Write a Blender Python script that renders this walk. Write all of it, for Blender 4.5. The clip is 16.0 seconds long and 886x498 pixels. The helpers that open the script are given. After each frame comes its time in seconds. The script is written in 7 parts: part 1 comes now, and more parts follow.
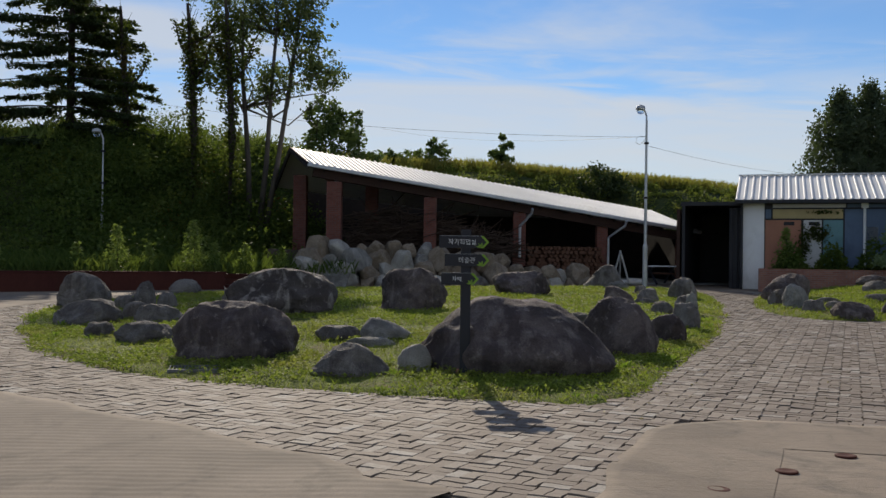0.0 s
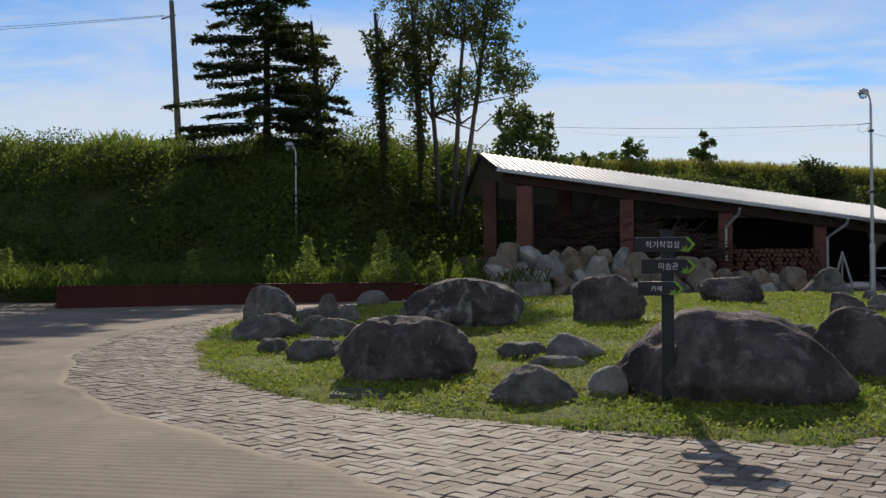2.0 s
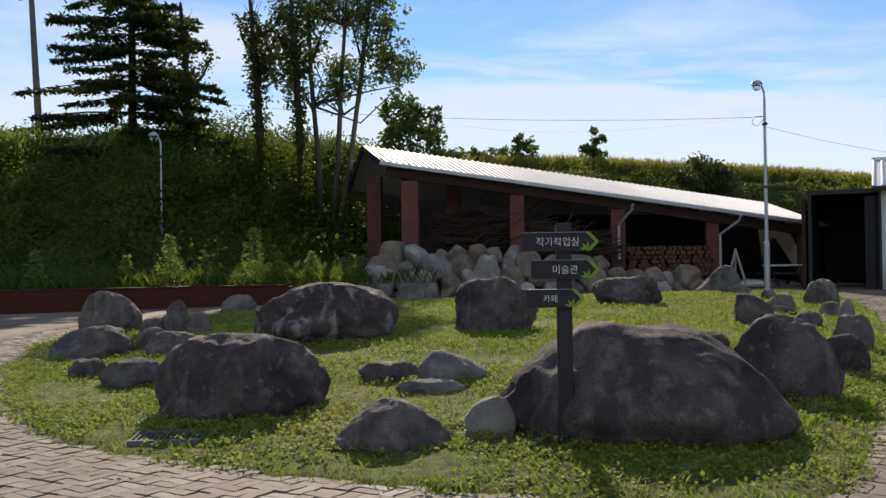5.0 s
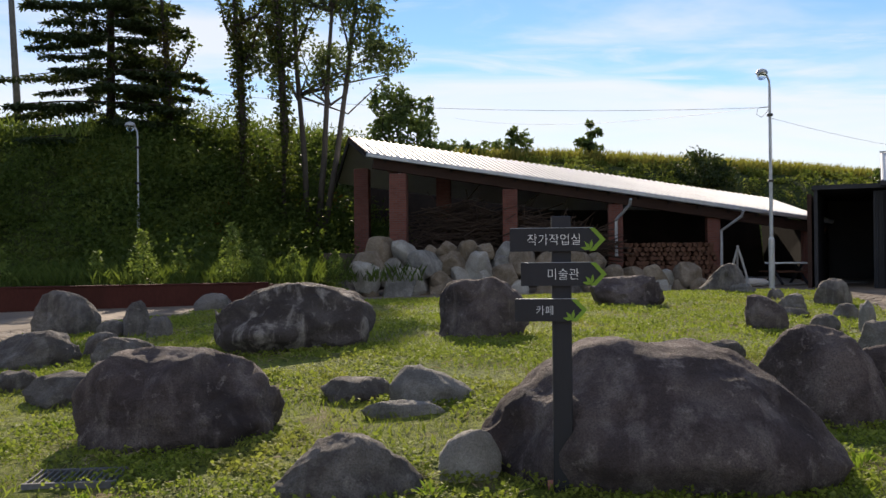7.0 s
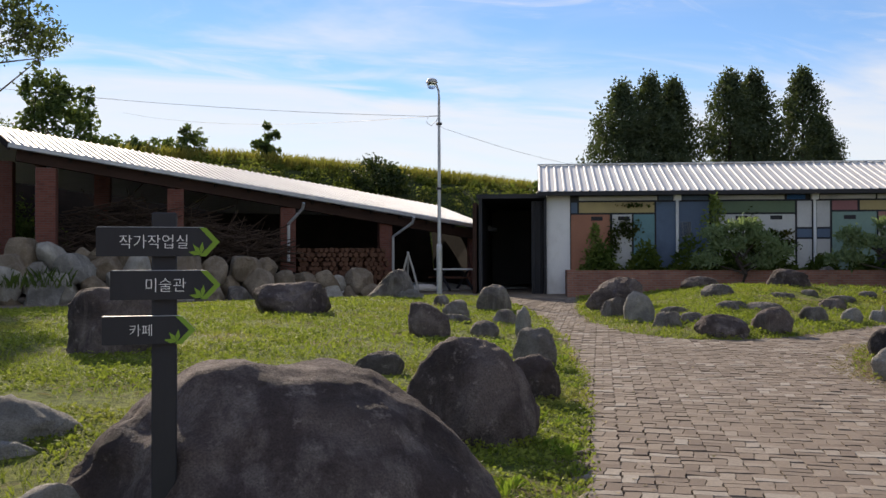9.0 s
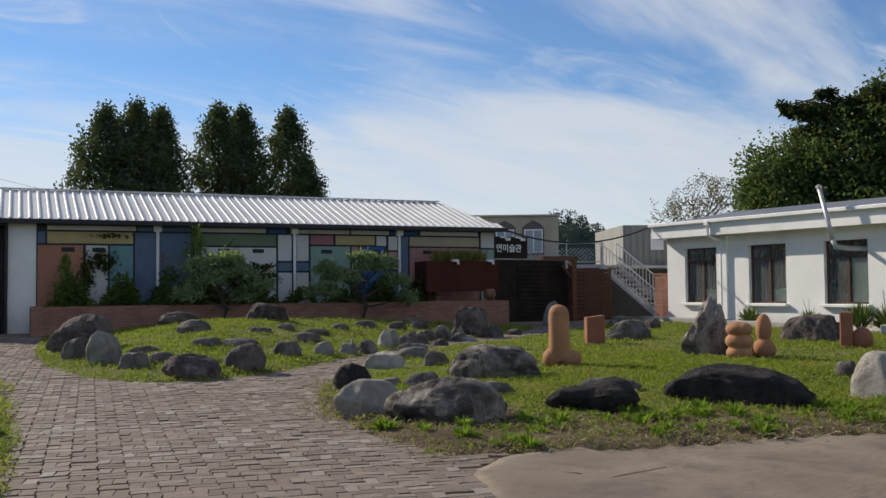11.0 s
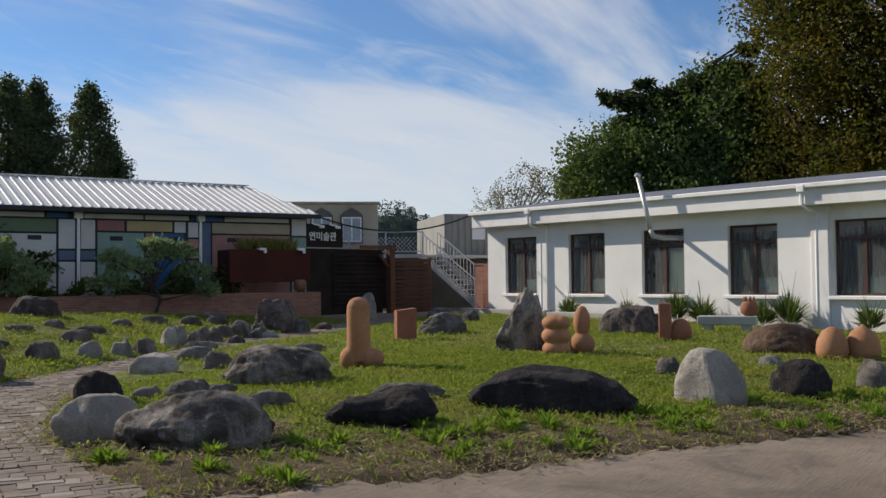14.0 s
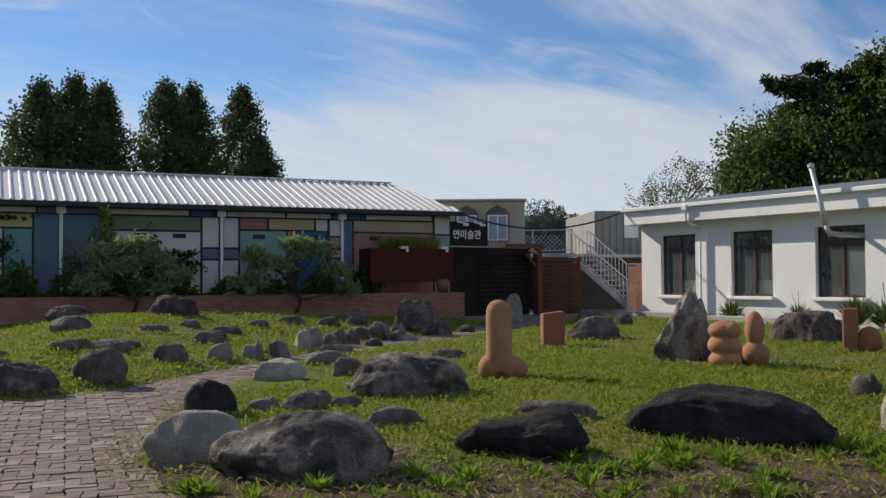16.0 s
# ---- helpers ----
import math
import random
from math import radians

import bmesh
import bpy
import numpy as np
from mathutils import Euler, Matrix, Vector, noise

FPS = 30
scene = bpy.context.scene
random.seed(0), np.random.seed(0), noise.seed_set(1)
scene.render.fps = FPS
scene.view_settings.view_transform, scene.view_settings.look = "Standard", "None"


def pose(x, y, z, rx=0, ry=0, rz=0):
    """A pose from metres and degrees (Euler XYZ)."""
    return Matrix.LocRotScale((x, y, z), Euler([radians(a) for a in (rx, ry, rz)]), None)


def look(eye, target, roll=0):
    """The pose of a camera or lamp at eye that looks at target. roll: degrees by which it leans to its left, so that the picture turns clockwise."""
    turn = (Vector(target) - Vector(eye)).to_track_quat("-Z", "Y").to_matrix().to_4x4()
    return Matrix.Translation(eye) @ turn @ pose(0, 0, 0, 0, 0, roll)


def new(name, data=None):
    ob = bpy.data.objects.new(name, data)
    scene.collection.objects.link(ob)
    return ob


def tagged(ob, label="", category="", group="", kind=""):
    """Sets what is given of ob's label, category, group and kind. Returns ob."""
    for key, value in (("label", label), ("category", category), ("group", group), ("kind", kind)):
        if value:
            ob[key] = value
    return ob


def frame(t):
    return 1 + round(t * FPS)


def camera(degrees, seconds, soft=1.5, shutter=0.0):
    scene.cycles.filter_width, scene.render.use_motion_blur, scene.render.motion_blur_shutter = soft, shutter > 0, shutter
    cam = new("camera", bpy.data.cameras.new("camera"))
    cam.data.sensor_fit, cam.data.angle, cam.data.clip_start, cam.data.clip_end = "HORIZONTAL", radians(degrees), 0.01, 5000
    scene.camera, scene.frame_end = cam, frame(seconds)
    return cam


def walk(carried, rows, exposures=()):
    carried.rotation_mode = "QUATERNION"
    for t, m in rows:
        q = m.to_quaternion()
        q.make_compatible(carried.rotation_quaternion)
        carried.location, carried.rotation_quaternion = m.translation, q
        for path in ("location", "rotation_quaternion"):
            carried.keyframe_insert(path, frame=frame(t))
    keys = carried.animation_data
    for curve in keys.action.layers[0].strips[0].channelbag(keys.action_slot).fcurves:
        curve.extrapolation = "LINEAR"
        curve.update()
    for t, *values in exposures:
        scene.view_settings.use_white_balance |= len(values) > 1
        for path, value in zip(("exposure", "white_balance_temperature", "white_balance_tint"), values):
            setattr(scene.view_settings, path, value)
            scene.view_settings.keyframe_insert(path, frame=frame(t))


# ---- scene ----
cam = camera(49.4, 16.0)
METRES, EYE, TILT, LEAN, TURN = 10.5, 1.5, 0.0, 0.0, 0.0
ROWS = [
    (0.0, 0.0, 0.0, 0.0, -0.01, 0.48, -0.76),
    (0.5, 0.0005, 0.038, 0.0006, 4.03, 0.55, -0.27),
    (1.0, 0.0028, 0.0718, 0.0, 9.64, 0.79, 0.14),
    (1.5, 0.0065, 0.1041, 0.0008, 11.75, 0.98, 0.23),
    (2.0, 0.0027, 0.1372, 0.0006, 11.69, 0.87, 0.35),
    (2.5, 0.0032, 0.1677, -0.0008, 11.48, 0.8, 0.72),
    (3.0, 0.0069, 0.2009, 0.002, 9.63, 0.75, 0.79),
    (3.5, 0.0037, 0.2388, 0.0023, 6.21, 0.69, 0.78),
    (4.0, 0.0038, 0.2676, 0.0013, 5.75, 0.69, 0.76),
    (4.5, 0.0068, 0.3015, 0.0045, 5.54, 0.73, 0.67),
    (5.0, 0.0037, 0.3372, 0.0037, 5.38, 0.73, 0.73),
    (7.5, 0.008, 0.4872, 0.0077, 4.76, 0.41, 0.39),
    (8.0, 0.0158, 0.507, 0.0071, 2.01, 0.5, 0.28),
    (8.5, 0.0225, 0.5334, 0.0083, -5.19, 0.52, 0.2),
    (9.0, 0.0423, 0.5548, 0.0079, -13.7, 0.62, 0.14),
    (9.5, 0.0637, 0.5735, 0.0105, -21.85, 0.76, 0.03),
    (10.0, 0.0794, 0.5959, 0.0107, -29.88, 1.64, -0.05),
    (12.5, 0.207, 0.6652, 0.0126, -52.95, 1.89, 1.09),
    (13.0, 0.232, 0.6784, 0.0107, -53.38, 1.94, 0.96),
    (13.5, 0.2569, 0.6994, 0.0124, -53.42, 1.9, 0.74),
    (14.0, 0.2869, 0.7175, 0.0103, -53.19, 1.76, 0.6),
    (14.5, 0.3118, 0.7337, 0.0112, -51.23, 1.81, 0.48),
    (15.0, 0.336, 0.7568, 0.0121, -50.26, 1.87, 0.34),
    (15.5, 0.363, 0.7783, 0.0099, -46.05, 1.88, 0.33),
    (16.0, 0.392, 0.7984, 0.0116, -44.36, 1.81, 0.35),
]
walk(cam, [(t, pose(0, 0, EYE, TILT, LEAN, TURN) @ pose(METRES * x, METRES * y, METRES * z, 90 + pitch, roll, yaw)) for t, x, y, z, yaw, pitch, roll in ROWS],
     exposures=[(0.0, -0.05, 6600, 10), (2.5, 0.13, 6650, 11), (5.0, 0.36, 6750, 12), (7.5, 0.54, 7000, 14), (9.0, 0.43, 7000, 14), (10.0, 0.18, 6700, 10), (12.5, 0.09, 6600, 11), (16.0, 0.03, 6600, 11)])

# ---- daylight ----
SUN_AZ, SUN_EL = radians(-9), radians(29.5)   # azimuth from +y towards +x
world = bpy.data.worlds.new("sky")
scene.world = world
world.use_nodes = True
wn, wl = world.node_tree.nodes, world.node_tree.links
wn.clear()
w_out = wn.new("ShaderNodeOutputWorld")
w_bg = wn.new("ShaderNodeBackground")
w_sky = wn.new("ShaderNodeTexSky")
w_sky.sky_type = "NISHITA"
w_sky.sun_disc = False
w_sky.sun_elevation = SUN_EL
w_sky.sun_rotation = SUN_AZ
w_sky.air_density, w_sky.dust_density, w_sky.ozone_density = 1.0, 0.0, 2.5
w_bg.inputs["Strength"].default_value = 0.12
# thin streaked clouds, stretched along the horizon
w_geo = wn.new("ShaderNodeNewGeometry")
w_sep = wn.new("ShaderNodeSeparateXYZ")
wl.new(w_geo.outputs["Position"], w_sep.inputs[0])


def wmath(op, a, b=None, clamp=False):
    n = wn.new("ShaderNodeMath")
    n.operation, n.use_clamp = op, clamp
    for i, v in enumerate((a, b)):
        if v is None:
            continue
        if isinstance(v, (int, float)):
            n.inputs[i].default_value = v
        else:
            wl.new(v, n.inputs[i])
    return n.outputs[0]


up = wmath("MAXIMUM", w_sep.outputs[2], 0.0)
den = wmath("ADD", up, 0.22)
cx, cy = wmath("DIVIDE", w_sep.outputs[0], den), wmath("DIVIDE", w_sep.outputs[1], den)
w_com = wn.new("ShaderNodeCombineXYZ")
wl.new(cx, w_com.inputs[0])
wl.new(cy, w_com.inputs[1])
w_map = wn.new("ShaderNodeMapping")
w_map.inputs["Rotation"].default_value = (0, 0, radians(28))
w_map.inputs["Scale"].default_value = (0.7, 1.7, 1)
w_map.inputs["Location"].default_value = (1.35, 0.42, 0.0)
wl.new(w_com.outputs[0], w_map.inputs[0])


def wnoise(scale, detail, rough, distortion):
    n = wn.new("ShaderNodeTexNoise")
    n.inputs["Scale"].default_value, n.inputs["Detail"].default_value = scale, detail
    n.inputs["Roughness"].default_value, n.inputs["Distortion"].default_value = rough, distortion
    wl.new(w_map.outputs[0], n.inputs["Vector"])
    return n.outputs["Fac"]


def wramp(v, lo, hi):
    n = wn.new("ShaderNodeMapRange")
    n.interpolation_type = "SMOOTHSTEP"
    n.inputs["From Min"].default_value, n.inputs["From Max"].default_value = lo, hi
    wl.new(v, n.inputs["Value"])
    return n.outputs["Result"]


veil = wramp(wnoise(0.9, 6, 0.55, 1.0), 0.42, 0.68)
wisp = wramp(wnoise(2.4, 8, 0.6, 1.0), 0.50, 0.80)
edge = wmath("ADD", up, wmath("MULTIPLY", wmath("SUBTRACT", wnoise(1.6, 5, 0.55, 0.8), 0.5), 0.22))
low = wmath("SUBTRACT", 1.0, wramp(edge, 0.135, 0.215))   # a sheet of cloud lies low down
cloud = wmath("MAXIMUM", wmath("MULTIPLY", veil, 0.75), wmath("MULTIPLY", wisp, 0.7))
cloud = wmath("MAXIMUM", cloud, wmath("MULTIPLY", low, wmath("ADD", wmath("MULTIPLY", wnoise(3.0, 6, 0.55, 0.6), 0.5), 0.48)), True)
w_mix = wn.new("ShaderNodeMix")
w_mix.data_type = "RGBA"
wl.new(cloud, w_mix.inputs["Factor"])
w_tint = wn.new("ShaderNodeMix")
w_tint.data_type, w_tint.blend_type = "RGBA", "MULTIPLY"
w_tint.inputs["Factor"].default_value = 1.0
w_tint.inputs["B"].default_value = (0.57, 0.71, 0.88, 1)
wl.new(w_sky.outputs[0], w_tint.inputs["A"])
wl.new(w_tint.outputs["Result"], w_mix.inputs["A"])
w_mix.inputs["B"].default_value = (5.5, 5.7, 5.95, 1)
wl.new(w_mix.outputs["Result"], w_bg.inputs["Color"])
wl.new(w_bg.outputs[0], w_out.inputs[0])

sun = new("sun", bpy.data.lights.new("sun", "SUN"))
sun.data.energy, sun.data.angle, sun.data.color = 5.0, radians(0.55), (1.0, 0.90, 0.75)
sun_dir = Vector((math.sin(SUN_AZ) * math.cos(SUN_EL), math.cos(SUN_AZ) * math.cos(SUN_EL), math.sin(SUN_EL)))
sun.matrix_world = look(sun_dir * 60, (0, 0, 0))


# ---- materials ----
class Mat:
    """A node material built from one or two scales of noise."""

    def __init__(self, name, rough=0.8, metal=0.0):
        self.m = bpy.data.materials.new(name)
        self.m.use_nodes = True
        self.n, self.l = self.m.node_tree.nodes, self.m.node_tree.links
        self.b = self.n["Principled BSDF"]
        self.b.inputs["Roughness"].default_value = rough
        self.b.inputs["Metallic"].default_value = metal
        self.b.inputs["Specular IOR Level"].default_value = 0.18 if rough >= 0.75 else 0.45
        self.tc = self.n.new("ShaderNodeTexCoord")
        self.geo = self.n.new("ShaderNodeNewGeometry")

    def pos(self, scale=(1, 1, 1), rot=(0, 0, 0), local=False):
        mp = self.n.new("ShaderNodeMapping")
        mp.inputs["Scale"].default_value, mp.inputs["Rotation"].default_value = scale, rot
        self.l.new(self.tc.outputs["Object"] if local else self.geo.outputs["Position"], mp.inputs[0])
        return mp.outputs[0]

    def noise(self, scale, detail=5, rough=0.55, vec=None, dist=0.0):
        t = self.n.new("ShaderNodeTexNoise")
        t.inputs["Scale"].default_value, t.inputs["Detail"].default_value = scale, detail
        t.inputs["Roughness"].default_value, t.inputs["Distortion"].default_value = rough, dist
        self.l.new(vec or self.pos(), t.inputs["Vector"])
        return t.outputs["Fac"]

    def rng(self, v, lo, hi, a=0.0, b=1.0):
        r = self.n.new("ShaderNodeMapRange")
        for k, x in (("From Min", lo), ("From Max", hi), ("To Min", a), ("To Max", b)):
            r.inputs[k].default_value = x
        self.l.new(v, r.inputs["Value"])
        return r.outputs["Result"]

    def mix(self, fac, a, b, mode="MIX"):
        x = self.n.new("ShaderNodeMix")
        x.data_type, x.blend_type = "RGBA", mode
        for sock, v in (("Factor", fac), ("A", a), ("B", b)):
            if isinstance(v, tuple):
                x.inputs[sock].default_value = (*v, 1)
            elif isinstance(v, (int, float)):
                x.inputs[sock].default_value = v
            else:
                self.l.new(v, x.inputs[sock])
        return x.outputs["Result"]

    def island(self):
        return self.geo.outputs["Random Per Island"]

    def rand(self):
        o = self.n.new("ShaderNodeObjectInfo")
        return o.outputs["Random"]

    def color(self, c):
        self.l.new(c, self.b.inputs["Base Color"])
        return self

    def rough(self, v):
        self.l.new(v, self.b.inputs["Roughness"])
        return self

    def bump(self, v, strength=0.3, dist=0.02):
        bp = self.n.new("ShaderNodeBump")
        bp.inputs["Strength"].default_value, bp.inputs["Distance"].default_value = strength, dist
        self.l.new(v, bp.inputs["Height"])
        self.l.new(bp.outputs[0], self.b.inputs["Normal"])
        return self

    def translucent(self, c, amount=0.35):
        t = self.n.new("ShaderNodeBsdfTranslucent")
        if isinstance(c, tuple):
            t.inputs[0].default_value = (*c, 1)
        else:
            self.l.new(c, t.inputs[0])
        mx = self.n.new("ShaderNodeMixShader")
        mx.inputs[0].default_value = amount
        self.l.new(self.b.outputs[0], mx.inputs[1])
        self.l.new(t.outputs[0], mx.inputs[2])
        self.l.new(mx.outputs[0], self.n["Material Output"].inputs[0])
        return self


def surface(name, a, b, scale=2.0, fine=25.0, rough=0.8, metal=0.0, bump=0.25, dist=0.01, fine_mix=0.35, dark=None, vec_scale=(1, 1, 1), vary=0.0):
    """Two tones over a coarse and a fine noise, with relief; dark adds worn blotches; vary shifts whole objects."""
    m = Mat(name, rough, metal)
    v = m.pos(vec_scale)
    big, small = m.noise(scale, 6, 0.6, v), m.noise(fine, 4, 0.6, v)
    c = m.mix(m.rng(big, 0.32, 0.68), a, b)
    c = m.mix(m.rng(small, 0.3, 0.7, 0, fine_mix), c, tuple(x * 0.55 for x in a))
    if dark:
        c = m.mix(m.rng(m.noise(scale * 0.6, 7, 0.65, v, 0.5), 0.56, 0.70, 0, 0.8), c, dark)
    if vary:
        c = m.mix(m.rng(m.rand(), 0, 1, 0, vary), c, tuple(x * 0.4 for x in b))
    m.color(c)
    if bump:
        m.bump(m.noise(fine, 6, 0.65, v), bump, dist)
    return m.m


def rock_mat(name, base, pale, lichen, moss=0.25, patch=0.5, streaks=0.5):
    """Weathered field stone: broad stains, lichen rosettes, run-off streaks, grit and fine cracks."""
    m = Mat(name, 0.88)
    v = m.pos()
    c = m.mix(m.rng(m.noise(2.3, 9, 0.68, v, 0.5), 0.42, 0.60), base, pale)
    c = m.mix(m.rng(m.noise(0.9, 5, 0.55, v, 0.6), 0.5, 0.6, 0, patch), c, tuple(x * 0.35 for x in base))
    streak = m.noise(5.5, 5, 0.6, m.pos((1, 1, 0.10)), 0.25)
    c = m.mix(m.rng(streak, 0.53, 0.66, 0, streaks), c, lichen)
    c = m.mix(m.rng(m.noise(9.0, 9, 0.74, v, 0.2), 0.57, 0.68, 0, 0.55), c, lichen)
    c = m.mix(m.rng(m.noise(85, 4, 0.65, v), 0.4, 0.72, 0, 0.65), c, tuple(x * 0.4 for x in base))
    c = m.mix(m.rng(m.noise(1.3, 5, 0.6, v), 0.6, 0.74, 0, moss), c, (0.055, 0.05, 0.02))
    m.color(c)
    h = m.n.new("ShaderNodeMath")
    h.operation = "ADD"
    m.l.new(m.noise(7, 10, 0.66, v, 0.6), h.inputs[0])
    m.l.new(m.rng(m.noise(60, 5, 0.7, v), 0, 1, 0, 0.3), h.inputs[1])
    m.bump(h.outputs[0], 1.0, 0.085)
    return m.m


ROCK = {
    "d": rock_mat("rock_dark", (0.095, 0.074, 0.072), (0.203, 0.165, 0.151), (0.486, 0.419, 0.378), 0.15, 0.6, 0.3),
    "s": rock_mat("rock_streaked", (0.091, 0.075, 0.070), (0.195, 0.169, 0.153), (0.520, 0.468, 0.416), 0.1, 0.4, 0.75),
    "k": rock_mat("rock_black", (0.034, 0.031, 0.034), (0.068, 0.060, 0.058), (0.208, 0.182, 0.169), 0.1, 0.3, 0.15),
    "g": rock_mat("rock_grey", (0.126, 0.110, 0.101), (0.264, 0.240, 0.216), (0.480, 0.444, 0.396), 0.25, 0.45, 0.3),
    "m": rock_mat("rock_mottled", (0.098, 0.081, 0.072), (0.416, 0.370, 0.325), (0.620, 0.572, 0.507), 0.1, 0.9, 0.45),
    "l": rock_mat("rock_light", (0.220, 0.209, 0.193), (0.385, 0.369, 0.336), (0.506, 0.484, 0.440), 0.2, 0.35, 0.3),
    "w": rock_mat("rock_white", (0.38, 0.35, 0.305), (0.56, 0.53, 0.47), (0.62, 0.59, 0.53), 0.1, 0.25, 0.2),
    "b": rock_mat("rock_brown", (0.11, 0.070, 0.050), (0.21, 0.135, 0.095), (0.30, 0.25, 0.22), 0.2, 0.5, 0.2),
}


def grass_ground():
    m = Mat("lawn_soil", 0.95)
    v = m.pos()
    c = m.mix(m.rng(m.noise(0.55, 6, 0.6, v, 0.4), 0.38, 0.62), (0.15, 0.20, 0.022), (0.24, 0.27, 0.05))
    c = m.mix(m.rng(m.noise(11, 6, 0.7, v, 0.6), 0.42, 0.6, 0, 0.85), c, (0.045, 0.06, 0.012))
    c = m.mix(m.rng(m.noise(1.1, 8, 0.7, v, 0.7), 0.56, 0.66, 0, 0.85), c, (0.235, 0.175, 0.11))
    c = m.mix(m.rng(m.noise(70, 4, 0.7, v), 0.4, 0.7, 0, 0.5), c, (0.05, 0.045, 0.02))
    m.color(c)
    m.bump(m.noise(30, 6, 0.7, v), 0.9, 0.05)
    return m.m


def bare_ground():
    m = Mat("bare_earth_and_thatch", 0.95)
    v = m.pos()
    c = m.mix(m.rng(m.noise(1.4, 8, 0.68, v, 0.6), 0.4, 0.6), (0.13, 0.09, 0.056), (0.29, 0.21, 0.135))
    c = m.mix(m.rng(m.noise(3.1, 7, 0.7, v, 0.5), 0.54, 0.62, 0, 0.8), c, (0.075, 0.095, 0.02))
    c = m.mix(m.rng(m.noise(48, 5, 0.7, v), 0.38, 0.68, 0, 0.75), c, (0.035, 0.026, 0.018))
    c = m.mix(m.rng(m.noise(90, 3, 0.6, v), 0.62, 0.70, 0, 0.8), c, (0.36, 0.28, 0.18))
    m.color(c)
    m.bump(m.noise(40, 7, 0.75, v), 1.0, 0.06)
    return m.m


def concrete():
    m = Mat("concrete_paving", 0.85)
    v = m.pos()
    c = m.mix(m.rng(m.noise(0.5, 7, 0.6, v, 0.3), 0.35, 0.65), (0.175, 0.138, 0.105), (0.28, 0.225, 0.172))
    c = m.mix(m.rng(m.noise(1.6, 9, 0.74, v, 0.8), 0.50, 0.68, 0, 0.8), c, (0.11, 0.094, 0.078))
    c = m.mix(m.rng(m.noise(90, 3, 0.6, v), 0.4, 0.75, 0, 0.4), c, (0.09, 0.08, 0.07))
    m.color(c)
    br = m.noise(3.0, 4, 0.5, m.pos((1.1, 15, 1), (0, 0, radians(-14))), 1.4)
    c = m.mix(m.rng(br, 0.50, 0.62, 0, 0.3), c, (0.10, 0.082, 0.066))
    crack = m.noise(0.8, 12, 0.8, v, 1.5)
    c = m.mix(m.rng(crack, 0.60, 0.64, 0, 0.35), c, (0.07, 0.06, 0.05))
    m.color(c)
    m.bump(br, 0.35, 0.02)
    return m.m


def combed_concrete():
    """Concrete dragged with a comb before it set: wavering grooves over stains."""
    m = Mat("combed_concrete", 0.88)
    v = m.pos()
    w = m.n.new("ShaderNodeTexWave")
    w.wave_type, w.bands_direction = "RINGS", "Z"
    for k, x in (("Scale", 3.0), ("Distortion", 7.0), ("Detail", 4.0), ("Detail Scale", 0.35), ("Detail Roughness", 0.55)):
        w.inputs[k].default_value = x
    mp = m.n.new("ShaderNodeMapping")
    mp.inputs["Location"].default_value = (4.5, -2.5, 0)
    m.l.new(m.geo.outputs["Position"], mp.inputs[0])
    m.l.new(mp.outputs[0], w.inputs["Vector"])
    g = w.outputs["Fac"]
    c = m.mix(m.rng(m.noise(0.7, 7, 0.6, v, 0.4), 0.35, 0.65), (0.155, 0.125, 0.098), (0.25, 0.205, 0.16))
    c = m.mix(m.rng(m.noise(2.2, 8, 0.7, v, 0.8), 0.52, 0.7, 0, 0.7), c, (0.105, 0.088, 0.07))
    c = m.mix(m.rng(g, 0.3, 0.0, 0, 0.12), c, (0.075, 0.062, 0.05))
    c = m.mix(m.rng(m.noise(90, 3, 0.6, v), 0.4, 0.75, 0, 0.4), c, (0.09, 0.08, 0.07))
    m.color(c)
    m.bump(g, 0.13, 0.02)
    return m.m


M_GRASS = grass_ground()
M_COMBED = combed_concrete()
M_BARE = bare_ground()
M_CONC = concrete()
M_SOIL = surface("joint_soil", (0.06, 0.048, 0.037), (0.105, 0.085, 0.066), 3, 60, 0.95)
M_BANK = surface("bank_undergrowth", (0.035, 0.05, 0.014), (0.07, 0.085, 0.025), 0.5, 8, 0.95, 0, 0.9, 0.1)


# ---- mesh helpers ----
def smoothstep(a, b, v):
    t = np.clip((v - a) / (b - a), 0, 1)
    return t * t * (3 - 2 * t)


def box(bm, x0, x1, y0, y1, z0, z1, bevel=0.0):
    """An upright box between two corners, with its edges rounded off by bevel."""
    g = bmesh.ops.create_cube(bm, size=1.0)["verts"]
    bmesh.ops.transform(bm, matrix=Matrix.LocRotScale(((x0 + x1) / 2, (y0 + y1) / 2, (z0 + z1) / 2), None, (abs(x1 - x0), abs(y1 - y0), abs(z1 - z0))), verts=g)
    if bevel:
        es = list({e for v in g for e in v.link_edges})
        bmesh.ops.bevel(bm, geom=es, offset=bevel, segments=1, affect="EDGES")
    return g


def obox(bm, a, b, w, h, bevel=0.0):
    """A beam of width w and height h from point a to point b."""
    a, b = Vector(a), Vector(b)
    d = b - a
    q = d.to_track_quat("X", "Z")
    g = bmesh.ops.create_cube(bm, size=1.0)["verts"]
    bmesh.ops.transform(bm, matrix=Matrix.LocRotScale((a + b) / 2, q, (d.length, w, h)), verts=g)
    if bevel:
        es = list({e for v in g for e in v.link_edges})
        bmesh.ops.bevel(bm, geom=es, offset=bevel, segments=1, affect="EDGES")


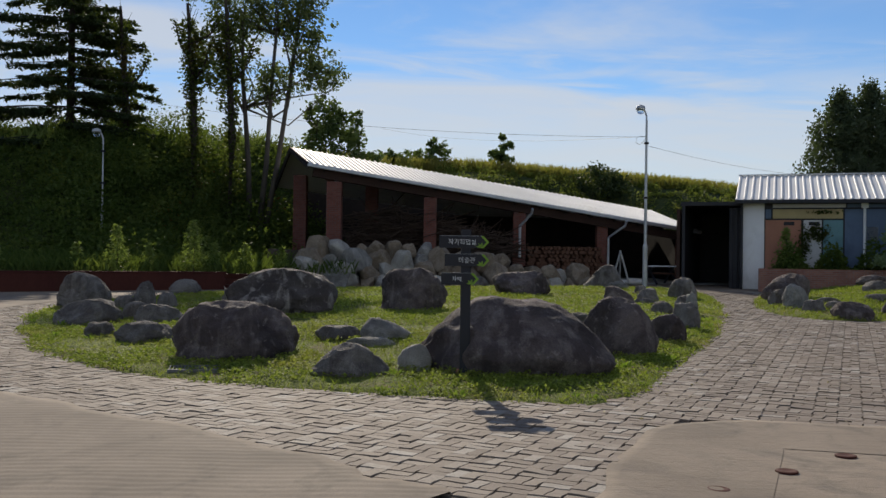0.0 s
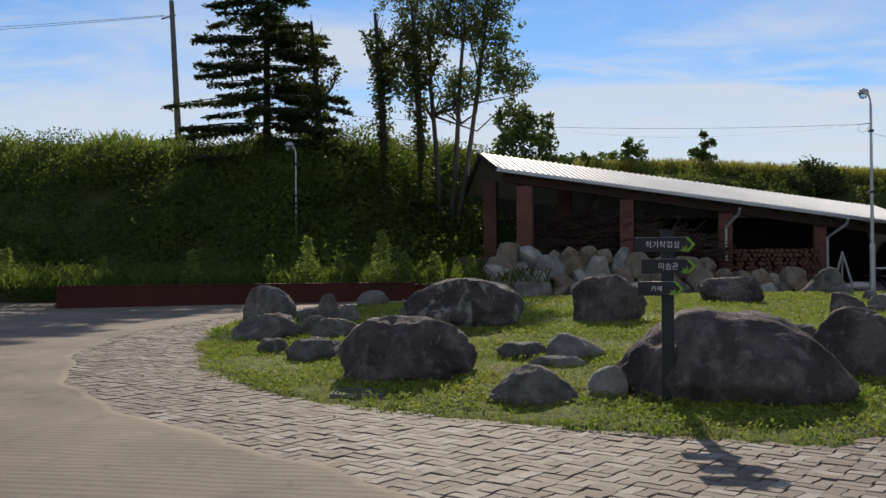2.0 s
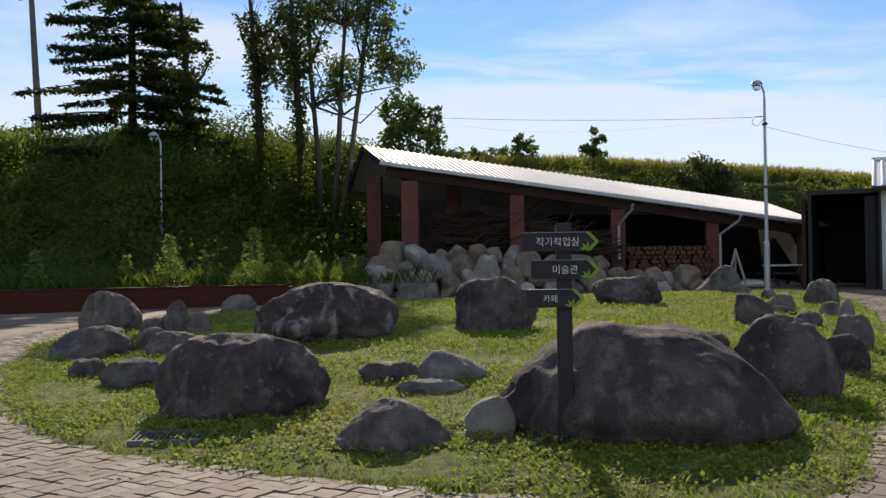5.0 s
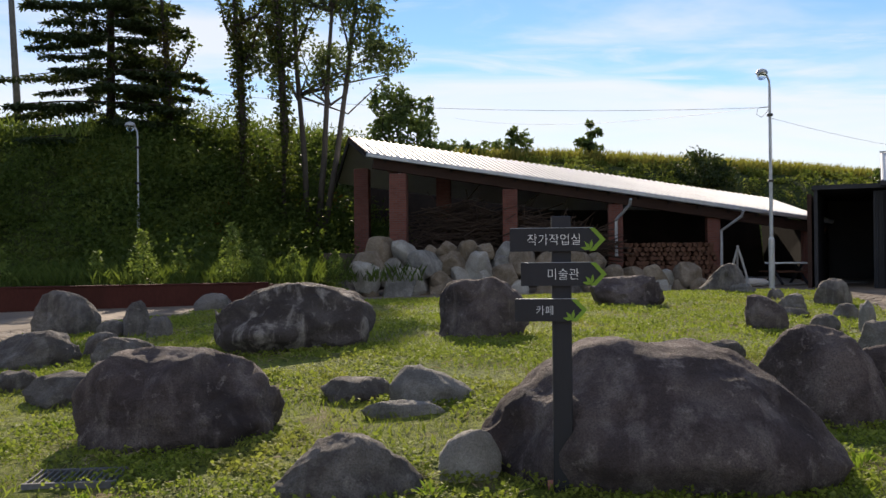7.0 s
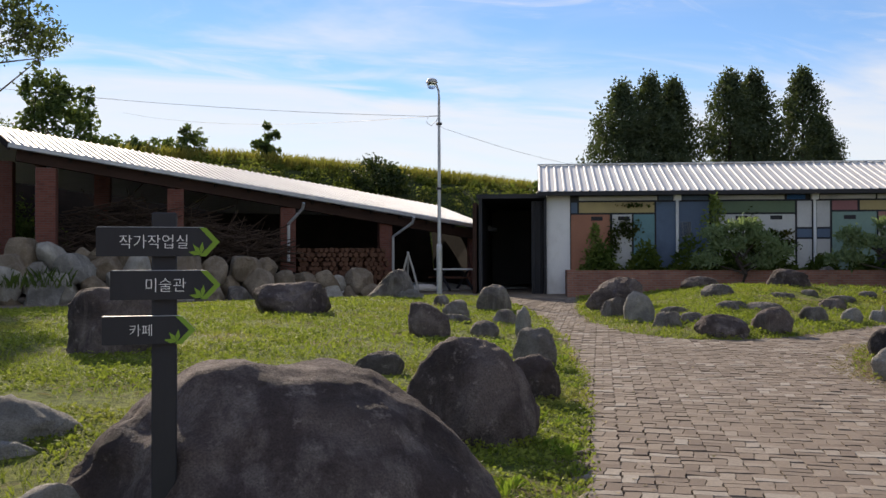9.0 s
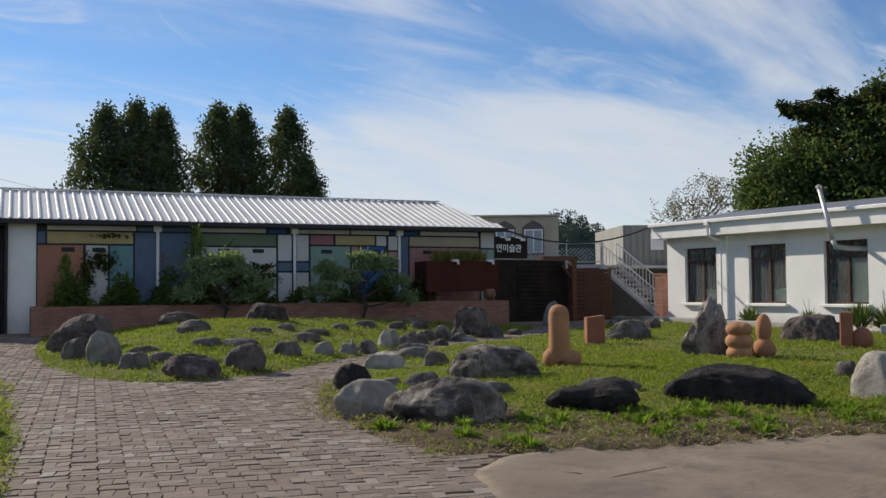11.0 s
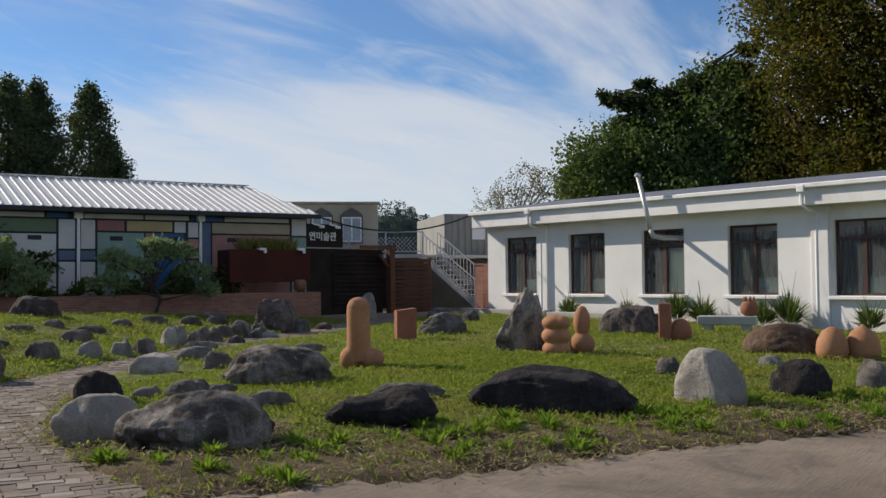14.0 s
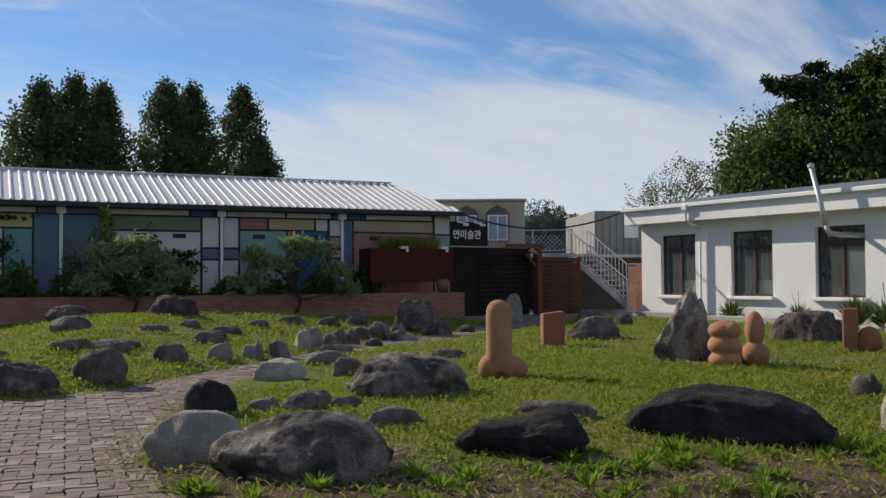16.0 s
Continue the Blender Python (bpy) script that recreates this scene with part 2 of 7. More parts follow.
def tube(bm, pts, r, seg=8, r1=None):
    """A round bar along points, tapering from r to r1, with closed ends."""
    pts = [Vector(p) for p in pts]
    rings = []
    for i, p in enumerate(pts):
        d = (pts[min(i + 1, len(pts) - 1)] - pts[max(i - 1, 0)]).normalized()
        q = d.to_track_quat("Z", "Y")
        rr = r if r1 is None else r + (r1 - r) * i / (len(pts) - 1)
        rings.append([bm.verts.new(p + q @ Vector((rr * math.cos(k * 2 * math.pi / seg), rr * math.sin(k * 2 * math.pi / seg), 0))) for k in range(seg)])
    for a, b in zip(rings, rings[1:]):
        for k in range(seg):
            bm.faces.new((a[k], a[(k + 1) % seg], b[(k + 1) % seg], b[k]))
    bm.faces.new(rings[0][::-1])
    bm.faces.new(rings[-1])


def lathe(bm, prof, seg=20, at=(0, 0, 0)):
    """A turned shape from (radius, height) pairs."""
    rings = [[bm.verts.new((at[0] + r * math.cos(k * 2 * math.pi / seg), at[1] + r * math.sin(k * 2 * math.pi / seg), at[2] + z)) for k in range(seg)] for r, z in prof]
    for a, b in zip(rings, rings[1:]):
        for k in range(seg):
            bm.faces.new((a[k], a[(k + 1) % seg], b[(k + 1) % seg], b[k]))
    bm.faces.new(rings[0][::-1])
    bm.faces.new(rings[-1])


def slab(bm, quad, thick):
    """A sheet of some thickness under four corners, given anticlockwise seen from its upper side."""
    top = [Vector(p) for p in quad]
    n = (top[1] - top[0]).cross(top[-1] - top[0]).normalized()
    a = [bm.verts.new(p) for p in top]
    b = [bm.verts.new(p - n * thick) for p in top]
    bm.faces.new(a)
    bm.faces.new(b[::-1])
    for i in range(len(a)):
        j = (i + 1) % len(a)
        bm.faces.new((a[i], b[i], b[j], a[j]))


def link(name, bm, mat, smooth=False):
    me = bpy.data.meshes.new(name)
    bm.normal_update()
    bm.to_mesh(me)
    bm.free()
    if smooth:
        for p in me.polygons:
            p.use_smooth = True
    for m in (mat if isinstance(mat, (list, tuple)) else [mat]):
        me.materials.append(m)
    return new(name, me)


def part(name, bm, mat, parent, label="", smooth=False):
    ob = link(name, bm, mat, smooth)
    ob.parent = parent
    if label:
        tagged(ob, label)
    return ob


def thing(name, label, category, at=(0, 0, 0), turn=0.0, group="", kind=""):
    ob = new(name)
    ob.empty_display_size = 0.3
    ob.matrix_world = pose(*at, 0, 0, turn)
    bpy.context.view_layer.update()
    return tagged(ob, label, category, group, kind)


def lump(bm, w, d, h, seed, cut=0.25, rough=0.16, sub=4, peak=0.0, flat=0.75, prof=None, sink=0.22, lean=0.0):
    """A boulder: a ball pressed to size, cut by flat faces, broken up by noise and sunk into the ground; prof gives its ridge line from end to end."""
    rnd = random.Random(seed)
    g = bmesh.ops.create_icosphere(bm, subdivisions=sub, radius=1.0)["verts"]
    planes = []
    for _ in range(9):
        n = Vector((rnd.uniform(-1, 1), rnd.uniform(-1, 1), rnd.uniform(-0.35, 0.45))).normalized()
        planes.append((n, rnd.uniform(1 - cut - 0.12, 1 - cut * 0.2)))
    off = Vector((rnd.uniform(-50, 50), rnd.uniform(-50, 50), rnd.uniform(-50, 50)))
    for v in g:
        p = v.co.copy()
        s = (abs(p.x) ** 2.6 + abs(p.y) ** 2.6 + abs(p.z) ** 2.6) ** (-1 / 2.6)
        p *= s ** flat
        for n, k in planes:
            e = p.dot(n) - k
            if e > 0:
                p -= n * e * 0.86
        f = noise.fractal(p * 1.5 + off, 1.0, 2.1, 3)
        f2 = noise.fractal(p * 5.5 + off, 0.8, 2.2, 3)
        p *= 1 + rough * 0.75 * f + rough * 0.22 * f2
        if peak and p.z > 0:
            q = 1 - peak * min(1, p.z)
            p.x *= q
            p.y *= q
        v.co = p
    lo = [min(v.co[i] for v in g) for i in range(3)]
    hi = [max(v.co[i] for v in g) for i in range(3)]
    zc = lo[2] + (hi[2] - lo[2]) * sink
    for v in g:
        p = v.co
        v.co = Vector(((p.x - (lo[0] + hi[0]) / 2) / (hi[0] - lo[0]) * w, (p.y - (lo[1] + hi[1]) / 2) / (hi[1] - lo[1]) * d, (p.z - zc) / (hi[2] - zc) * h))
    if prof:
        n_bin = 24
        ridge = [0.0] * (n_bin + 1)
        for v in g:
            i = min(n_bin, max(0, round((v.co.x / w + 0.5) * n_bin)))
            ridge[i] = max(ridge[i], v.co.z / h)
        us, hs = np.linspace(-1, 1, len(prof)), np.array(prof)
        for v in g:
            u = v.co.x / w * 2
            have = max(0.22, float(np.interp((u + 1) / 2 * n_bin, range(n_bin + 1), ridge)))
            if v.co.z > 0:
                v.co.z *= min(1.6, float(np.interp(u, us, hs)) / have)
    for v in g:
        v.co.x += lean * v.co.z
        if v.co.z < 0:
            v.co.z = max(v.co.z, -0.10 - 0.05 * h)


# ---- the lie of the land ----
ISLE = [(1.4, 8.8), (0.5, 9.0), (-0.4, 9.25), (-1.7, 9.6), (-2.9, 10.2), (-3.9, 10.9), (-5.3, 12.6), (-6.6, 15.1), (-7.6, 17.5), (-8.1, 20.3), (-7.7, 23.0), (-6.8, 25.6), (-4.6, 28.2), (-1, 29.8), (3, 31.3), (6.6, 32.3), (8.0, 31.2), (7.6, 27.5), (6.8, 23.5), (5.7, 19.6), (4.8, 16.7), (3.9, 14.3), (2.9, 11.9), (2.1, 9.8)]
BED = [(8.6, 26.4), (7.6, 23.2), (7.25, 20.9), (7.6, 19.6), (8.4, 19.2), (9.6, 19.5), (11.0, 20.3), (12.9, 21.3), (14.8, 22.3), (17.2, 23.3), (19.6, 24.2), (21.9, 25.2), (23.3, 26.2), (22.5, 27.6), (18, 29.3), (13.5, 30.8), (10.6, 31.2)]
LAWN = [(6.8, 12.6), (7.1, 13.7), (7.5, 15.2), (8.5, 16.7), (9.9, 18.2), (11.3, 19.5), (13.0, 20.6), (15.6, 21.7), (18.4, 22.6), (21.0, 23.4), (24.5, 25.0), (27.6, 26.0), (29.3, 24.8), (28.4, 20), (27.0, 14), (25.8, 8.0), (24.5, 2.0), (20.0, 4.2), (16.0, 7.2), (13.0, 9.4), (10.3, 11.0), (8.7, 11.6)]


def to_edge(poly, x, y):
    """How far inside the outline each point lies; negative outside."""
    p = np.array(poly + poly[:1])
    best = np.full(x.shape, 1e9)
    inside = np.zeros(x.shape, bool)
    for (ax, ay), (bx, by) in zip(p, p[1:]):
        dx, dy = bx - ax, by - ay
        t = np.clip(((x - ax) * dx + (y - ay) * dy) / (dx * dx + dy * dy), 0, 1)
        best = np.minimum(best, np.hypot(x - ax - t * dx, y - ay - t * dy))
        if dy:
            inside ^= ((ay > y) != (by > y)) & (x < dx * (y - ay) / dy + ax)
    return np.where(inside, best, -best)


def plain(x, y):
    """The paved yard, rising gently away from the start."""
    return 0.016 * np.clip(y, -30, 60)


def bank(x, y):
    foot = np.interp(x, [-60, -22, -12, -7.5, -3, 6, 14, 40, 90], [25, 26, 30, 35, 42.5, 46, 49, 58, 72])
    high = np.interp(x, [-60, -20, -8, 2, 14, 45, 90], [4.9, 5.2, 5.4, 5.7, 5.3, 3.6, 2.6])
    run = np.interp(x, [-20, 0, 20], [11, 13, 14])
    roll = 0.5 * np.sin(x * 0.37 + 1.3) + 0.35 * np.sin(x * 0.83) + 0.3 * np.sin(y * 0.7 + x * 0.2)
    s = smoothstep(0, 1, (y - foot) / run)
    return high * s + roll * s * (1 - s) * 1.6


def isle_up(x, y):
    d = to_edge(ISLE, x, y)
    return np.where(d > 0, 0.03 + 0.03 * smoothstep(0, 0.5, d) + 0.22 * smoothstep(0.3, 5.0, d), -0.05)


def bed_up(x, y):
    d = to_edge(BED, x, y)
    return np.where(d > 0, 0.03 + 0.06 * smoothstep(0, 0.5, d) + 0.42 * smoothstep(0.3, 4.2, d), -0.05)


def lawn_up(x, y):
    d = to_edge(LAWN, x, y)
    return np.where(d > 0, 0.03 + 0.04 * smoothstep(0, 0.5, d) + 0.10 * smoothstep(0.5, 5.0, d), -0.05)


def top_z(x, y):
    """Height of the surface that a thing stands on."""
    x, y = np.array([float(x)]), np.array([float(y)])
    return float((plain(x, y) + bank(x, y) + np.maximum(0, np.maximum(isle_up(x, y), np.maximum(bed_up(x, y), lawn_up(x, y)))))[0])


def grid_mesh(name, xs, ys, zf, mats, pick=None, keep=None):
    X, Y = np.meshgrid(xs, ys)
    Z = zf(X, Y)
    nx = len(xs)
    verts = np.stack([X.ravel(), Y.ravel(), Z.ravel()], 1)
    j, i = np.meshgrid(np.arange(len(ys) - 1), np.arange(nx - 1), indexing="ij")
    a = (j * nx + i).ravel()
    faces = np.stack([a, a + 1, a + nx + 1, a + nx], 1)
    cen = verts[faces].mean(1)
    if keep is not None:
        k = keep(cen[:, 0], cen[:, 1])
        faces, cen = faces[k], cen[k]
        used = np.unique(faces)
        re = np.zeros(len(verts), int)
        re[used] = np.arange(len(used))
        verts, faces = verts[used], re[faces]
    me = bpy.data.meshes.new(name)
    me.from_pydata(verts.tolist(), [], faces.tolist())
    for m in mats:
        me.materials.append(m)
    if pick is not None:
        me.polygons.foreach_set("material_index", pick(cen[:, 0], cen[:, 1]).astype(np.int32))
    me.polygons.foreach_set("use_smooth", np.ones(len(faces), bool))
    me.update()
    return new(name, me)


def spread(lo, hi, a, b, n_out, step):
    """Coordinates, dense from a to b and widening out to lo and hi."""
    mid = np.arange(a, b + step / 2, step)
    left = a - (a - lo) * (np.linspace(1, 0, n_out, endpoint=False) ** 2.2)
    right = b + (hi - b) * (np.linspace(0, 1, n_out + 1)[1:] ** 2.2)
    return np.concatenate([left, mid, right])


def ground_pick(x, y):
    foot = np.interp(x, [-60, -22, -12, -7.5, -3, 6, 14, 40, 90], [25, 26, 30, 35, 42.5, 46, 49, 58, 72])
    yard = (y < foot - 1.0) & (np.abs(x) < 60) & (y > -40)
    return np.where(yard, 0, np.where(y > foot + 14, 2, 1))


M_FIELD = surface("ripening_field", (0.30, 0.25, 0.06), (0.22, 0.22, 0.06), 0.3, 6, 0.95, 0, 0.8, 0.1)
ground = grid_mesh("ground", spread(-900, 900, -40, 50, 14, 0.9), spread(-600, 1500, -12, 74, 14, 0.9), lambda x, y: plain(x, y) + bank(x, y), [M_CONC, M_BANK, M_FIELD], ground_pick)
tagged(ground, "pale brushed concrete yard running up into an overgrown bank", "ground", kind="structure")


def front_rim(x, y):
    """Where the sculpture lawn's front edge is trodden bare; a ragged band."""
    d = to_edge(LAWN, x, y)
    wob = 0.35 * np.sin(x * 1.9 + y * 0.7) + 0.22 * np.sin(x * 4.3 - y * 3.1)
    west = (d < 0.55 + 0.5 * wob) & (y >= 14.6 - 0.35 * (x - 7)) & (x < 9.5)
    return ((d < 1.35 + wob) & (y < 14.6 - 0.35 * (x - 7))) | west


def lawn_mesh(name, poly, up_fn, label, step=0.16, pick=None):
    p = np.array(poly)
    xs, ys = np.arange(p[:, 0].min() - 0.3, p[:, 0].max() + 0.3, step), np.arange(p[:, 1].min() - 0.3, p[:, 1].max() + 0.3, step)

    def zf(x, y):
        wob = 0.012 * np.sin(x * 3.1 + y * 1.7) + 0.01 * np.sin(x * 7.3 - y * 5.1)
        return plain(x, y) + up_fn(x, y) + wob

    ob = grid_mesh(name, xs, ys, zf, [M_GRASS, M_BARE], pick, keep=lambda x, y: to_edge(poly, x, y) > -step)
    return tagged(ob, label, "lawn", kind="structure")


lawn_mesh("lawn_1", ISLE, isle_up, "short weedy lawn on a rounded traffic island")
lawn_mesh("lawn_2", BED, bed_up, "mounded grassy bed before the painted building")
lawn_mesh("lawn_3", LAWN, lawn_up, "sculpture lawn with bare straw-coloured patches", 0.13, front_rim)

PAVED = [(2.0, 8.2), (1.0, 5.7), (0.4, 5.2), (0.0, 5.6), (-0.5, 6.0), (-1.1, 6.7), (-2.4, 7.7), (-3.5, 8.5), (-5.2, 9.8), (-6.6, 11.4), (-8.0, 13.8), (-8.9, 16.2), (-9.2, 19.0), (-8.9, 22.0), (-7.6, 24.6), (-5.0, 26.0), (2, 27), (6.6, 30.5), (8.3, 31.6), (10.8, 30.6), (12.5, 26), (16.5, 25.2), (22.5, 26.6), (24.8, 26.2), (22, 23), (16, 20.5), (12, 18), (9.0, 15), (8.0, 12.7), (7.1, 12.2), (6.7, 12.0), (6.0, 10.8), (5.0, 9.0), (4.3, 7.6)]
paving_bed = grid_mesh("paving_bed", np.arange(-9.6, 25.4, 0.3), np.arange(5, 32, 0.3), lambda x, y: plain(x, y) + 0.006, [M_SOIL], keep=lambda x, y: to_edge(PAVED, x, y) > 0.1)
tagged(paving_bed, "dark earth showing between the paving blocks", "soil", kind="structure")


def apron(name, line, label, inner=0.10, outer=0.9, mat=None):
    """A feathered lip of concrete poured against the cut edge of the blocks."""
    p = np.array(line)
    t = np.linspace(0, len(p) - 1, (len(p) - 1) * 8 + 1)
    x, y = np.interp(t, np.arange(len(p)), p[:, 0]), np.interp(t, np.arange(len(p)), p[:, 1])
    k = np.ones(5) / 5
    x[2:-2], y[2:-2] = np.convolve(x, k, "valid"), np.convolve(y, k, "valid")
    dx, dy = np.gradient(x), np.gradient(y)
    nl = np.hypot(dx, dy)
    nx, ny = dy / nl, -dx / nl
    wob = 0.05 * np.sin(t * 5.1) + 0.03 * np.sin(t * 11.7)
    bm = bmesh.new()
    rows = []
    for off, h in ((inner + 0.02, 0.0), (inner, 0.030), (0.0, 0.031), (-outer, 0.004)):
        o = off + (wob if off > -0.5 else 0)
        rows.append([bm.verts.new((a, b, float(plain(0, b)) + h)) for a, b in zip(x + nx * o, y + ny * o)])
    for a, b in zip(rows, rows[1:]):
        for i in range(len(x) - 1):
            bm.faces.new((a[i], a[i + 1], b[i + 1], b[i]))
    bmesh.ops.recalc_face_normals(bm, faces=bm.faces)
    ob = link(name, bm, mat or M_CONC, True)
    return tagged(ob, label, "concrete", kind="structure")


apron("concrete_apron", PAVED[3:14], "rough combed concrete edge against the curved paving", 0.10, 2.4, M_COMBED)
apron("concrete_apron", [(4.3, 7.6), (2.0, 8.2), (1.0, 5.7), (0.55, 4.6)], "concrete slab edge against the paving")
apron("concrete_apron", [(8.0, 12.0), (6.8, 12.1), (6.0, 10.8), (5.0, 9.0), (4.3, 7.6)], "concrete slab edge beside the sculpture lawn")

M_WHITE = surface("white_render", (0.74, 0.74, 0.74), (0.82, 0.82, 0.81), 0.8, 18, 0.85, 0, 0.12, 0.01, 0.06, (0.62, 0.61, 0.58))
M_ROOF = surface("pale_metal_roof", (0.60, 0.60, 0.60), (0.70, 0.70, 0.69), 0.5, 6, 0.6, 0.0, 0.05, 0.005, 0.12, (0.50, 0.49, 0.47))
M_BLACK = surface("blackened_steel", (0.012, 0.012, 0.016), (0.025, 0.025, 0.03), 1, 20, 0.6)
M_RUST = surface("rusted_steel", (0.062, 0.018, 0.014), (0.095, 0.030, 0.021), 1.1, 22, 0.85, 0, 0.2, 0.006, 0.4, (0.05, 0.018, 0.012), (1, 1, 0.35))
M_BRICK = surface("red_brick", (0.26, 0.11, 0.075), (0.34, 0.16, 0.11), 3, 30, 0.9, 0, 0.3, 0.01, 0.3, None, (1, 1, 1), 0.5)
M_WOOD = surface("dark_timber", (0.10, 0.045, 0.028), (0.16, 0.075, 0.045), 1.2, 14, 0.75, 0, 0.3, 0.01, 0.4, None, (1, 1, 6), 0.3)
# brown of the eave beam; on the container lining it stands for shade
M_EAVE = surface("dark_beam_and_shade_brown", (0.040, 0.022, 0.017), (0.065, 0.035, 0.026), 1.2, 14, 0.8, 0, 0.3, 0.01, 0.4, None, (1, 1, 6))
# near-black boards; on the wall under the deck this stands for shade
M_DARK = surface("dark_boarding_and_shade", (0.018, 0.014, 0.013), (0.035, 0.026, 0.022), 2, 20, 0.8)
M_GALV = surface("galvanised_steel", (0.42, 0.43, 0.44), (0.55, 0.56, 0.57), 3, 30, 0.45, 0.6, 0.05)
M_GREYSTEEL = surface("grey_painted_steel", (0.36, 0.37, 0.39), (0.45, 0.46, 0.48), 2, 25, 0.5, 0.2, 0.05)



# ---- boulders ----
ROCK_WORDS = {"d": "dark weathered", "k": "black", "g": "grey", "l": "pale grey", "w": "whitish", "b": "brown", "A": "big dark lichen-streaked", "H": "huge dark domed", "m": "mottled grey", "j": "jagged dark", "p": "tall pointed grey"}
seed_no = [10]


RIDGES = [[0.4, 0.8, 0.94, 1.0, 0.97, 0.86, 0.45], [0.45, 0.88, 1.0, 0.97, 0.9, 0.76, 0.4], [0.4, 0.74, 0.88, 0.97, 1.0, 0.88, 0.45], [0.45, 0.9, 0.98, 0.94, 1.0, 0.9, 0.5], [0.4, 0.82, 0.92, 1.0, 0.92, 0.8, 0.42]]


def boulder(x, y, w, d, h, turn, kind, prof=None, sink=0.40, lean=0.0):
    seed_no[0] += 1
    s = seed_no[0]
    bm = bmesh.new()
    sub = 5 if w > 0.8 else 4 if w > 0.35 else 3
    cut, rough, peak, flat = 0.22, 0.18, 0.12, 0.35
    if kind == "j":
        cut, rough, flat = 0.42, 0.24, 0.6
    if kind == "p":
        cut, rough, peak, flat = 0.3, 0.24, 0.46, 0.5
    if kind == "w":
        cut, rough, flat = 0.24, 0.10, 0.8
    if kind == "H":
        cut, rough, peak, flat = 0.15, 0.13, 0.22, 0.3
    lump(bm, w * 1.04, d, h * 1.02, s, cut, rough, sub, peak, flat, prof or RIDGES[s % len(RIDGES)], sink, lean)
    mat = ROCK[{"A": "s", "H": "d", "j": "k", "p": "m"}.get(kind, kind)]
    ob = link("boulder", bm, mat, True)
    ob.matrix_world = pose(x, y, top_z(x, y), 0, 0, turn)
    size = "small " if w < 0.45 else ""
    return tagged(ob, size + ROCK_WORDS[kind] + " boulder sunk into the grass", "boulder", "boulders round the lawns")


# isle
boulder(-7.35, 19.79, 1.04, 0.78, 0.71, 20, "g")
boulder(-5.83, 15.90, 1.07, 0.80, 0.41, 20, "g")
boulder(-4.93, 13.90, 0.43, 0.32, 0.21, 20, "g")
boulder(-4.08, 13.27, 0.81, 0.61, 0.27, 17, "g")
boulder(-5.27, 16.59, 0.47, 0.35, 0.29, 18, "g")
boulder(-4.63, 15.77, 0.81, 0.47, 0.29, 16, "g")
boulder(-5.88, 19.05, 0.42, 0.32, 0.52, 17, "g")
boulder(-5.25, 18.39, 0.36, 0.27, 0.31, 16, "g")
boulder(-6.27, 19.11, 0.50, 0.38, 0.25, 18, "g")
boulder(-6.71, 25.15, 0.80, 0.60, 0.39, 15, "g")
boulder(-2.74, 16.30, 1.86, 1.40, 0.76, 10, "A", [0.5, 0.74, 0.87, 0.96, 1.0, 0.97, 0.9, 0.86, 0.6], 0.32)
boulder(-2.50, 11.75, 1.48, 1.11, 0.65, 12, "d", [0.5, 0.84, 0.97, 1.0, 0.99, 0.97, 0.9, 0.8, 0.45], 0.26)
boulder(-1.38, 12.90, 0.62, 0.46, 0.16, 6, "g")
boulder(-0.72, 12.70, 0.69, 0.52, 0.27, 3, "l", [0.5, 0.98, 1.0, 0.9, 0.72, 0.5, 0.2])
boulder(-0.91, 12.26, 0.64, 0.26, 0.10, 4, "l")
boulder(-0.98, 10.35, 0.83, 0.55, 0.33, 5, "g", [0.15, 0.5, 0.85, 1.0, 0.97, 0.82, 0.55, 0.2])
boulder(-0.30, 10.69, 0.37, 0.27, 0.27, 2, "w")
boulder(-0.50, 17.30, 1.16, 0.87, 0.75, 2, "d", [0.7, 0.93, 0.95, 0.94, 1.0, 0.92, 0.75, 0.45], 0.3)
boulder(1.90, 23.20, 1.36, 1.02, 0.54, -5, "d", [0.7, 0.9, 0.93, 0.95, 0.97, 1.0, 0.95, 0.7], 0.3)
boulder(0.85, 10.95, 2.14, 1.60, 0.78, -4, "H", [0.35, 0.62, 0.82, 0.98, 1.0, 0.95, 0.96, 0.9, 0.74, 0.5, 0.15])
boulder(2.33, 12.75, 1.02, 0.80, 0.72, -10, "H", [0.3, 0.72, 0.93, 1.0, 1.0, 0.97, 0.88, 0.68, 0.3])
# isleR
boulder(3.33, 14.34, 0.59, 0.44, 0.41, -17, "d")
boulder(4.22, 16.71, 0.51, 0.39, 0.44, -18, "g")
boulder(5.18, 20.00, 0.25, 0.18, 0.45, -18, "l")
boulder(6.39, 25.62, 0.74, 0.55, 0.56, -16, "g")
boulder(3.66, 19.73, 0.61, 0.45, 0.51, -12, "d", [0.5, 0.95, 1.0, 0.95, 0.8, 0.6], 0.25, -0.25)
boulder(5.07, 23.74, 0.52, 0.39, 0.32, -14, "g")
boulder(5.52, 26.83, 0.35, 0.26, 0.23, -13, "g")
boulder(4.59, 20.12, 0.44, 0.33, 0.24, -15, "g")
boulder(5.60, 22.33, 0.43, 0.32, 0.26, -17, "g")
boulder(4.71, 22.34, 0.53, 0.25, 0.15, -14, "g")
boulder(2.20, 15.90, 0.53, 0.37, 0.23, -8, "g")
boulder(4.85, 29.40, 1.12, 0.84, 0.72, -10, "g", [0.1, 0.35, 0.65, 0.9, 1.0, 0.95, 0.5])
boulder(5.09, 29.11, 1.02, 0.41, 0.24, -11, "l")
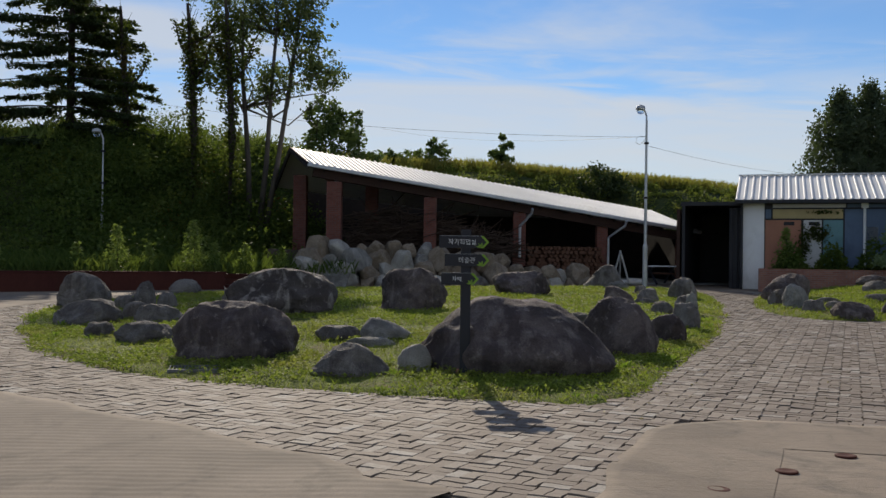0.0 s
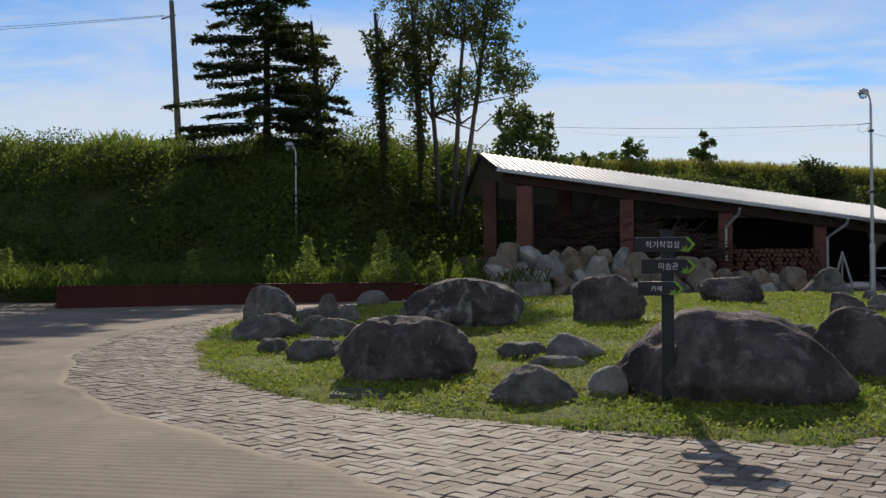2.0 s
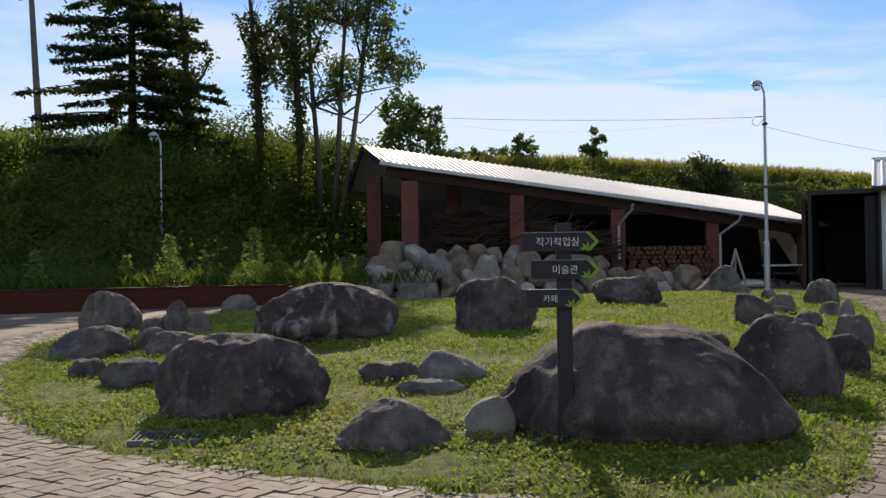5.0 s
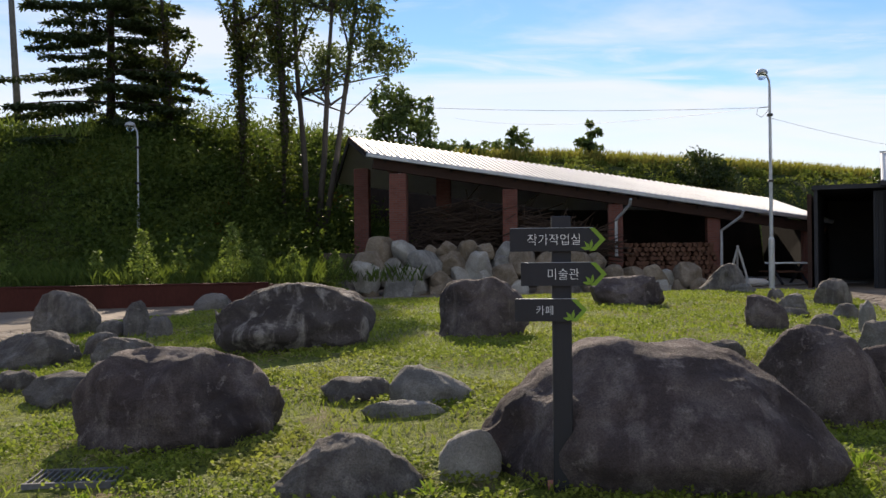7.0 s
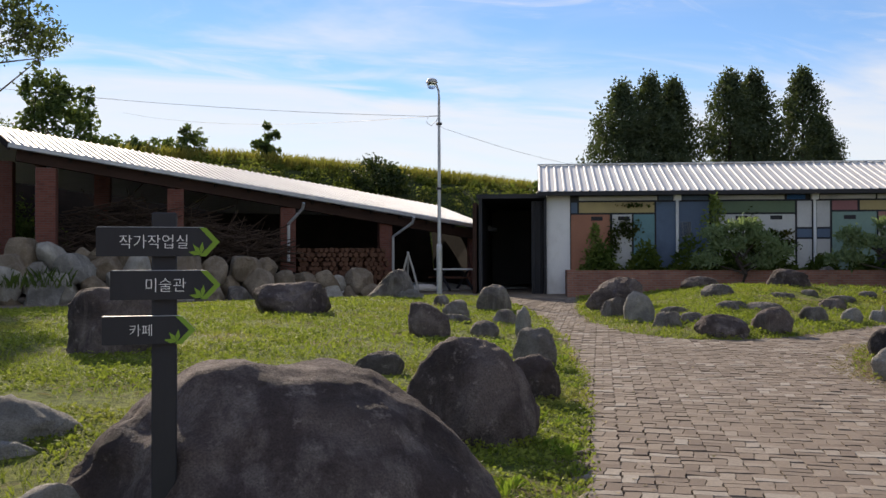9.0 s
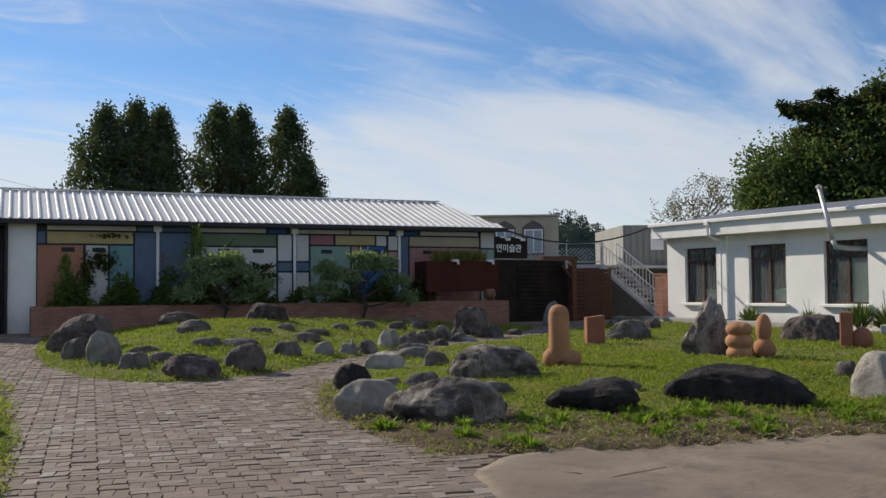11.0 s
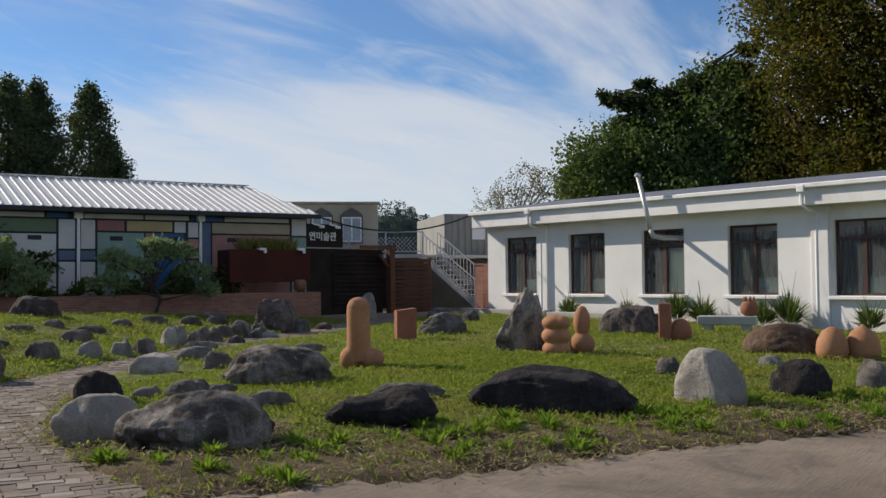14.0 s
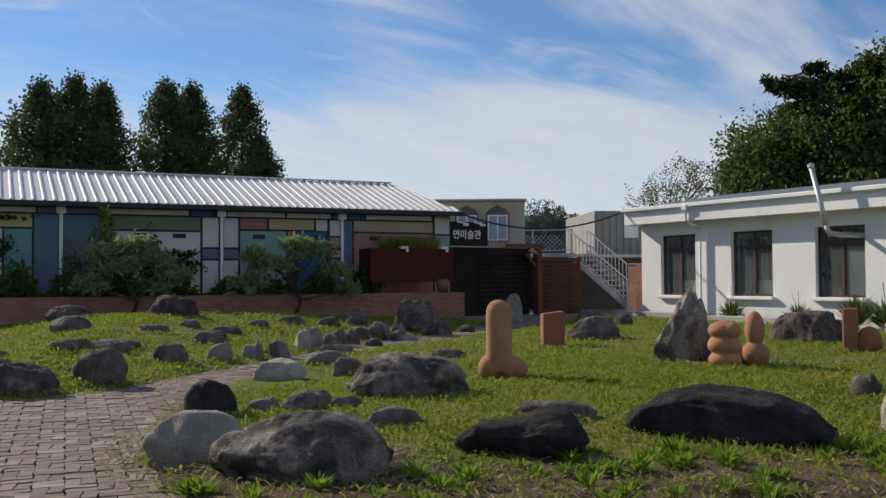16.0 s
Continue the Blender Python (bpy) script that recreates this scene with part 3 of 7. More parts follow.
# bed
boulder(8.92, 25.06, 1.20, 0.90, 0.69, -23, "d", [0.2, 0.55, 0.8, 0.92, 1.0, 0.98, 0.95, 0.8])
boulder(8.11, 22.12, 0.55, 0.42, 0.53, -25, "l")
boulder(8.11, 23.20, 0.53, 0.40, 0.38, -23, "g")
boulder(8.04, 20.86, 0.49, 0.37, 0.25, -26, "g")
boulder(9.06, 22.58, 0.53, 0.22, 0.13, -27, "g")
boulder(8.61, 21.08, 0.42, 0.26, 0.16, -28, "g")
boulder(8.36, 19.64, 0.84, 0.57, 0.31, -29, "d")
boulder(9.43, 19.90, 0.65, 0.49, 0.39, -32, "d")
boulder(11.10, 21.21, 0.50, 0.38, 0.27, -34, "g")
boulder(12.44, 27.80, 0.93, 0.48, 0.29, -28, "d")
boulder(11.04, 24.49, 0.67, 0.41, 0.25, -29, "g")
boulder(13.94, 26.29, 1.04, 0.67, 0.41, -33, "d")
boulder(17.26, 29.55, 0.74, 0.56, 0.89, -35, "l")
boulder(19.08, 28.91, 1.12, 0.51, 0.62, -39, "d")
boulder(9.93, 22.18, 0.43, 0.24, 0.14, -30, "g")
boulder(10.65, 22.22, 0.65, 0.26, 0.14, -32, "g")
boulder(12.76, 22.96, 0.53, 0.34, 0.20, -36, "d")
boulder(11.99, 21.33, 0.38, 0.28, 0.24, -37, "l")
boulder(12.66, 21.44, 0.33, 0.25, 0.21, -38, "l")
boulder(13.20, 21.54, 0.40, 0.30, 0.27, -39, "g")
boulder(14.18, 22.19, 0.30, 0.22, 0.34, -40, "w")
boulder(15.15, 22.63, 0.37, 0.28, 0.21, -41, "g")
boulder(17.02, 25.14, 0.50, 0.34, 0.20, -41, "g")
boulder(18.53, 26.17, 0.64, 0.26, 0.14, -42, "g")
boulder(13.85, 24.16, 0.58, 0.23, 0.12, -36, "g")
boulder(13.35, 24.63, 0.39, 0.23, 0.13, -34, "g")
boulder(15.86, 22.92, 0.32, 0.24, 0.24, -42, "g")
# line
boulder(18.71, 24.17, 0.95, 0.71, 0.74, -45, "d", [0.5, 0.93, 1.0, 0.93, 0.95, 0.98, 0.85, 0.5], 0.25)
boulder(19.06, 23.68, 0.42, 0.32, 0.32, -46, "g")
boulder(11.25, 18.66, 0.65, 0.41, 0.26, -40, "w")
boulder(12.81, 19.72, 0.62, 0.33, 0.20, -42, "l")
boulder(12.15, 18.42, 0.43, 0.32, 0.23, -43, "d")
boulder(16.86, 23.39, 0.40, 0.30, 0.32, -43, "g")
boulder(17.54, 23.48, 0.34, 0.25, 0.26, -44, "g")
# lawn
boulder(9.01, 16.60, 0.49, 0.37, 0.34, -38, "k")
boulder(7.83, 14.80, 0.72, 0.54, 0.35, -39, "w", [0.45, 0.8, 0.95, 1.0, 1.0, 0.95, 0.85, 0.45], 0.3)
boulder(8.08, 13.85, 1.23, 0.68, 0.42, -44, "m", [0.5, 0.68, 0.8, 0.93, 1.0, 1.0, 0.96, 0.82, 0.4], 0.3)
boulder(10.05, 16.33, 0.39, 0.28, 0.17, -42, "g")
boulder(11.25, 16.22, 1.31, 0.74, 0.45, -46, "m", [0.3, 0.74, 0.96, 1.0, 0.98, 0.94, 0.9, 0.74, 0.35])
# lawnB
boulder(9.66, 13.22, 0.98, 0.58, 0.35, -49, "j", [0.3, 0.62, 0.72, 0.74, 0.8, 0.95, 1.0, 0.9, 0.5])
boulder(11.50, 12.51, 1.64, 0.72, 0.43, -61, "k", [0.4, 0.72, 0.9, 1.0, 0.97, 0.92, 0.8, 0.6, 0.25], 0.32)
boulder(11.06, 14.04, 0.77, 0.31, 0.15, -51, "g")
boulder(9.80, 16.19, 0.39, 0.29, 0.19, -36, "g")
boulder(10.18, 16.04, 0.39, 0.19, 0.11, -38, "g")
boulder(9.80, 14.84, 0.54, 0.28, 0.16, -41, "g")
boulder(9.52, 16.46, 0.33, 0.19, 0.12, -34, "g")
boulder(14.65, 19.05, 0.55, 0.25, 0.15, -45, "g")
boulder(24.33, 26.28, 0.55, 0.41, 0.80, -48, "l")
boulder(19.35, 19.76, 1.05, 0.73, 0.45, -53, "g", [0.25, 0.7, 0.93, 1.0, 0.95, 0.8, 0.4])
boulder(27.44, 25.94, 0.84, 0.40, 0.26, -53, "g")
boulder(24.15, 22.46, 0.49, 0.37, 0.29, -55, "d")
boulder(16.48, 16.01, 0.84, 0.63, 1.01, -58, "p", [0.2, 0.42, 0.62, 0.86, 1.0, 0.98, 0.84, 0.5])
boulder(21.53, 16.51, 1.29, 0.89, 0.56, -65, "d", [0.4, 0.8, 0.93, 0.97, 1.0, 1.0, 0.97, 0.8])
# bedsmall
boulder(14.60, 22.53, 0.41, 0.30, 0.34, -37, "l")
boulder(15.39, 22.72, 0.32, 0.24, 0.28, -38, "g")
boulder(16.38, 23.29, 0.39, 0.29, 0.24, -39, "g")
boulder(17.14, 23.57, 0.41, 0.31, 0.31, -41, "l")
boulder(17.21, 23.09, 0.34, 0.26, 0.23, -42, "g")
boulder(14.30, 21.44, 0.62, 0.31, 0.19, -38, "g")
boulder(15.92, 22.36, 0.42, 0.25, 0.16, -40, "d")
boulder(17.26, 23.06, 0.69, 0.28, 0.17, -42, "l")
boulder(12.33, 24.10, 0.59, 0.24, 0.10, -28, "g")
boulder(13.12, 23.49, 0.55, 0.24, 0.14, -31, "g")
boulder(10.22, 22.49, 0.50, 0.20, 0.11, -23, "g")
boulder(10.91, 22.54, 0.69, 0.28, 0.12, -26, "g")
boulder(16.19, 25.37, 0.60, 0.25, 0.15, -35, "g")
boulder(17.84, 25.21, 0.50, 0.32, 0.19, -39, "d")
boulder(20.12, 23.99, 0.39, 0.29, 0.19, -46, "d")
boulder(15.02, 24.84, 0.40, 0.25, 0.14, -34, "g")
# lawnC
boulder(12.89, 11.41, 0.72, 0.54, 0.57, -68, "w", [0.42, 0.8, 0.96, 1.0, 0.98, 0.9, 0.72, 0.35])
boulder(14.09, 10.83, 0.65, 0.49, 0.40, -72, "k")
boulder(15.17, 10.29, 0.41, 0.31, 0.34, -76, "g")
boulder(15.92, 10.03, 0.31, 0.23, 0.46, -78, "l")
boulder(14.63, 12.64, 0.31, 0.23, 0.20, -66, "g")
boulder(18.66, 12.45, 1.23, 0.76, 0.47, -72, "b")
boulder(16.38, 11.91, 0.33, 0.25, 0.15, -71, "l")


# ---- the white gallery: frame x along the front, y into the house ----
M_GLASS = bpy.data.materials.new("window_glass")
M_GLASS.use_nodes = True
gb = M_GLASS.node_tree.nodes["Principled BSDF"]
gb.inputs["Base Color"].default_value = (0.75, 0.8, 0.8, 1)
gb.inputs["Roughness"].default_value = 0.03
gb.inputs["Transmission Weight"].default_value = 0.92
gb.inputs["IOR"].default_value = 1.45
M_FRAME = surface("brown_window_frame", (0.055, 0.022, 0.016), (0.085, 0.036, 0.026), 3, 30, 0.5)
M_CURTAIN = surface("grey_curtain", (0.05, 0.058, 0.065), (0.09, 0.10, 0.11), 2, 30, 0.9, 0, 0.3, 0.01, 0.3, None, (9, 9, 0.4))
M_MINT = surface("mint_film", (0.30, 0.40, 0.36), (0.36, 0.46, 0.42), 2, 20, 0.6)
M_INSIDE = surface("dim_interior_and_shade", (0.05, 0.05, 0.05), (0.08, 0.08, 0.08), 1, 10, 0.9)
M_SHINGLE = surface("blue_grey_roofing", (0.13, 0.15, 0.19), (0.19, 0.21, 0.26), 0.8, 18, 0.8, 0, 0.4, 0.02)
M_CONCRETE = surface("cast_concrete", (0.36, 0.35, 0.33), (0.46, 0.45, 0.42), 1.2, 30, 0.9, 0, 0.3, 0.01, 0.3, (0.25, 0.24, 0.22))


def ring_frame(bm, x0, x1, z0, z1, w, y0, y1):
    """A rectangular frame of width w as one closed ring."""
    rings = []
    for y in (y0, y1):
        for o in (0, w):
            rings.append([bm.verts.new(q) for q in ((x0 + o, y, z0 + o), (x1 - o, y, z0 + o), (x1 - o, y, z1 - o), (x0 + o, y, z1 - o))])
    fo, fi, bo, bi = rings
    for i in range(4):
        j = (i + 1) % 4
        for a, b in ((fo, fi), (fi, bi), (bi, bo), (bo, fo)):
            bm.faces.new((a[i], a[j], b[j], b[i]))
    bmesh.ops.recalc_face_normals(bm, faces=bm.faces)


WINS = [1.1, 3.9, 6.72, 9.55, 12.48, 15.4, 18.3, 21.2]
WB = thing("white_building", "long single-storey white rendered building with dark sliding windows", "building", (29.6, 26.2, 0), -102.8)
bm = bmesh.new()
edges = [0.25] + [e for u in WINS for e in (u, u + 1.45)] + [24.2]
for a, b in zip(edges[::2], edges[1::2]):
    box(bm, a, b, 0.5, 0.75, 0.1, 3.4)
for u in WINS:
    box(bm, u, u + 1.45, 0.5, 0.75, 0.1, 1.1)
    box(bm, u, u + 1.45, 0.5, 0.75, 2.93, 3.4)
bmesh.ops.remove_doubles(bm, verts=bm.verts, dist=0.0005)
part("wall", bm, M_WHITE, WB)
bm = bmesh.new()
box(bm, 0.25, 0.5, 0.75, 8, 0.1, 3.4)
box(bm, 23.95, 24.2, 0.75, 8, 0.1, 3.4)
box(bm, 0.25, 24.2, 8.0, 8.25, 0.1, 3.4)
part("side_wall", bm, M_WHITE, WB)
bm = bmesh.new()
box(bm, 0.5, 23.95, 0.75, 8.0, 0.3, 0.35)
part("floor", bm, M_INSIDE, WB)
bm = bmesh.new()
box(bm, 0, 24.5, 0.0, 0.12, 3.29, 3.74, 0.01)
box(bm, 0, 0.12, 0.121, 8.5, 3.29, 3.74)
part("fascia", bm, M_WHITE, WB, "thick white fascia under the gutter")
bm = bmesh.new()
box(bm, 0.12, 24.4, 0.12, 8.4, 3.40, 3.46)
part("soffit", bm, M_WHITE, WB)
bm = bmesh.new()
slab(bm, [(0.0, 0.05, 3.80), (24.5, 0.05, 3.80), (24.5, 4.2, 4.42), (0.0, 4.2, 4.42)], 0.07)
slab(bm, [(24.5, 8.5, 3.80), (0, 8.5, 3.80), (0.0, 4.2, 4.42), (24.5, 4.2, 4.42)], 0.07)
part("roof", bm, M_SHINGLE, WB, "shallow blue-grey felt roof")
bm = bmesh.new()
box(bm, 0, 0.12, 0.2, 8.3, 3.742, 3.79)
v = [bm.verts.new(p) for p in ((0.06, 0.2, 3.75), (0.06, 8.3, 3.75), (0.06, 4.2, 4.36))]
bm.faces.new(v)
part("gable", bm, M_WHITE, WB)
bm = bmesh.new()
box(bm, -0.05, 24.5, -0.13, -0.01, 3.70, 3.82, 0.02)
part("gutter", bm, M_WHITE, WB, "white metal gutter")
for u in (2.72, 12.0, 20.6):
    bm = bmesh.new()
    box(bm, u - 0.1, u + 0.1, -0.16, -0.0, 3.60, 3.78, 0.02)
    tube(bm, [(u, -0.07, 3.6), (u, -0.07, 3.32), (u + 0.05, 0.1, 3.2), (u + 0.1, 0.43, 3.12), (u + 0.1, 0.43, 0.5)], 0.05, 8)
    part("downpipe", bm, M_WHITE, WB, "white downpipe bent back to the wall")
for u in (2.62, 11.95, 20.4):
    bm = bmesh.new()
    box(bm, u, u + 0.45, 0.40, 0.499, 0.1, 3.28, 0.01)
    part("pilaster", bm, M_WHITE, WB)
for k, u in enumerate(WINS):
    z0, z1 = 1.1, 2.93
    f = 0.055
    bm = bmesh.new()
    ring_frame(bm, u, u + 1.45, z0, z1, f, 0.62, 0.70)
    win = part("window", bm, M_FRAME, WB, "dark brown aluminium sliding window")
    for nm, x0, x1, c, d in (("transom", u + f, u + 1.45 - f, 2.44, 2.52), ("mullion", u + 0.68, u + 0.77, z0 + f, 2.44), ("mullion", u + 0.70, u + 0.75, 2.52, z1 - f)):
        bm = bmesh.new()
        box(bm, x0, x1, 0.622, 0.698, c, d, 0.006)
        part(nm, bm, M_FRAME, win)
    bm = bmesh.new()
    box(bm, u + f, u + 0.68, 0.645, 0.652, z0 + f, 2.44)
    part("pane", bm, M_GLASS, win)
    bm = bmesh.new()
    box(bm, u + 0.77, u + 1.45 - f, 0.665, 0.672, z0 + f, 2.44)
    part("pane", bm, M_GLASS, win)
    bm = bmesh.new()
    box(bm, u + f, u + 1.45 - f, 0.655, 0.662, 2.52, z1 - f)
    part("pane", bm, M_GLASS, win)
    bm = bmesh.new()
    box(bm, u + 0.78, u + 1.45 - f - 0.01, 0.70, 0.71, z0 + f, z0 + 0.45 + (0.85 if k in (2,) else 0))
    part("film", bm, M_MINT, win, "pale mint film low on the pane")
    bm = bmesh.new()
    for j in range(9):
        box(bm, u + 0.05 + j * 0.155, u + 0.05 + j * 0.155 + 0.10, 0.80 + 0.03 * (j % 2), 0.83 + 0.03 * (j % 2), z0, 2.75)
    part("curtain", bm, M_CURTAIN, win, "drawn grey curtain")
    bm = bmesh.new()
    box(bm, u - 0.08, u + 1.53, 0.36, 0.60, 1.0, 1.095, 0.015)
    part("sill", bm, M_WHITE, win, "white projecting sill")

PIPE = thing("stove_pipe", "bent galvanised flue pipe outside the white building", "pipe", (29.6, 26.2, 0), -102.8)
bm = bmesh.new()
tube(bm, [(7.35, -0.42, 4.36), (7.62, -0.42, 3.4), (7.74, -0.42, 2.86)], 0.065, 10)
part("pipe", bm, M_GALV, PIPE, "", True)
bm = bmesh.new()
tube(bm, [(7.74, -0.42, 2.90), (7.80, -0.36, 2.70), (7.95, -0.1, 2.66), (8.12, 0.6, 2.66)], 0.07, 10)
part("elbow", bm, M_GALV, PIPE, "", True)
bm = bmesh.new()
lathe(bm, [(0.065, -0.03), (0.09, 0.0), (0.09, 0.06), (0.03, 0.10)], 10, (7.34, -0.42, 4.38))
part("cap", bm, M_GALV, PIPE)

KERB = thing("plinth_kerb", "low cast concrete kerb along the foot of the white wall", "kerb", (29.6, 26.2, 0), -102.8)
for a, b, y0, y1, z1 in ((0.2, 4.0, -0.7, -0.35, 0.62), (4.1, 8.2, -0.75, -0.4, 0.58), (15, 22, -0.8, -0.4, 0.50)):
    bm = bmesh.new()
    box(bm, a, b, y0, y1, 0.05, z1, 0.015)
    part("block", bm, M_CONCRETE, KERB)


# ---- the painted building ----
def flat_paint(name, c):
    return surface(name, tuple(x * 0.85 for x in c), c, 1.4, 22, 0.75, 0, 0.15, 0.008, 0.18, tuple(x * 0.55 for x in c))


PAINT = {k: flat_paint("paint_" + k, c) for k, c in {
    "white": (0.62, 0.62, 0.60), "yellow": (0.50, 0.40, 0.20), "blue": (0.045, 0.13, 0.32), "slate": (0.13, 0.18, 0.26), "green": (0.16, 0.22, 0.14),
    "orange": (0.42, 0.20, 0.13), "pink": (0.42, 0.22, 0.20), "teal": (0.16, 0.30, 0.32), "sage": (0.26, 0.38, 0.33), "tan": (0.44, 0.37, 0.27), "rose": (0.36, 0.17, 0.17)}.items()}


def brickwork(name, c1, c2, mortar):
    m = Mat(name, 0.9)
    t = m.n.new("ShaderNodeTexBrick")
    t.inputs["Scale"].default_value = 1.0
    t.inputs["Brick Width"].default_value, t.inputs["Row Height"].default_value, t.inputs["Mortar Size"].default_value = 0.21, 0.067, 0.007
    t.inputs["Color1"].default_value, t.inputs["Color2"].default_value, t.inputs["Mortar"].default_value = (*c1, 1), (*c2, 1), (*mortar, 1)
    sep, com = m.n.new("ShaderNodeSeparateXYZ"), m.n.new("ShaderNodeCombineXYZ")
    m.l.new(m.tc.outputs["Object"], sep.inputs[0])
    ad = m.n.new("ShaderNodeMath")
    m.l.new(sep.outputs[0], ad.inputs[0])
    m.l.new(sep.outputs[1], ad.inputs[1])
    m.l.new(ad.outputs[0], com.inputs[0])
    m.l.new(sep.outputs[2], com.inputs[1])
    m.l.new(com.outputs[0], t.inputs["Vector"])
    c = m.mix(m.rng(m.noise(1.5, 6, 0.6), 0.5, 0.75, 0, 0.5), t.outputs["Color"], tuple(x * 0.45 for x in c1))
    m.color(c)
    m.bump(m.rng(t.outputs["Fac"], 0, 1, 1, 0), 0.7, 0.012)
    return m.m


M_BRICKWALL = brickwork("brick_wall", (0.25, 0.105, 0.075), (0.33, 0.16, 0.115), (0.25, 0.21, 0.185))
M_PIER = brickwork("brick_pier", (0.15, 0.052, 0.038), (0.20, 0.075, 0.055), (0.13, 0.10, 0.09))
PB = thing("painted_building", "low white building patched with painted panels under a ribbed roof", "building", (10.4, 33.4, 0), -19.18)
bm = bmesh.new()
box(bm, 0, 14.6, 0, 0.3, 0.2, 3.5)
box(bm, 0, 0.3, 0.3, 6, 0.2, 3.5)
box(bm, 14.3, 14.6, 0.3, 6, 0.2, 3.5)
box(bm, 0, 14.6, 6, 6.3, 0.2, 3.5)
part("wall", bm, M_WHITE, PB)
bm = bmesh.new()
for x, xr in ((0.02, 0.02), (14.58, 13.8)):
    v = [bm.verts.new(p) for p in ((x, 0, 3.5), (x, 6.3, 3.5), (xr, 3.0, 4.62))]
    bm.faces.new(v)
part("gable", bm, M_WHITE, PB)
bm = bmesh.new()
box(bm, 0.70, 14.6, -0.012, -0.002, 0.9, 3.5)
part("panel_backing", bm, M_BLACK, PB)
PANELS = "0.72 0.93 2.96 3.3 slate|0.96 3.22 2.96 3.3 yellow|0.96 3.3 3.33 3.48 white|3.25 4.82 1.3 3.3 slate|3.9 4.3 2.2 2.7 white|3.32 4.8 3.33 3.48 slate|4.9 5.05 1.3 3.3 green|5.08 7.3 2.94 3.3 green|4.9 7.0 3.33 3.48 white|7.05 7.6 3.33 3.48 blue|0.72 1.9 1.2 2.93 orange|1.95 2.55 1.2 2.93 white|2.58 3.22 1.2 2.93 teal|5.08 7.3 1.2 2.91 white|7.34 7.78 2.5 3.3 white|7.34 7.78 2.2 2.47 slate|7.34 7.78 1.2 2.17 white|7.9 8.3 2.5 3.3 white|7.9 8.3 2.2 2.47 slate|7.9 8.3 1.2 2.17 white|8.34 9.08 3.0 3.3 rose|9.13 10.42 3.0 3.3 yellow|8.0 9.6 3.33 3.48 white|9.63 10.9 3.33 3.48 white|8.34 9.62 1.2 2.97 sage|9.65 9.88 2.65 2.97 pink|9.65 9.88 2.2 2.62 white|9.91 10.74 1.2 2.97 blue|10.46 10.8 2.98 3.3 white|10.86 11.18 2.85 3.3 white|10.86 11.18 2.5 2.82 pink|10.86 11.18 2.25 2.47 yellow|10.86 11.18 1.2 2.22 slate|11.24 11.54 1.2 3.3 slate|10.95 11.9 3.33 3.48 blue|11.95 14.0 3.33 3.48 white|11.57 14.03 2.98 3.3 tan|11.57 14.03 1.2 2.95 pink|14.08 14.58 2.95 3.48 white|14.08 14.58 1.2 2.92 sage"
for spec in PANELS.split("|"):
    a, b, c, d, k = spec.split()
    bm = bmesh.new()
    box(bm, float(a) + 0.012, float(b) - 0.012, -0.035, -0.0125, float(c) + 0.012, float(d) - 0.012, 0.004)
    part("panel", bm, PAINT[k], PB, k + " painted panel")
for u in (1.5, 2.3, 5.75, 6.75, 8.85, 10.4, 12.2, 13.4):
    bm = bmesh.new()
    box(bm, u - 0.17, u + 0.17, -0.05, -0.036, 2.74, 2.86, 0.004)
    part("vent", bm, M_BLACK, PB, "small dark wall vent")
for u in (3.87, 7.84, 11.21):
    bm = bmesh.new()
    tube(bm, [(u, -0.09, 3.4), (u, -0.09, 1.25)], 0.045, 8)
    box(bm, u - 0.11, u + 0.11, -0.17, -0.036, 3.32, 3.5, 0.01)
    part("downpipe", bm, M_WHITE, PB, "white rainwater pipe with a hopper")
bm = bmesh.new()
for x0, q in ((0, [(-0.25, -0.38, 3.60), (14.85, -0.38, 3.60), (13.9, 3.0, 4.70), (-0.25, 3.0, 4.70)]), (1, [(14.85, 6.6, 3.60), (-0.25, 6.6, 3.60), (-0.25, 3.0, 4.70), (13.9, 3.0, 4.70)])):
    slab(bm, q, 0.05)
roof_pb = part("roof", bm, M_ROOF, PB, "pale ribbed metal roof")
for i in range(62):
    x = -0.2 + i * 0.2445
    bm = bmesh.new()
    k = min(1.0, (14.86 - x) / 0.96)
    obox(bm, (x, -0.385, 3.615), (x, -0.385 + 3.385 * k, 3.615 + 1.101 * k), 0.07, 0.045, 0.015)
    part("rib", bm, M_ROOF, roof_pb)
bm = bmesh.new()
obox(bm, (-0.27, 3.0, 4.735), (13.92, 3.0, 4.735), 0.22, 0.03)
part("ridge_cap", bm, M_ROOF, roof_pb)
bm = bmesh.new()
box(bm, -0.27, 14.87, -0.47, -0.385, 3.47, 3.60, 0.01)
box(bm, -0.2, 14.8, -0.384, -0.02, 3.50, 3.53)
part("gutter", bm, M_BLACK, PB, "black gutter along the eave")

PLANTER = thing("brick_planter", "long low brick planter wall before the painted building", "planter", (10.4, 33.4, 0), -19.18)
bm = bmesh.new()
box(bm, 0.55, 14.2, -1.75, -1.5, 0.1, 1.26, 0.01)
part("front_wall", bm, M_BRICKWALL, PLANTER)
bm = bmesh.new()
box(bm, 0.55, 0.8, -1.499, -0.05, 0.1, 1.26, 0.01)
part("end_wall", bm, M_BRICKWALL, PLANTER)
bm = bmesh.new()
box(bm, 13.95, 14.2, -1.499, -0.05, 0.1, 1.26, 0.01)
part("end_wall", bm, M_BRICKWALL, PLANTER)
bm = bmesh.new()
box(bm, 0.8, 13.95, -1.5, -0.04, 0.1, 1.14)
part("soil", bm, M_SOIL, PLANTER)

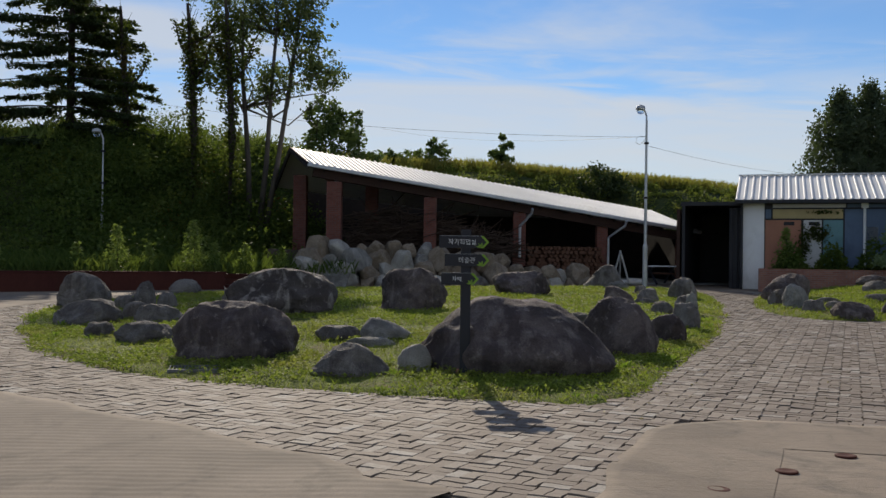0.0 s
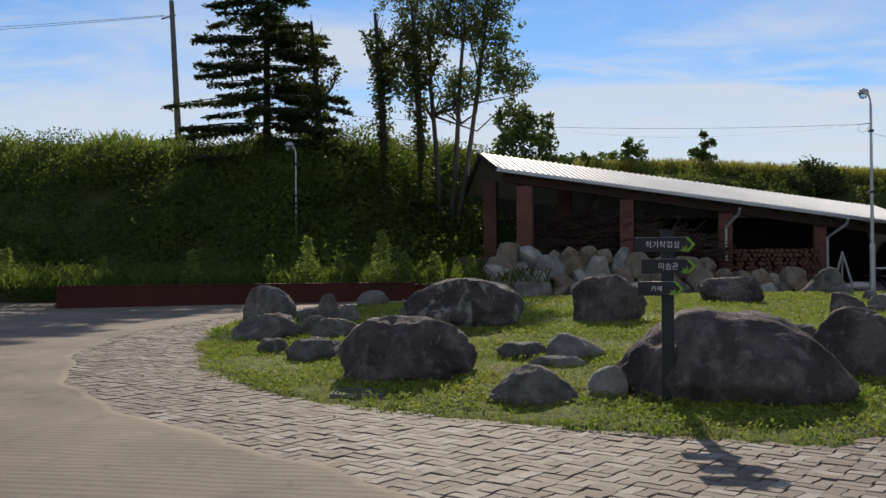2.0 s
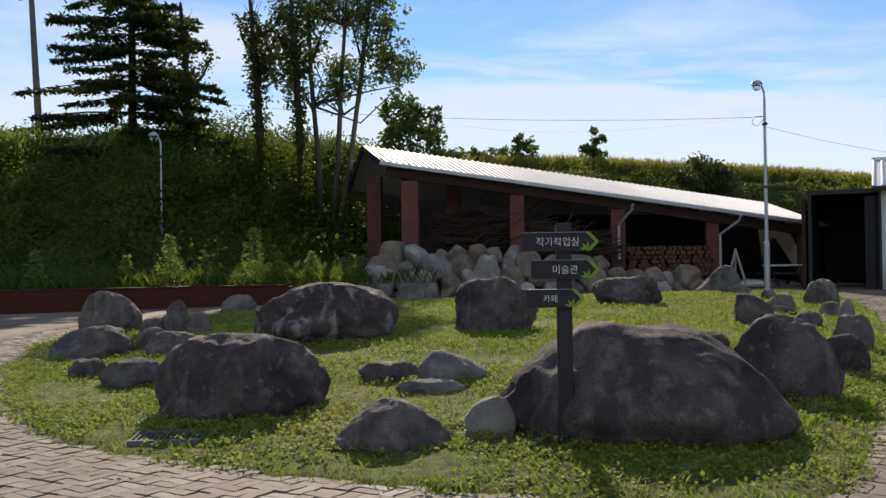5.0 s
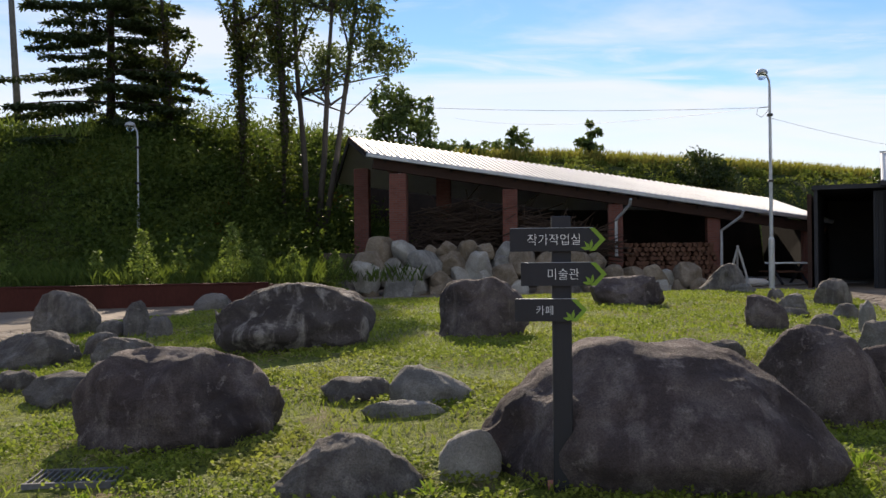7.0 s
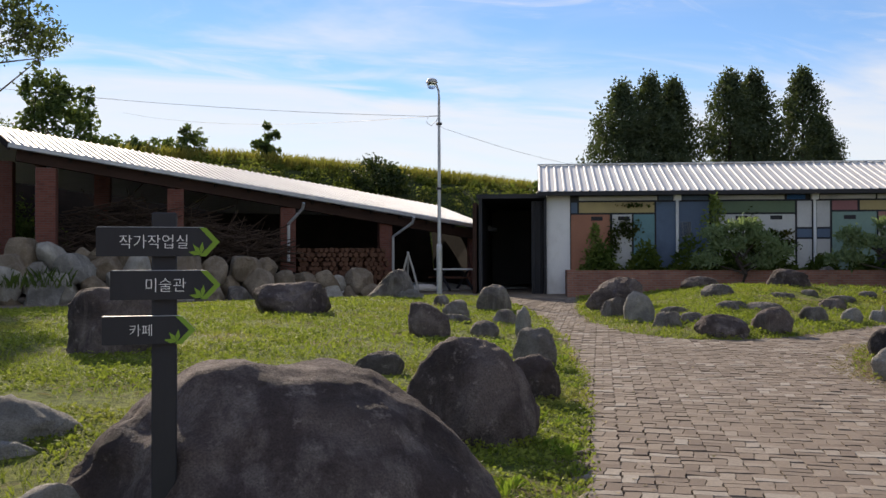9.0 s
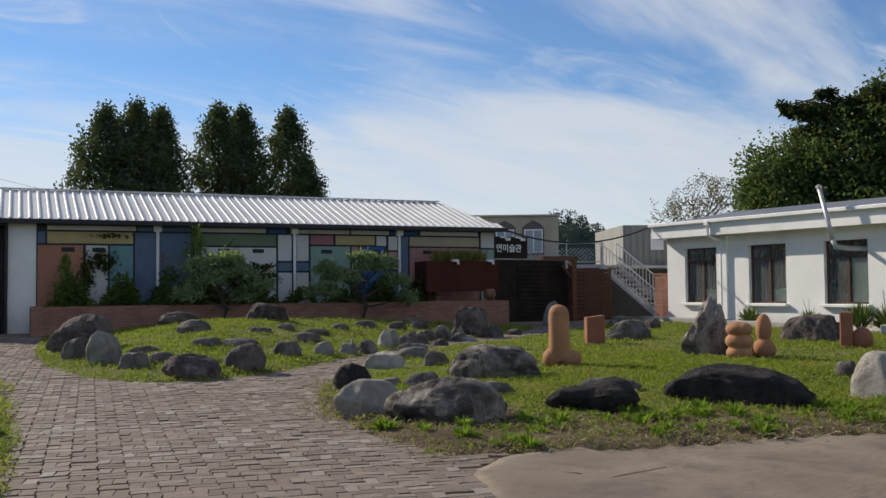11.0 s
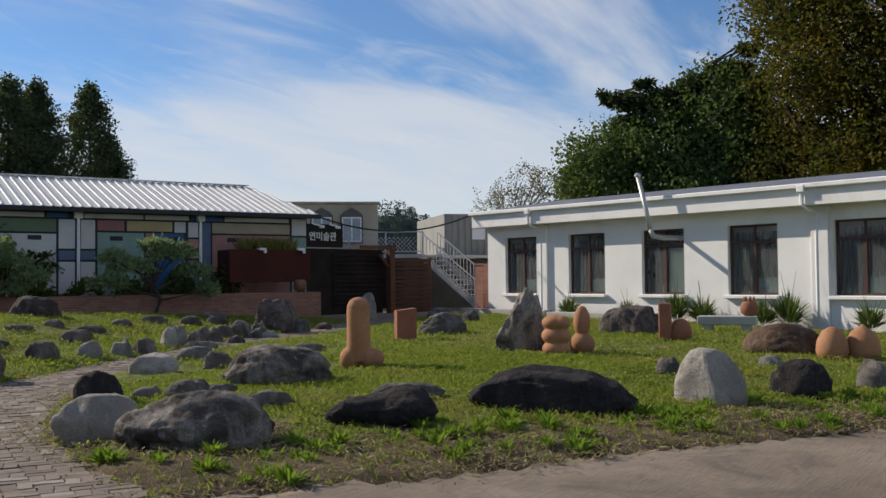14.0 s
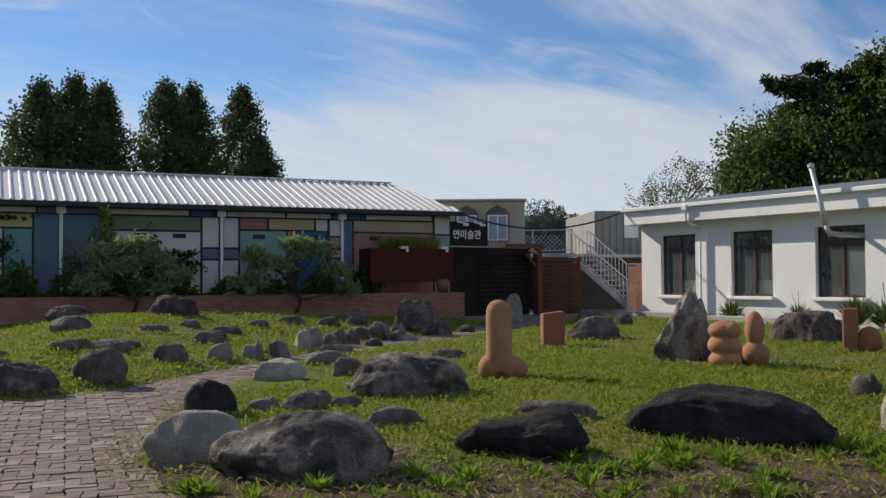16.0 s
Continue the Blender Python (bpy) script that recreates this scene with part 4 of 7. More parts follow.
bm = bmesh.new()
lathe(bm, [(0.05, 0.0), (0.15, 0.05), (0.19, 0.17), (0.17, 0.30), (0.14, 0.36)], 18)
crock = link("clay_pot", bm, surface("brown_glazed_clay", (0.15, 0.06, 0.035), (0.22, 0.10, 0.055), 3, 25, 0.5), True)
crock.matrix_world = pose(10.4 + 13.6 * math.cos(radians(-19.18)) - 1.6 * math.sin(radians(19.18)), 33.4 + 13.6 * math.sin(radians(-19.18)) - 1.6 * math.cos(radians(19.18)), 1.262)
tagged(crock, "small brown clay pot on the end of the brick planter", "pot")
RUST = thing("steel_planter_box", "rust-brown steel trough raised above the brick planter", "planter", (10.4, 33.4, 0), -19.18)
bm = bmesh.new()
box(bm, 11.55, 14.0, -1.45, -1.38, 1.56, 2.48, 0.006)
part("front_panel", bm, M_RUST, RUST)
bm = bmesh.new()
box(bm, 11.55, 11.62, -1.379, -0.5, 1.56, 2.48, 0.006)
part("side_panel", bm, M_RUST, RUST)
bm = bmesh.new()
box(bm, 13.93, 14.0, -1.379, -0.5, 1.56, 2.48, 0.006)
part("side_panel", bm, M_RUST, RUST)
for u in (11.7, 13.85):
    bm = bmesh.new()
    box(bm, u - 0.05, u + 0.05, -1.3, -1.2, 1.0, 1.56)
    part("leg", bm, M_RUST, RUST)
for u in (12.4, 13.6):
    bm = bmesh.new()
    box(bm, u, u + 0.2, -1.55, -1.36, 2.46, 2.53, 0.01)
    box(bm, u + 0.13, u + 0.2, -1.58, -1.50, 2.38, 2.46, 0.01)
    part("spotlight", bm, M_WHITE, RUST, "small white clamp-on spotlight")

# the dark portal left of the painted building
BOXG = thing("black_container_passage", "open-ended black container passage between shed and painted building", "container", (10.4, 33.4, 0), -19.18)
bm = bmesh.new()
box(bm, -0.08, -0.01, -0.15, 7, 0.4, 3.42)
box(bm, -2.05, -1.95, -0.15, 7, 0.4, 3.42)
box(bm, -1.95, -0.08, 6.9, 7, 0.4, 3.4205)
part("side_wall", bm, M_BLACK, BOXG)
bm = bmesh.new()
box(bm, -2.1, -0.01, -0.2, 7.05, 3.421, 3.55)
part("top", bm, M_BLACK, BOXG)
for x in (-0.36, -0.2):
    bm = bmesh.new()
    tube(bm, [(x, 0.05, 3.3), (x, 0.05, 0.5)], 0.035, 8)
    part("locking_bar", bm, M_BLACK, BOXG)
bm = bmesh.new()
box(bm, -0.46, -0.1, 0.1, 0.16, 0.5, 3.35, 0.01)
part("door", bm, M_BLACK, BOXG, "half-open black steel door leaf")
# darkened lining: the shed roof's shade is put into its colour
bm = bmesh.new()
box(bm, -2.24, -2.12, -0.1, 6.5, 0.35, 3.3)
part("timber_lining", bm, M_EAVE, BOXG, "side boarding in dark brown, the roof's shade painted in")


# ---- the gate, platform and stairs between the two buildings ----
GT = thing("slatted_gate", "dark slatted timber gate with a rusted portal", "gate", (24.75, 29.0, 0), -9.0)
bm = bmesh.new()
box(bm, -0.2, 3.4, 0.5, 0.6, 0.3, 2.62)
part("backing", bm, M_DARK, GT)
for i in range(13):
    bm = bmesh.new()
    box(bm, 1.2, 3.38, 0.40, 0.45, 0.65 + i * 0.145, 0.70 + i * 0.145, 0.006)
    part("slat", bm, M_DARK, GT)
bm = bmesh.new()
box(bm, 3.42, 3.64, 0.1, 0.34, 0.3, 2.62, 0.015)
part("post", bm, M_WOOD, GT, "rust-brown square gate post")
bm = bmesh.new()
obox(bm, (2.1, 0.22, 2.68), (3.70, 0.22, 2.70), 0.22, 0.12, 0.01)
part("lintel", bm, M_WOOD, GT)
bm = bmesh.new()
obox(bm, (3.05, 0.22, 2.42), (3.45, 0.22, 2.0), 0.1, 0.1, 0.01)
part("brace", bm, M_WOOD, GT)
M_FENCE = surface("dark_stained_fence", (0.06, 0.030, 0.021), (0.10, 0.05, 0.034), 1.2, 14, 0.8, 0, 0.3, 0.01, 0.4, None, (1, 1, 6), 0.3)
FN = thing("board_fence", "reddish horizontal-board timber fence", "fence", (24.75, 29.0, 0), -9.0)
for i in range(13):
    bm = bmesh.new()
    box(bm, 3.66, 5.40, 0.22 + 0.006 * (i % 2), 0.27 + 0.006 * (i % 2), 0.45 + i * 0.145, 0.575 + i * 0.145, 0.006)
    part("board", bm, M_FENCE, FN)
for x in (3.70, 5.41):
    bm = bmesh.new()
    box(bm, x, x + 0.09, 0.28, 0.40, 0.3, 2.36, 0.01)
    part("post", bm, M_WOOD, FN)
SG = thing("gallery_sign", "dark timber signboard with white brushed lettering", "sign", (24.75, 29.0, 0), -9.0)
bm = bmesh.new()
box(bm, -0.1, 1.55, 0.3, 0.42, 2.66, 3.40, 0.015)
part("board", bm, M_DARK, SG)
for x in (0.35, 1.0):
    bm = bmesh.new()
    obox(bm, (x, 0.3, 3.40), (x + 0.15, 0.1, 3.34), 0.05, 0.05)
    box(bm, x + 0.1, x + 0.24, 0.02, 0.14, 3.26, 3.34, 0.01)
    part("spotlight", bm, M_WHITE, SG)
M_PALEPAINT = surface("white_lettering", (0.80, 0.80, 0.78), (0.86, 0.86, 0.84), 2, 30, 0.6, 0, 0.0, 0.01, 0.05)


def lettering(text, size, at, turn, mat, parent, squash=1.0, thick=0.004, bold=0.0):
    """Raised letters as one mesh, standing upright and read along local x."""
    cu = bpy.data.curves.new("lettering", "FONT")
    cu.body, cu.size, cu.extrude, cu.offset = text, size, thick, bold
    cu.resolution_u = 3
    tmp = new("lettering_curve", cu)
    bpy.context.view_layer.update()
    me = bpy.data.meshes.new_from_object(tmp.evaluated_get(bpy.context.evaluated_depsgraph_get()))
    bpy.data.objects.remove(tmp)
    me.materials.clear()
    me.materials.append(mat)
    ob = new("lettering", me)
    ob.parent = parent
    ob.matrix_basis = pose(*at, 90, 0, turn) @ Matrix.Diagonal((squash, 1, 1, 1))
    return ob


lettering("연미술관", 0.30, (0.16, 0.285, 2.90), 0, M_PALEPAINT, SG, 1.0, 0.006, 0.004)

M_BEIGE = surface("beige_painted_steel", (0.36, 0.33, 0.25), (0.44, 0.41, 0.32), 1.0, 20, 0.8, 0, 0.15, 0.01, 0.2, (0.22, 0.16, 0.10), (1, 1, 0.3))
M_PALECONT = surface("pale_container_steel", (0.21, 0.21, 0.20), (0.29, 0.29, 0.27), 1.0, 20, 0.7, 0, 0.1, 0.01, 0.15, (0.35, 0.31, 0.26), (1, 1, 0.25))
M_ARCH = surface("dark_grey_surround", (0.10, 0.095, 0.09), (0.15, 0.14, 0.13), 2, 20, 0.8)
M_BLIND = surface("pale_blue_blind", (0.26, 0.33, 0.38), (0.34, 0.41, 0.45), 2, 20, 0.6)
CA = thing("beige_container_house", "weathered beige container room with two arched windows", "container", (28.8, 36.05, 0), -46)
bm = bmesh.new()
box(bm, 0, 4.85, 0, 2.4, 2.45, 4.62, 0.03)
part("body", bm, M_BEIGE, CA)
bm = bmesh.new()
box(bm, -0.08, 4.93, -0.1, 2.5, 4.621, 4.70, 0.01)
part("roof", bm, M_BEIGE, CA)
for u in (2.62, 3.80):
    bm = bmesh.new()
    prof = [(-0.45, 3.0), (0.45, 3.0), (0.45, 4.15), (0.3, 4.3), (0.0, 4.46), (-0.3, 4.3), (-0.45, 4.15)]
    a = [bm.verts.new((u + x, -0.10, z)) for x, z in prof]
    b = [bm.verts.new((u + x, -0.002, z)) for x, z in prof]
    bm.faces.new(a)
    for i in range(len(a)):
        j = (i + 1) % len(a)
        bm.faces.new((a[j], a[i], b[i], b[j]))
    win = part("window", bm, M_ARCH, CA, "dark grey pointed-arch window surround")
    bm = bmesh.new()
    for s in (-1, 1):
        box(bm, u + (0.01 if s > 0 else -0.36), u + (0.36 if s > 0 else -0.01), -0.112, -0.102, 3.1, 4.08)
    part("pane", bm, M_BLIND, win)
    bm = bmesh.new()
    for x in (-0.38, -0.02, 0.34):
        box(bm, u + x, u + x + 0.05, -0.14, -0.113, 3.1, 4.08)
    for z in (3.1, 4.03):
        box(bm, u - 0.38, u + 0.39, -0.143, -0.1135, z, z + 0.05)
    part("frame", bm, M_WHITE, win)
CW = thing("pale_container", "pale ribbed shipping container on the upper deck", "container", (34.5, 31.0, 0), -40)
bm = bmesh.new()
box(bm, 0, 2.4, 0, 5.5, 2.4, 4.25)
part("body", bm, M_PALECONT, CW)
for i in range(9):
    bm = bmesh.new()
    box(bm, 0.05 + i * 0.27, 0.18 + i * 0.27, -0.05, -0.002, 2.45, 4.22, 0.015)
    part("rib", bm, M_PALECONT, CW)
bm = bmesh.new()
box(bm, 1.15, 1.7, -0.09, -0.06, 3.2, 3.9)
part("window", bm, M_WHITE, CW)
DK = thing("upper_deck", "grey steel deck with a lattice balustrade and shade-dark painted wall below", "deck", (28.9, 33.1, 0), -51.5)
bm = bmesh.new()
box(bm, -1.5, 4.3, 0, 5, 2.40, 2.54)
part("floor", bm, M_GREYSTEEL, DK)
# wall in near black: the shade under the deck is put into its colour
bm = bmesh.new()
box(bm, -1.4, 4.2, 0.6, 0.8, 0.2, 2.40)
box(bm, 4.0, 4.2, 0.8, 5, 0.2, 2.40)
part("wall", bm, M_DARK, DK, "wall under the deck, its shade painted in near black")
for x in (-1.4, 0, 1.4, 2.8, 4.2):
    bm = bmesh.new()
    box(bm, x, x + 0.05, 0.02, 0.07, 2.54, 3.40)
    part("post", bm, M_GREYSTEEL, DK)
for y in (1.4, 2.6, 3.8):
    bm = bmesh.new()
    box(bm, 4.2, 4.25, y, y + 0.05, 2.54, 3.40)
    part("post", bm, M_GREYSTEEL, DK)
bm = bmesh.new()
for z in (2.62, 3.36):
    box(bm, -1.4, 4.2, 0.03, 0.06, z, z + 0.04)
    box(bm, 4.21, 4.24, 1.4, 4.9, z, z + 0.04)
part("rail", bm, M_GREYSTEEL, DK)
bm = bmesh.new()
for i in range(32):
    x = -1.4 + i * 0.16
    for s in (0, 1):
        obox(bm, (x + 0.56 * s, 0.045, 2.66), (x + 0.56 * (1 - s), 0.045, 3.2), 0.01, 0.018)
part("lattice", bm, M_GREYSTEEL, DK, "diagonal grey lattice infill")
bm = bmesh.new()
for i in range(18):
    y = 1.4 + i * 0.16
    for s in (0, 1):
        obox(bm, (4.225, y + 0.56 * s, 2.66), (4.225, y + 0.56 * (1 - s), 3.2), 0.01, 0.018)
part("lattice", bm, M_GREYSTEEL, DK, "diagonal grey lattice infill")

ST = thing("steel_stairs", "white-grey steel outdoor stairs with barred railings", "stairs", (31.75, 27.15, 0.50), 86.0)
RUN, RISE, NS = 2.7, 1.98, 11
for i in range(NS):
    bm = bmesh.new()
    box(bm, i * RUN / NS, (i + 1.15) * RUN / NS, -0.45, 0.45, (i + 0.8) * RISE / NS, (i + 0.8) * RISE / NS + 0.03)
    part("tread", bm, M_GREYSTEEL, ST)
for s in (-0.49, 0.49):
    bm = bmesh.new()
    obox(bm, (-0.1, s, 0.05), (RUN, s, RISE), 0.05, 0.2)
    part("stringer", bm, M_GALV, ST)
    bm = bmesh.new()
    obox(bm, (-0.1, s, 0.95), (RUN, s, RISE + 0.9), 0.04, 0.04)
    obox(bm, (-0.1, s, 0.25), (RUN, s, RISE + 0.2), 0.025, 0.025)
    part("handrail", bm, M_GALV, ST)
    for i in range(18):
        x = -0.08 + i * (RUN + 0.06) / 17
        bm = bmesh.new()
        box(bm, x, x + 0.022, s - 0.011, s + 0.011, 0.1 + x / RUN * RISE, 0.93 + x / RUN * RISE)
        part("baluster", bm, M_GALV, ST)
BP = thing("brick_gatepost", "square reddish brick gatepost beside the white building", "pillar", (31.05, 26.75, 0), -11)
bm = bmesh.new()
box(bm, -0.2, 0.2, -0.2, 0.2, 0.2, 2.05, 0.01)
part("shaft", bm, M_BRICKWALL, BP)
bm = bmesh.new()
box(bm, -0.23, 0.23, -0.23, 0.23, 2.051, 2.12, 0.015)
part("cap", bm, M_BRICKWALL, BP)
RT = thing("retaining_wall", "concrete retaining wall behind the stairs, its shade painted dark grey", "wall", (31.2, 30.5, 0), -17)
# concrete in the dark interior grey, painting in the shade behind the stairs
bm = bmesh.new()
box(bm, 0, 7.5, 0, 0.3, 0.2, 2.38, 0.01)
part("wall", bm, M_INSIDE, RT)
bm = bmesh.new()
box(bm, 0.2, 7.5, -0.3, 5, 2.40, 2.52, 0.01)
part("deck_slab", bm, M_GREYSTEEL, RT)
CABLE = bmesh.new()
a, b = Vector((24.4, 28.3, 3.55)), Vector((29.55, 26.25, 3.72))
tube(CABLE, [a.lerp(b, i / 14) - Vector((0, 0, 0.48 * 4 * (i / 14) * (1 - i / 14))) for i in range(15)], 0.028, 6)
tagged(link("hanging_cable", CABLE, M_BLACK, True), "thick black cable sagging between the two buildings", "cable")


# ---- the wood shed on its boulder wall ----
SH = thing("wood_shed", "open timber shed with brick piers and a pale ribbed roof", "shed", (0, 35, 0), 0)
RA, RB, RC, RD, RE = (Vector(p) for p in ((-5.89, 2.0, 5.64), (-4.69, -1.5, 4.72), (9.95, 2.5, 2.66), (9.07, 7.0, 3.64), (-7.05, 5.5, 4.41)))
RF = Vector((7.9, 10.5, 2.6))
bm = bmesh.new()
slab(bm, [RB, RC, RD, RA], 0.06)
slab(bm, [RE, RA, RD, RF], 0.06)
shed_roof = part("roof", bm, M_ROOF, SH, "pale ribbed metal roof")
nrm = (RC - RB).cross(RA - RB).normalized()
for i in range(74):
    t = (i + 0.5) / 74
    bm = bmesh.new()
    obox(bm, RB.lerp(RC, t) + nrm * 0.015, RA.lerp(RD, t) + nrm * 0.015, 0.06, 0.05, 0.015)
    part("rib", bm, M_ROOF, shed_roof)
bm = bmesh.new()
obox(bm, RB + Vector((-0.05, -0.06, -0.07)), RC + Vector((0.08, -0.06, -0.07)), 0.13, 0.13, 0.02)
part("gutter", bm, M_GALV, SH, "bright metal gutter along the eave")
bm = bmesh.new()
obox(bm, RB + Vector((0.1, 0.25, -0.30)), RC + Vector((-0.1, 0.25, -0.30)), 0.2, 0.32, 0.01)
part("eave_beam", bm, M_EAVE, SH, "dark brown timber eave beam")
for i in range(15):
    t = (i + 0.5) / 15
    bm = bmesh.new()
    obox(bm, RB.lerp(RC, t) + Vector((0, 0.05, -0.16)), RA.lerp(RD, t) + Vector((0, 0, -0.18)), 0.08, 0.16)
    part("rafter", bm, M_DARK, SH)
bm = bmesh.new()
obox(bm, RA + Vector((-0.03, 0, -0.08)), RE + Vector((-0.03, 0, -0.08)), 0.05, 0.26)
obox(bm, RA + Vector((-0.03, 0, -0.08)), RB + Vector((-0.03, 0, -0.08)), 0.05, 0.2)
part("bargeboard", bm, M_DARK, SH)
PIERS = [(-3.85, -1.0, 1.75, 4.1, 0.52), (-0.48, 0.0, 1.5, 3.65, 0.46), (2.84, 1.0, 1.2, 3.2, 0.46), (6.08, 2.0, 0.55, 2.8, 0.42), (9.4, 3.0, 0.5, 2.4, 0.40), (-5.57, 2.5, 1.7, 4.6, 0.5), (-2.9, 4.0, 1.6, 4.5, 0.5)]
for x, y, z0, z1, w in PIERS:
    bm = bmesh.new()
    box(bm, x - w / 2, x + w / 2, y - w / 2, y + w / 2, z0, z1, 0.012)
    part("pier", bm, M_PIER, SH, "red brick pier")
bm = bmesh.new()
obox(bm, (-3.85, -1.0, 4.0), (-4.9, 1.2, 4.9), 0.12, 0.14)
obox(bm, (9.4, 2.9, 1.7), (9.85, 2.6, 2.4), 0.1, 0.1)
part("strut", bm, M_WOOD, SH)
for x, y, z1, z0, dx in ((3.25, 0.35, 3.1, 1.5, -0.42), (6.9, 1.55, 2.75, 0.75, -0.6)):
    bm = bmesh.new()
    tube(bm, [(x, y - 0.3, z1 + 0.2), (x - 0.03, y - 0.2, z1 + 0.02), (x + dx, y + 0.15, z1 - 0.42), (x + dx, y + 0.15, z0)], 0.05, 8)
    part("downpipe", bm, M_GALV, SH, "pale bent downpipe")
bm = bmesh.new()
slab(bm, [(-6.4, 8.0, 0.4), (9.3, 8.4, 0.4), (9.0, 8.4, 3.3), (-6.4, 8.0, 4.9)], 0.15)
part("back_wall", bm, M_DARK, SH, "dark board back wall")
# added sheet, near black so that the shed's open end reads dark
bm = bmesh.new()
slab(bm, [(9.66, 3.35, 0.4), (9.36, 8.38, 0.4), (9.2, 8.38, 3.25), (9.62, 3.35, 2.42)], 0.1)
part("end_wall", bm, M_DARK, SH, "near-black sheet added across the shed's open end")
bm = bmesh.new()
slab(bm, [(2.2, -0.6, 0.60), (11, 2.0, 0.62), (10.5, 7.5, 0.70), (2.2, 7.5, 0.70)], 0.3)
part("floor", bm, M_CONCRETE, SH, "pale concrete pad")
bm = bmesh.new()
slab(bm, [(-6.2, -0.9, 1.72), (2.4, 1.0, 1.15), (2.4, 7.5, 1.2), (-6.4, 7.5, 1.75)], 0.9)
part("terrace", bm, M_SOIL, SH)

# boulder retaining wall under the shed
BW = thing("boulder_wall", "rough retaining wall of stacked pale round boulders", "wall", (0, 33, 0), 0)
rnd = random.Random(5)
STONE = [ROCK["l"], rock_mat("rock_tan", (0.24, 0.185, 0.13), (0.38, 0.31, 0.235), (0.44, 0.40, 0.34), 0.1, 0.3, 0.2), ROCK["w"], ROCK["g"]]
shapes = []
for i in range(8):
    bm = bmesh.new()
    lump(bm, 1, 1, 1, 900 + i, 0.42, 0.10, 4, 0.0, 0.7)
    for v in bm.verts:
        v.co.z = v.co.z * 0.8 - 0.35
    me_tmp = link("stone", bm, STONE[0], True)
    shapes.append(me_tmp.data)
    bpy.data.objects.remove(me_tmp)
shape_sets = []
for k, m in enumerate(STONE):
    row = []
    for s in shapes:
        c = s.copy()
        c.materials.clear()
        c.materials.append(m)
        row.append(c)
    shape_sets.append(row)
for row_i in range(4):
    x = -5.3 + 0.25 * row_i
    while x < 6.2:
        w = rnd.uniform(0.5, 1.05) * (0.8 if x > 2 else 1.0) * (1.0 if row_i < 3 else 0.85)
        top = np.interp(x, [-5.5, -4.6, -3.2, 0, 3, 6.5], [0.9, 1.75, 1.95, 1.65, 1.15, 0.75])
        z = 0.55 + row_i * 0.40 + rnd.uniform(-0.08, 0.08)
        if z < top + 0.05:
            yy = -2.0 + 0.28 * row_i + np.interp(x, [-5, 6], [0, 3.0]) + rnd.uniform(-0.1, 0.1)
            st = new("stone", shape_sets[rnd.choice((0, 1, 1, 1, 2, 3))][rnd.randrange(8)])
            st.parent = BW
            st.matrix_basis = Matrix.LocRotScale((x + w / 2, yy, z), Euler((rnd.uniform(-0.3, 0.3), rnd.uniform(-0.3, 0.3), rnd.uniform(0, 6))), (w * 1.12, w * 1.0, w * rnd.uniform(0.85, 1.15)))
        x += w * 0.86

# brushwood and split logs stacked in the shed
M_TWIG = surface("dry_brushwood", (0.055, 0.036, 0.027), (0.10, 0.07, 0.052), 3, 20, 0.9)
M_LOG = surface("split_firewood", (0.10, 0.048, 0.03), (0.16, 0.085, 0.055), 5, 30, 0.9, 0, 0.4, 0.01, 0.4)
BR = bmesh.new()
for i in range(900):
    x, h = rnd.uniform(-3.5, 2.3), rnd.random()
    top = np.interp(x, [-3.5, -2.6, 0, 2.3], [2.2, 3.2, 2.9, 2.2])
    a = Vector((x, 35.2 + rnd.uniform(-0.3, 1.4), 1.5 + h * (top - 1.5)))
    d = Vector((rnd.uniform(-1, 1), rnd.uniform(-0.5, 0.5), rnd.uniform(-0.25, 0.25))).normalized() * rnd.uniform(0.5, 1.3)
    tube(BR, [a - d, a + Vector((0, 0, rnd.uniform(-0.05, 0.05))), a + d], rnd.uniform(0.008, 0.02), 4)
tagged(link("brushwood_pile", BR, M_TWIG), "untidy heap of dry branches under the shed roof", "firewood", kind="stuff")
LG = thing("log_stack", "low stack of split firewood on the shed floor", "firewood", (3.2, 36.0, 0), 14)
bm = bmesh.new()
tube(bm, [(0, 0, 0), (0, 0.5, 0)], 0.085, 6)
log0 = link("log", bm, M_LOG)
log_me = log0.data
bpy.data.objects.remove(log0)
for r in range(9):
    for c in range(17):
        lg = new("log", log_me)
        lg.parent = LG
        lg.matrix_basis = Matrix.LocRotScale((c * 0.18 + 0.09 * (r % 2) + rnd.uniform(-0.03, 0.03), rnd.uniform(-0.08, 0.08), 0.72 + r * 0.145), Euler((0, rnd.uniform(0, 6), rnd.uniform(-0.06, 0.06))), (rnd.uniform(0.8, 1.1), 1, rnd.uniform(0.8, 1.1)))

# bench set and leaning poles beside the shed
BN = thing("picnic_bench", "dark picnic table with a white-edged top on the concrete pad", "bench", (8.15, 36.0, 0.62), 10)
bm = bmesh.new()
box(bm, -0.55, 0.55, -0.35, 0.35, 0.62, 0.67, 0.01)
part("tabletop", bm, M_WHITE, BN)
for y in (-0.7, 0.7):
    bm = bmesh.new()
    box(bm, -0.55, 0.55, y - 0.13, y + 0.13, 0.36, 0.40, 0.01)
    part("seat", bm, M_WOOD, BN)
for x in (-0.4, 0.4):
    bm = bmesh.new()
    obox(bm, (x, -0.6, 0.0), (x, 0.25, 0.62), 0.06, 0.06)
    obox(bm, (x, 0.6, 0.0), (x, -0.25, 0.62), 0.06, 0.06)
    part("leg", bm, M_BLACK, BN)
AF = thing("pole_tripod", "three weathered poles leaning together on the pad", "tripod", (6.45, 35.0, 0.62), 0)
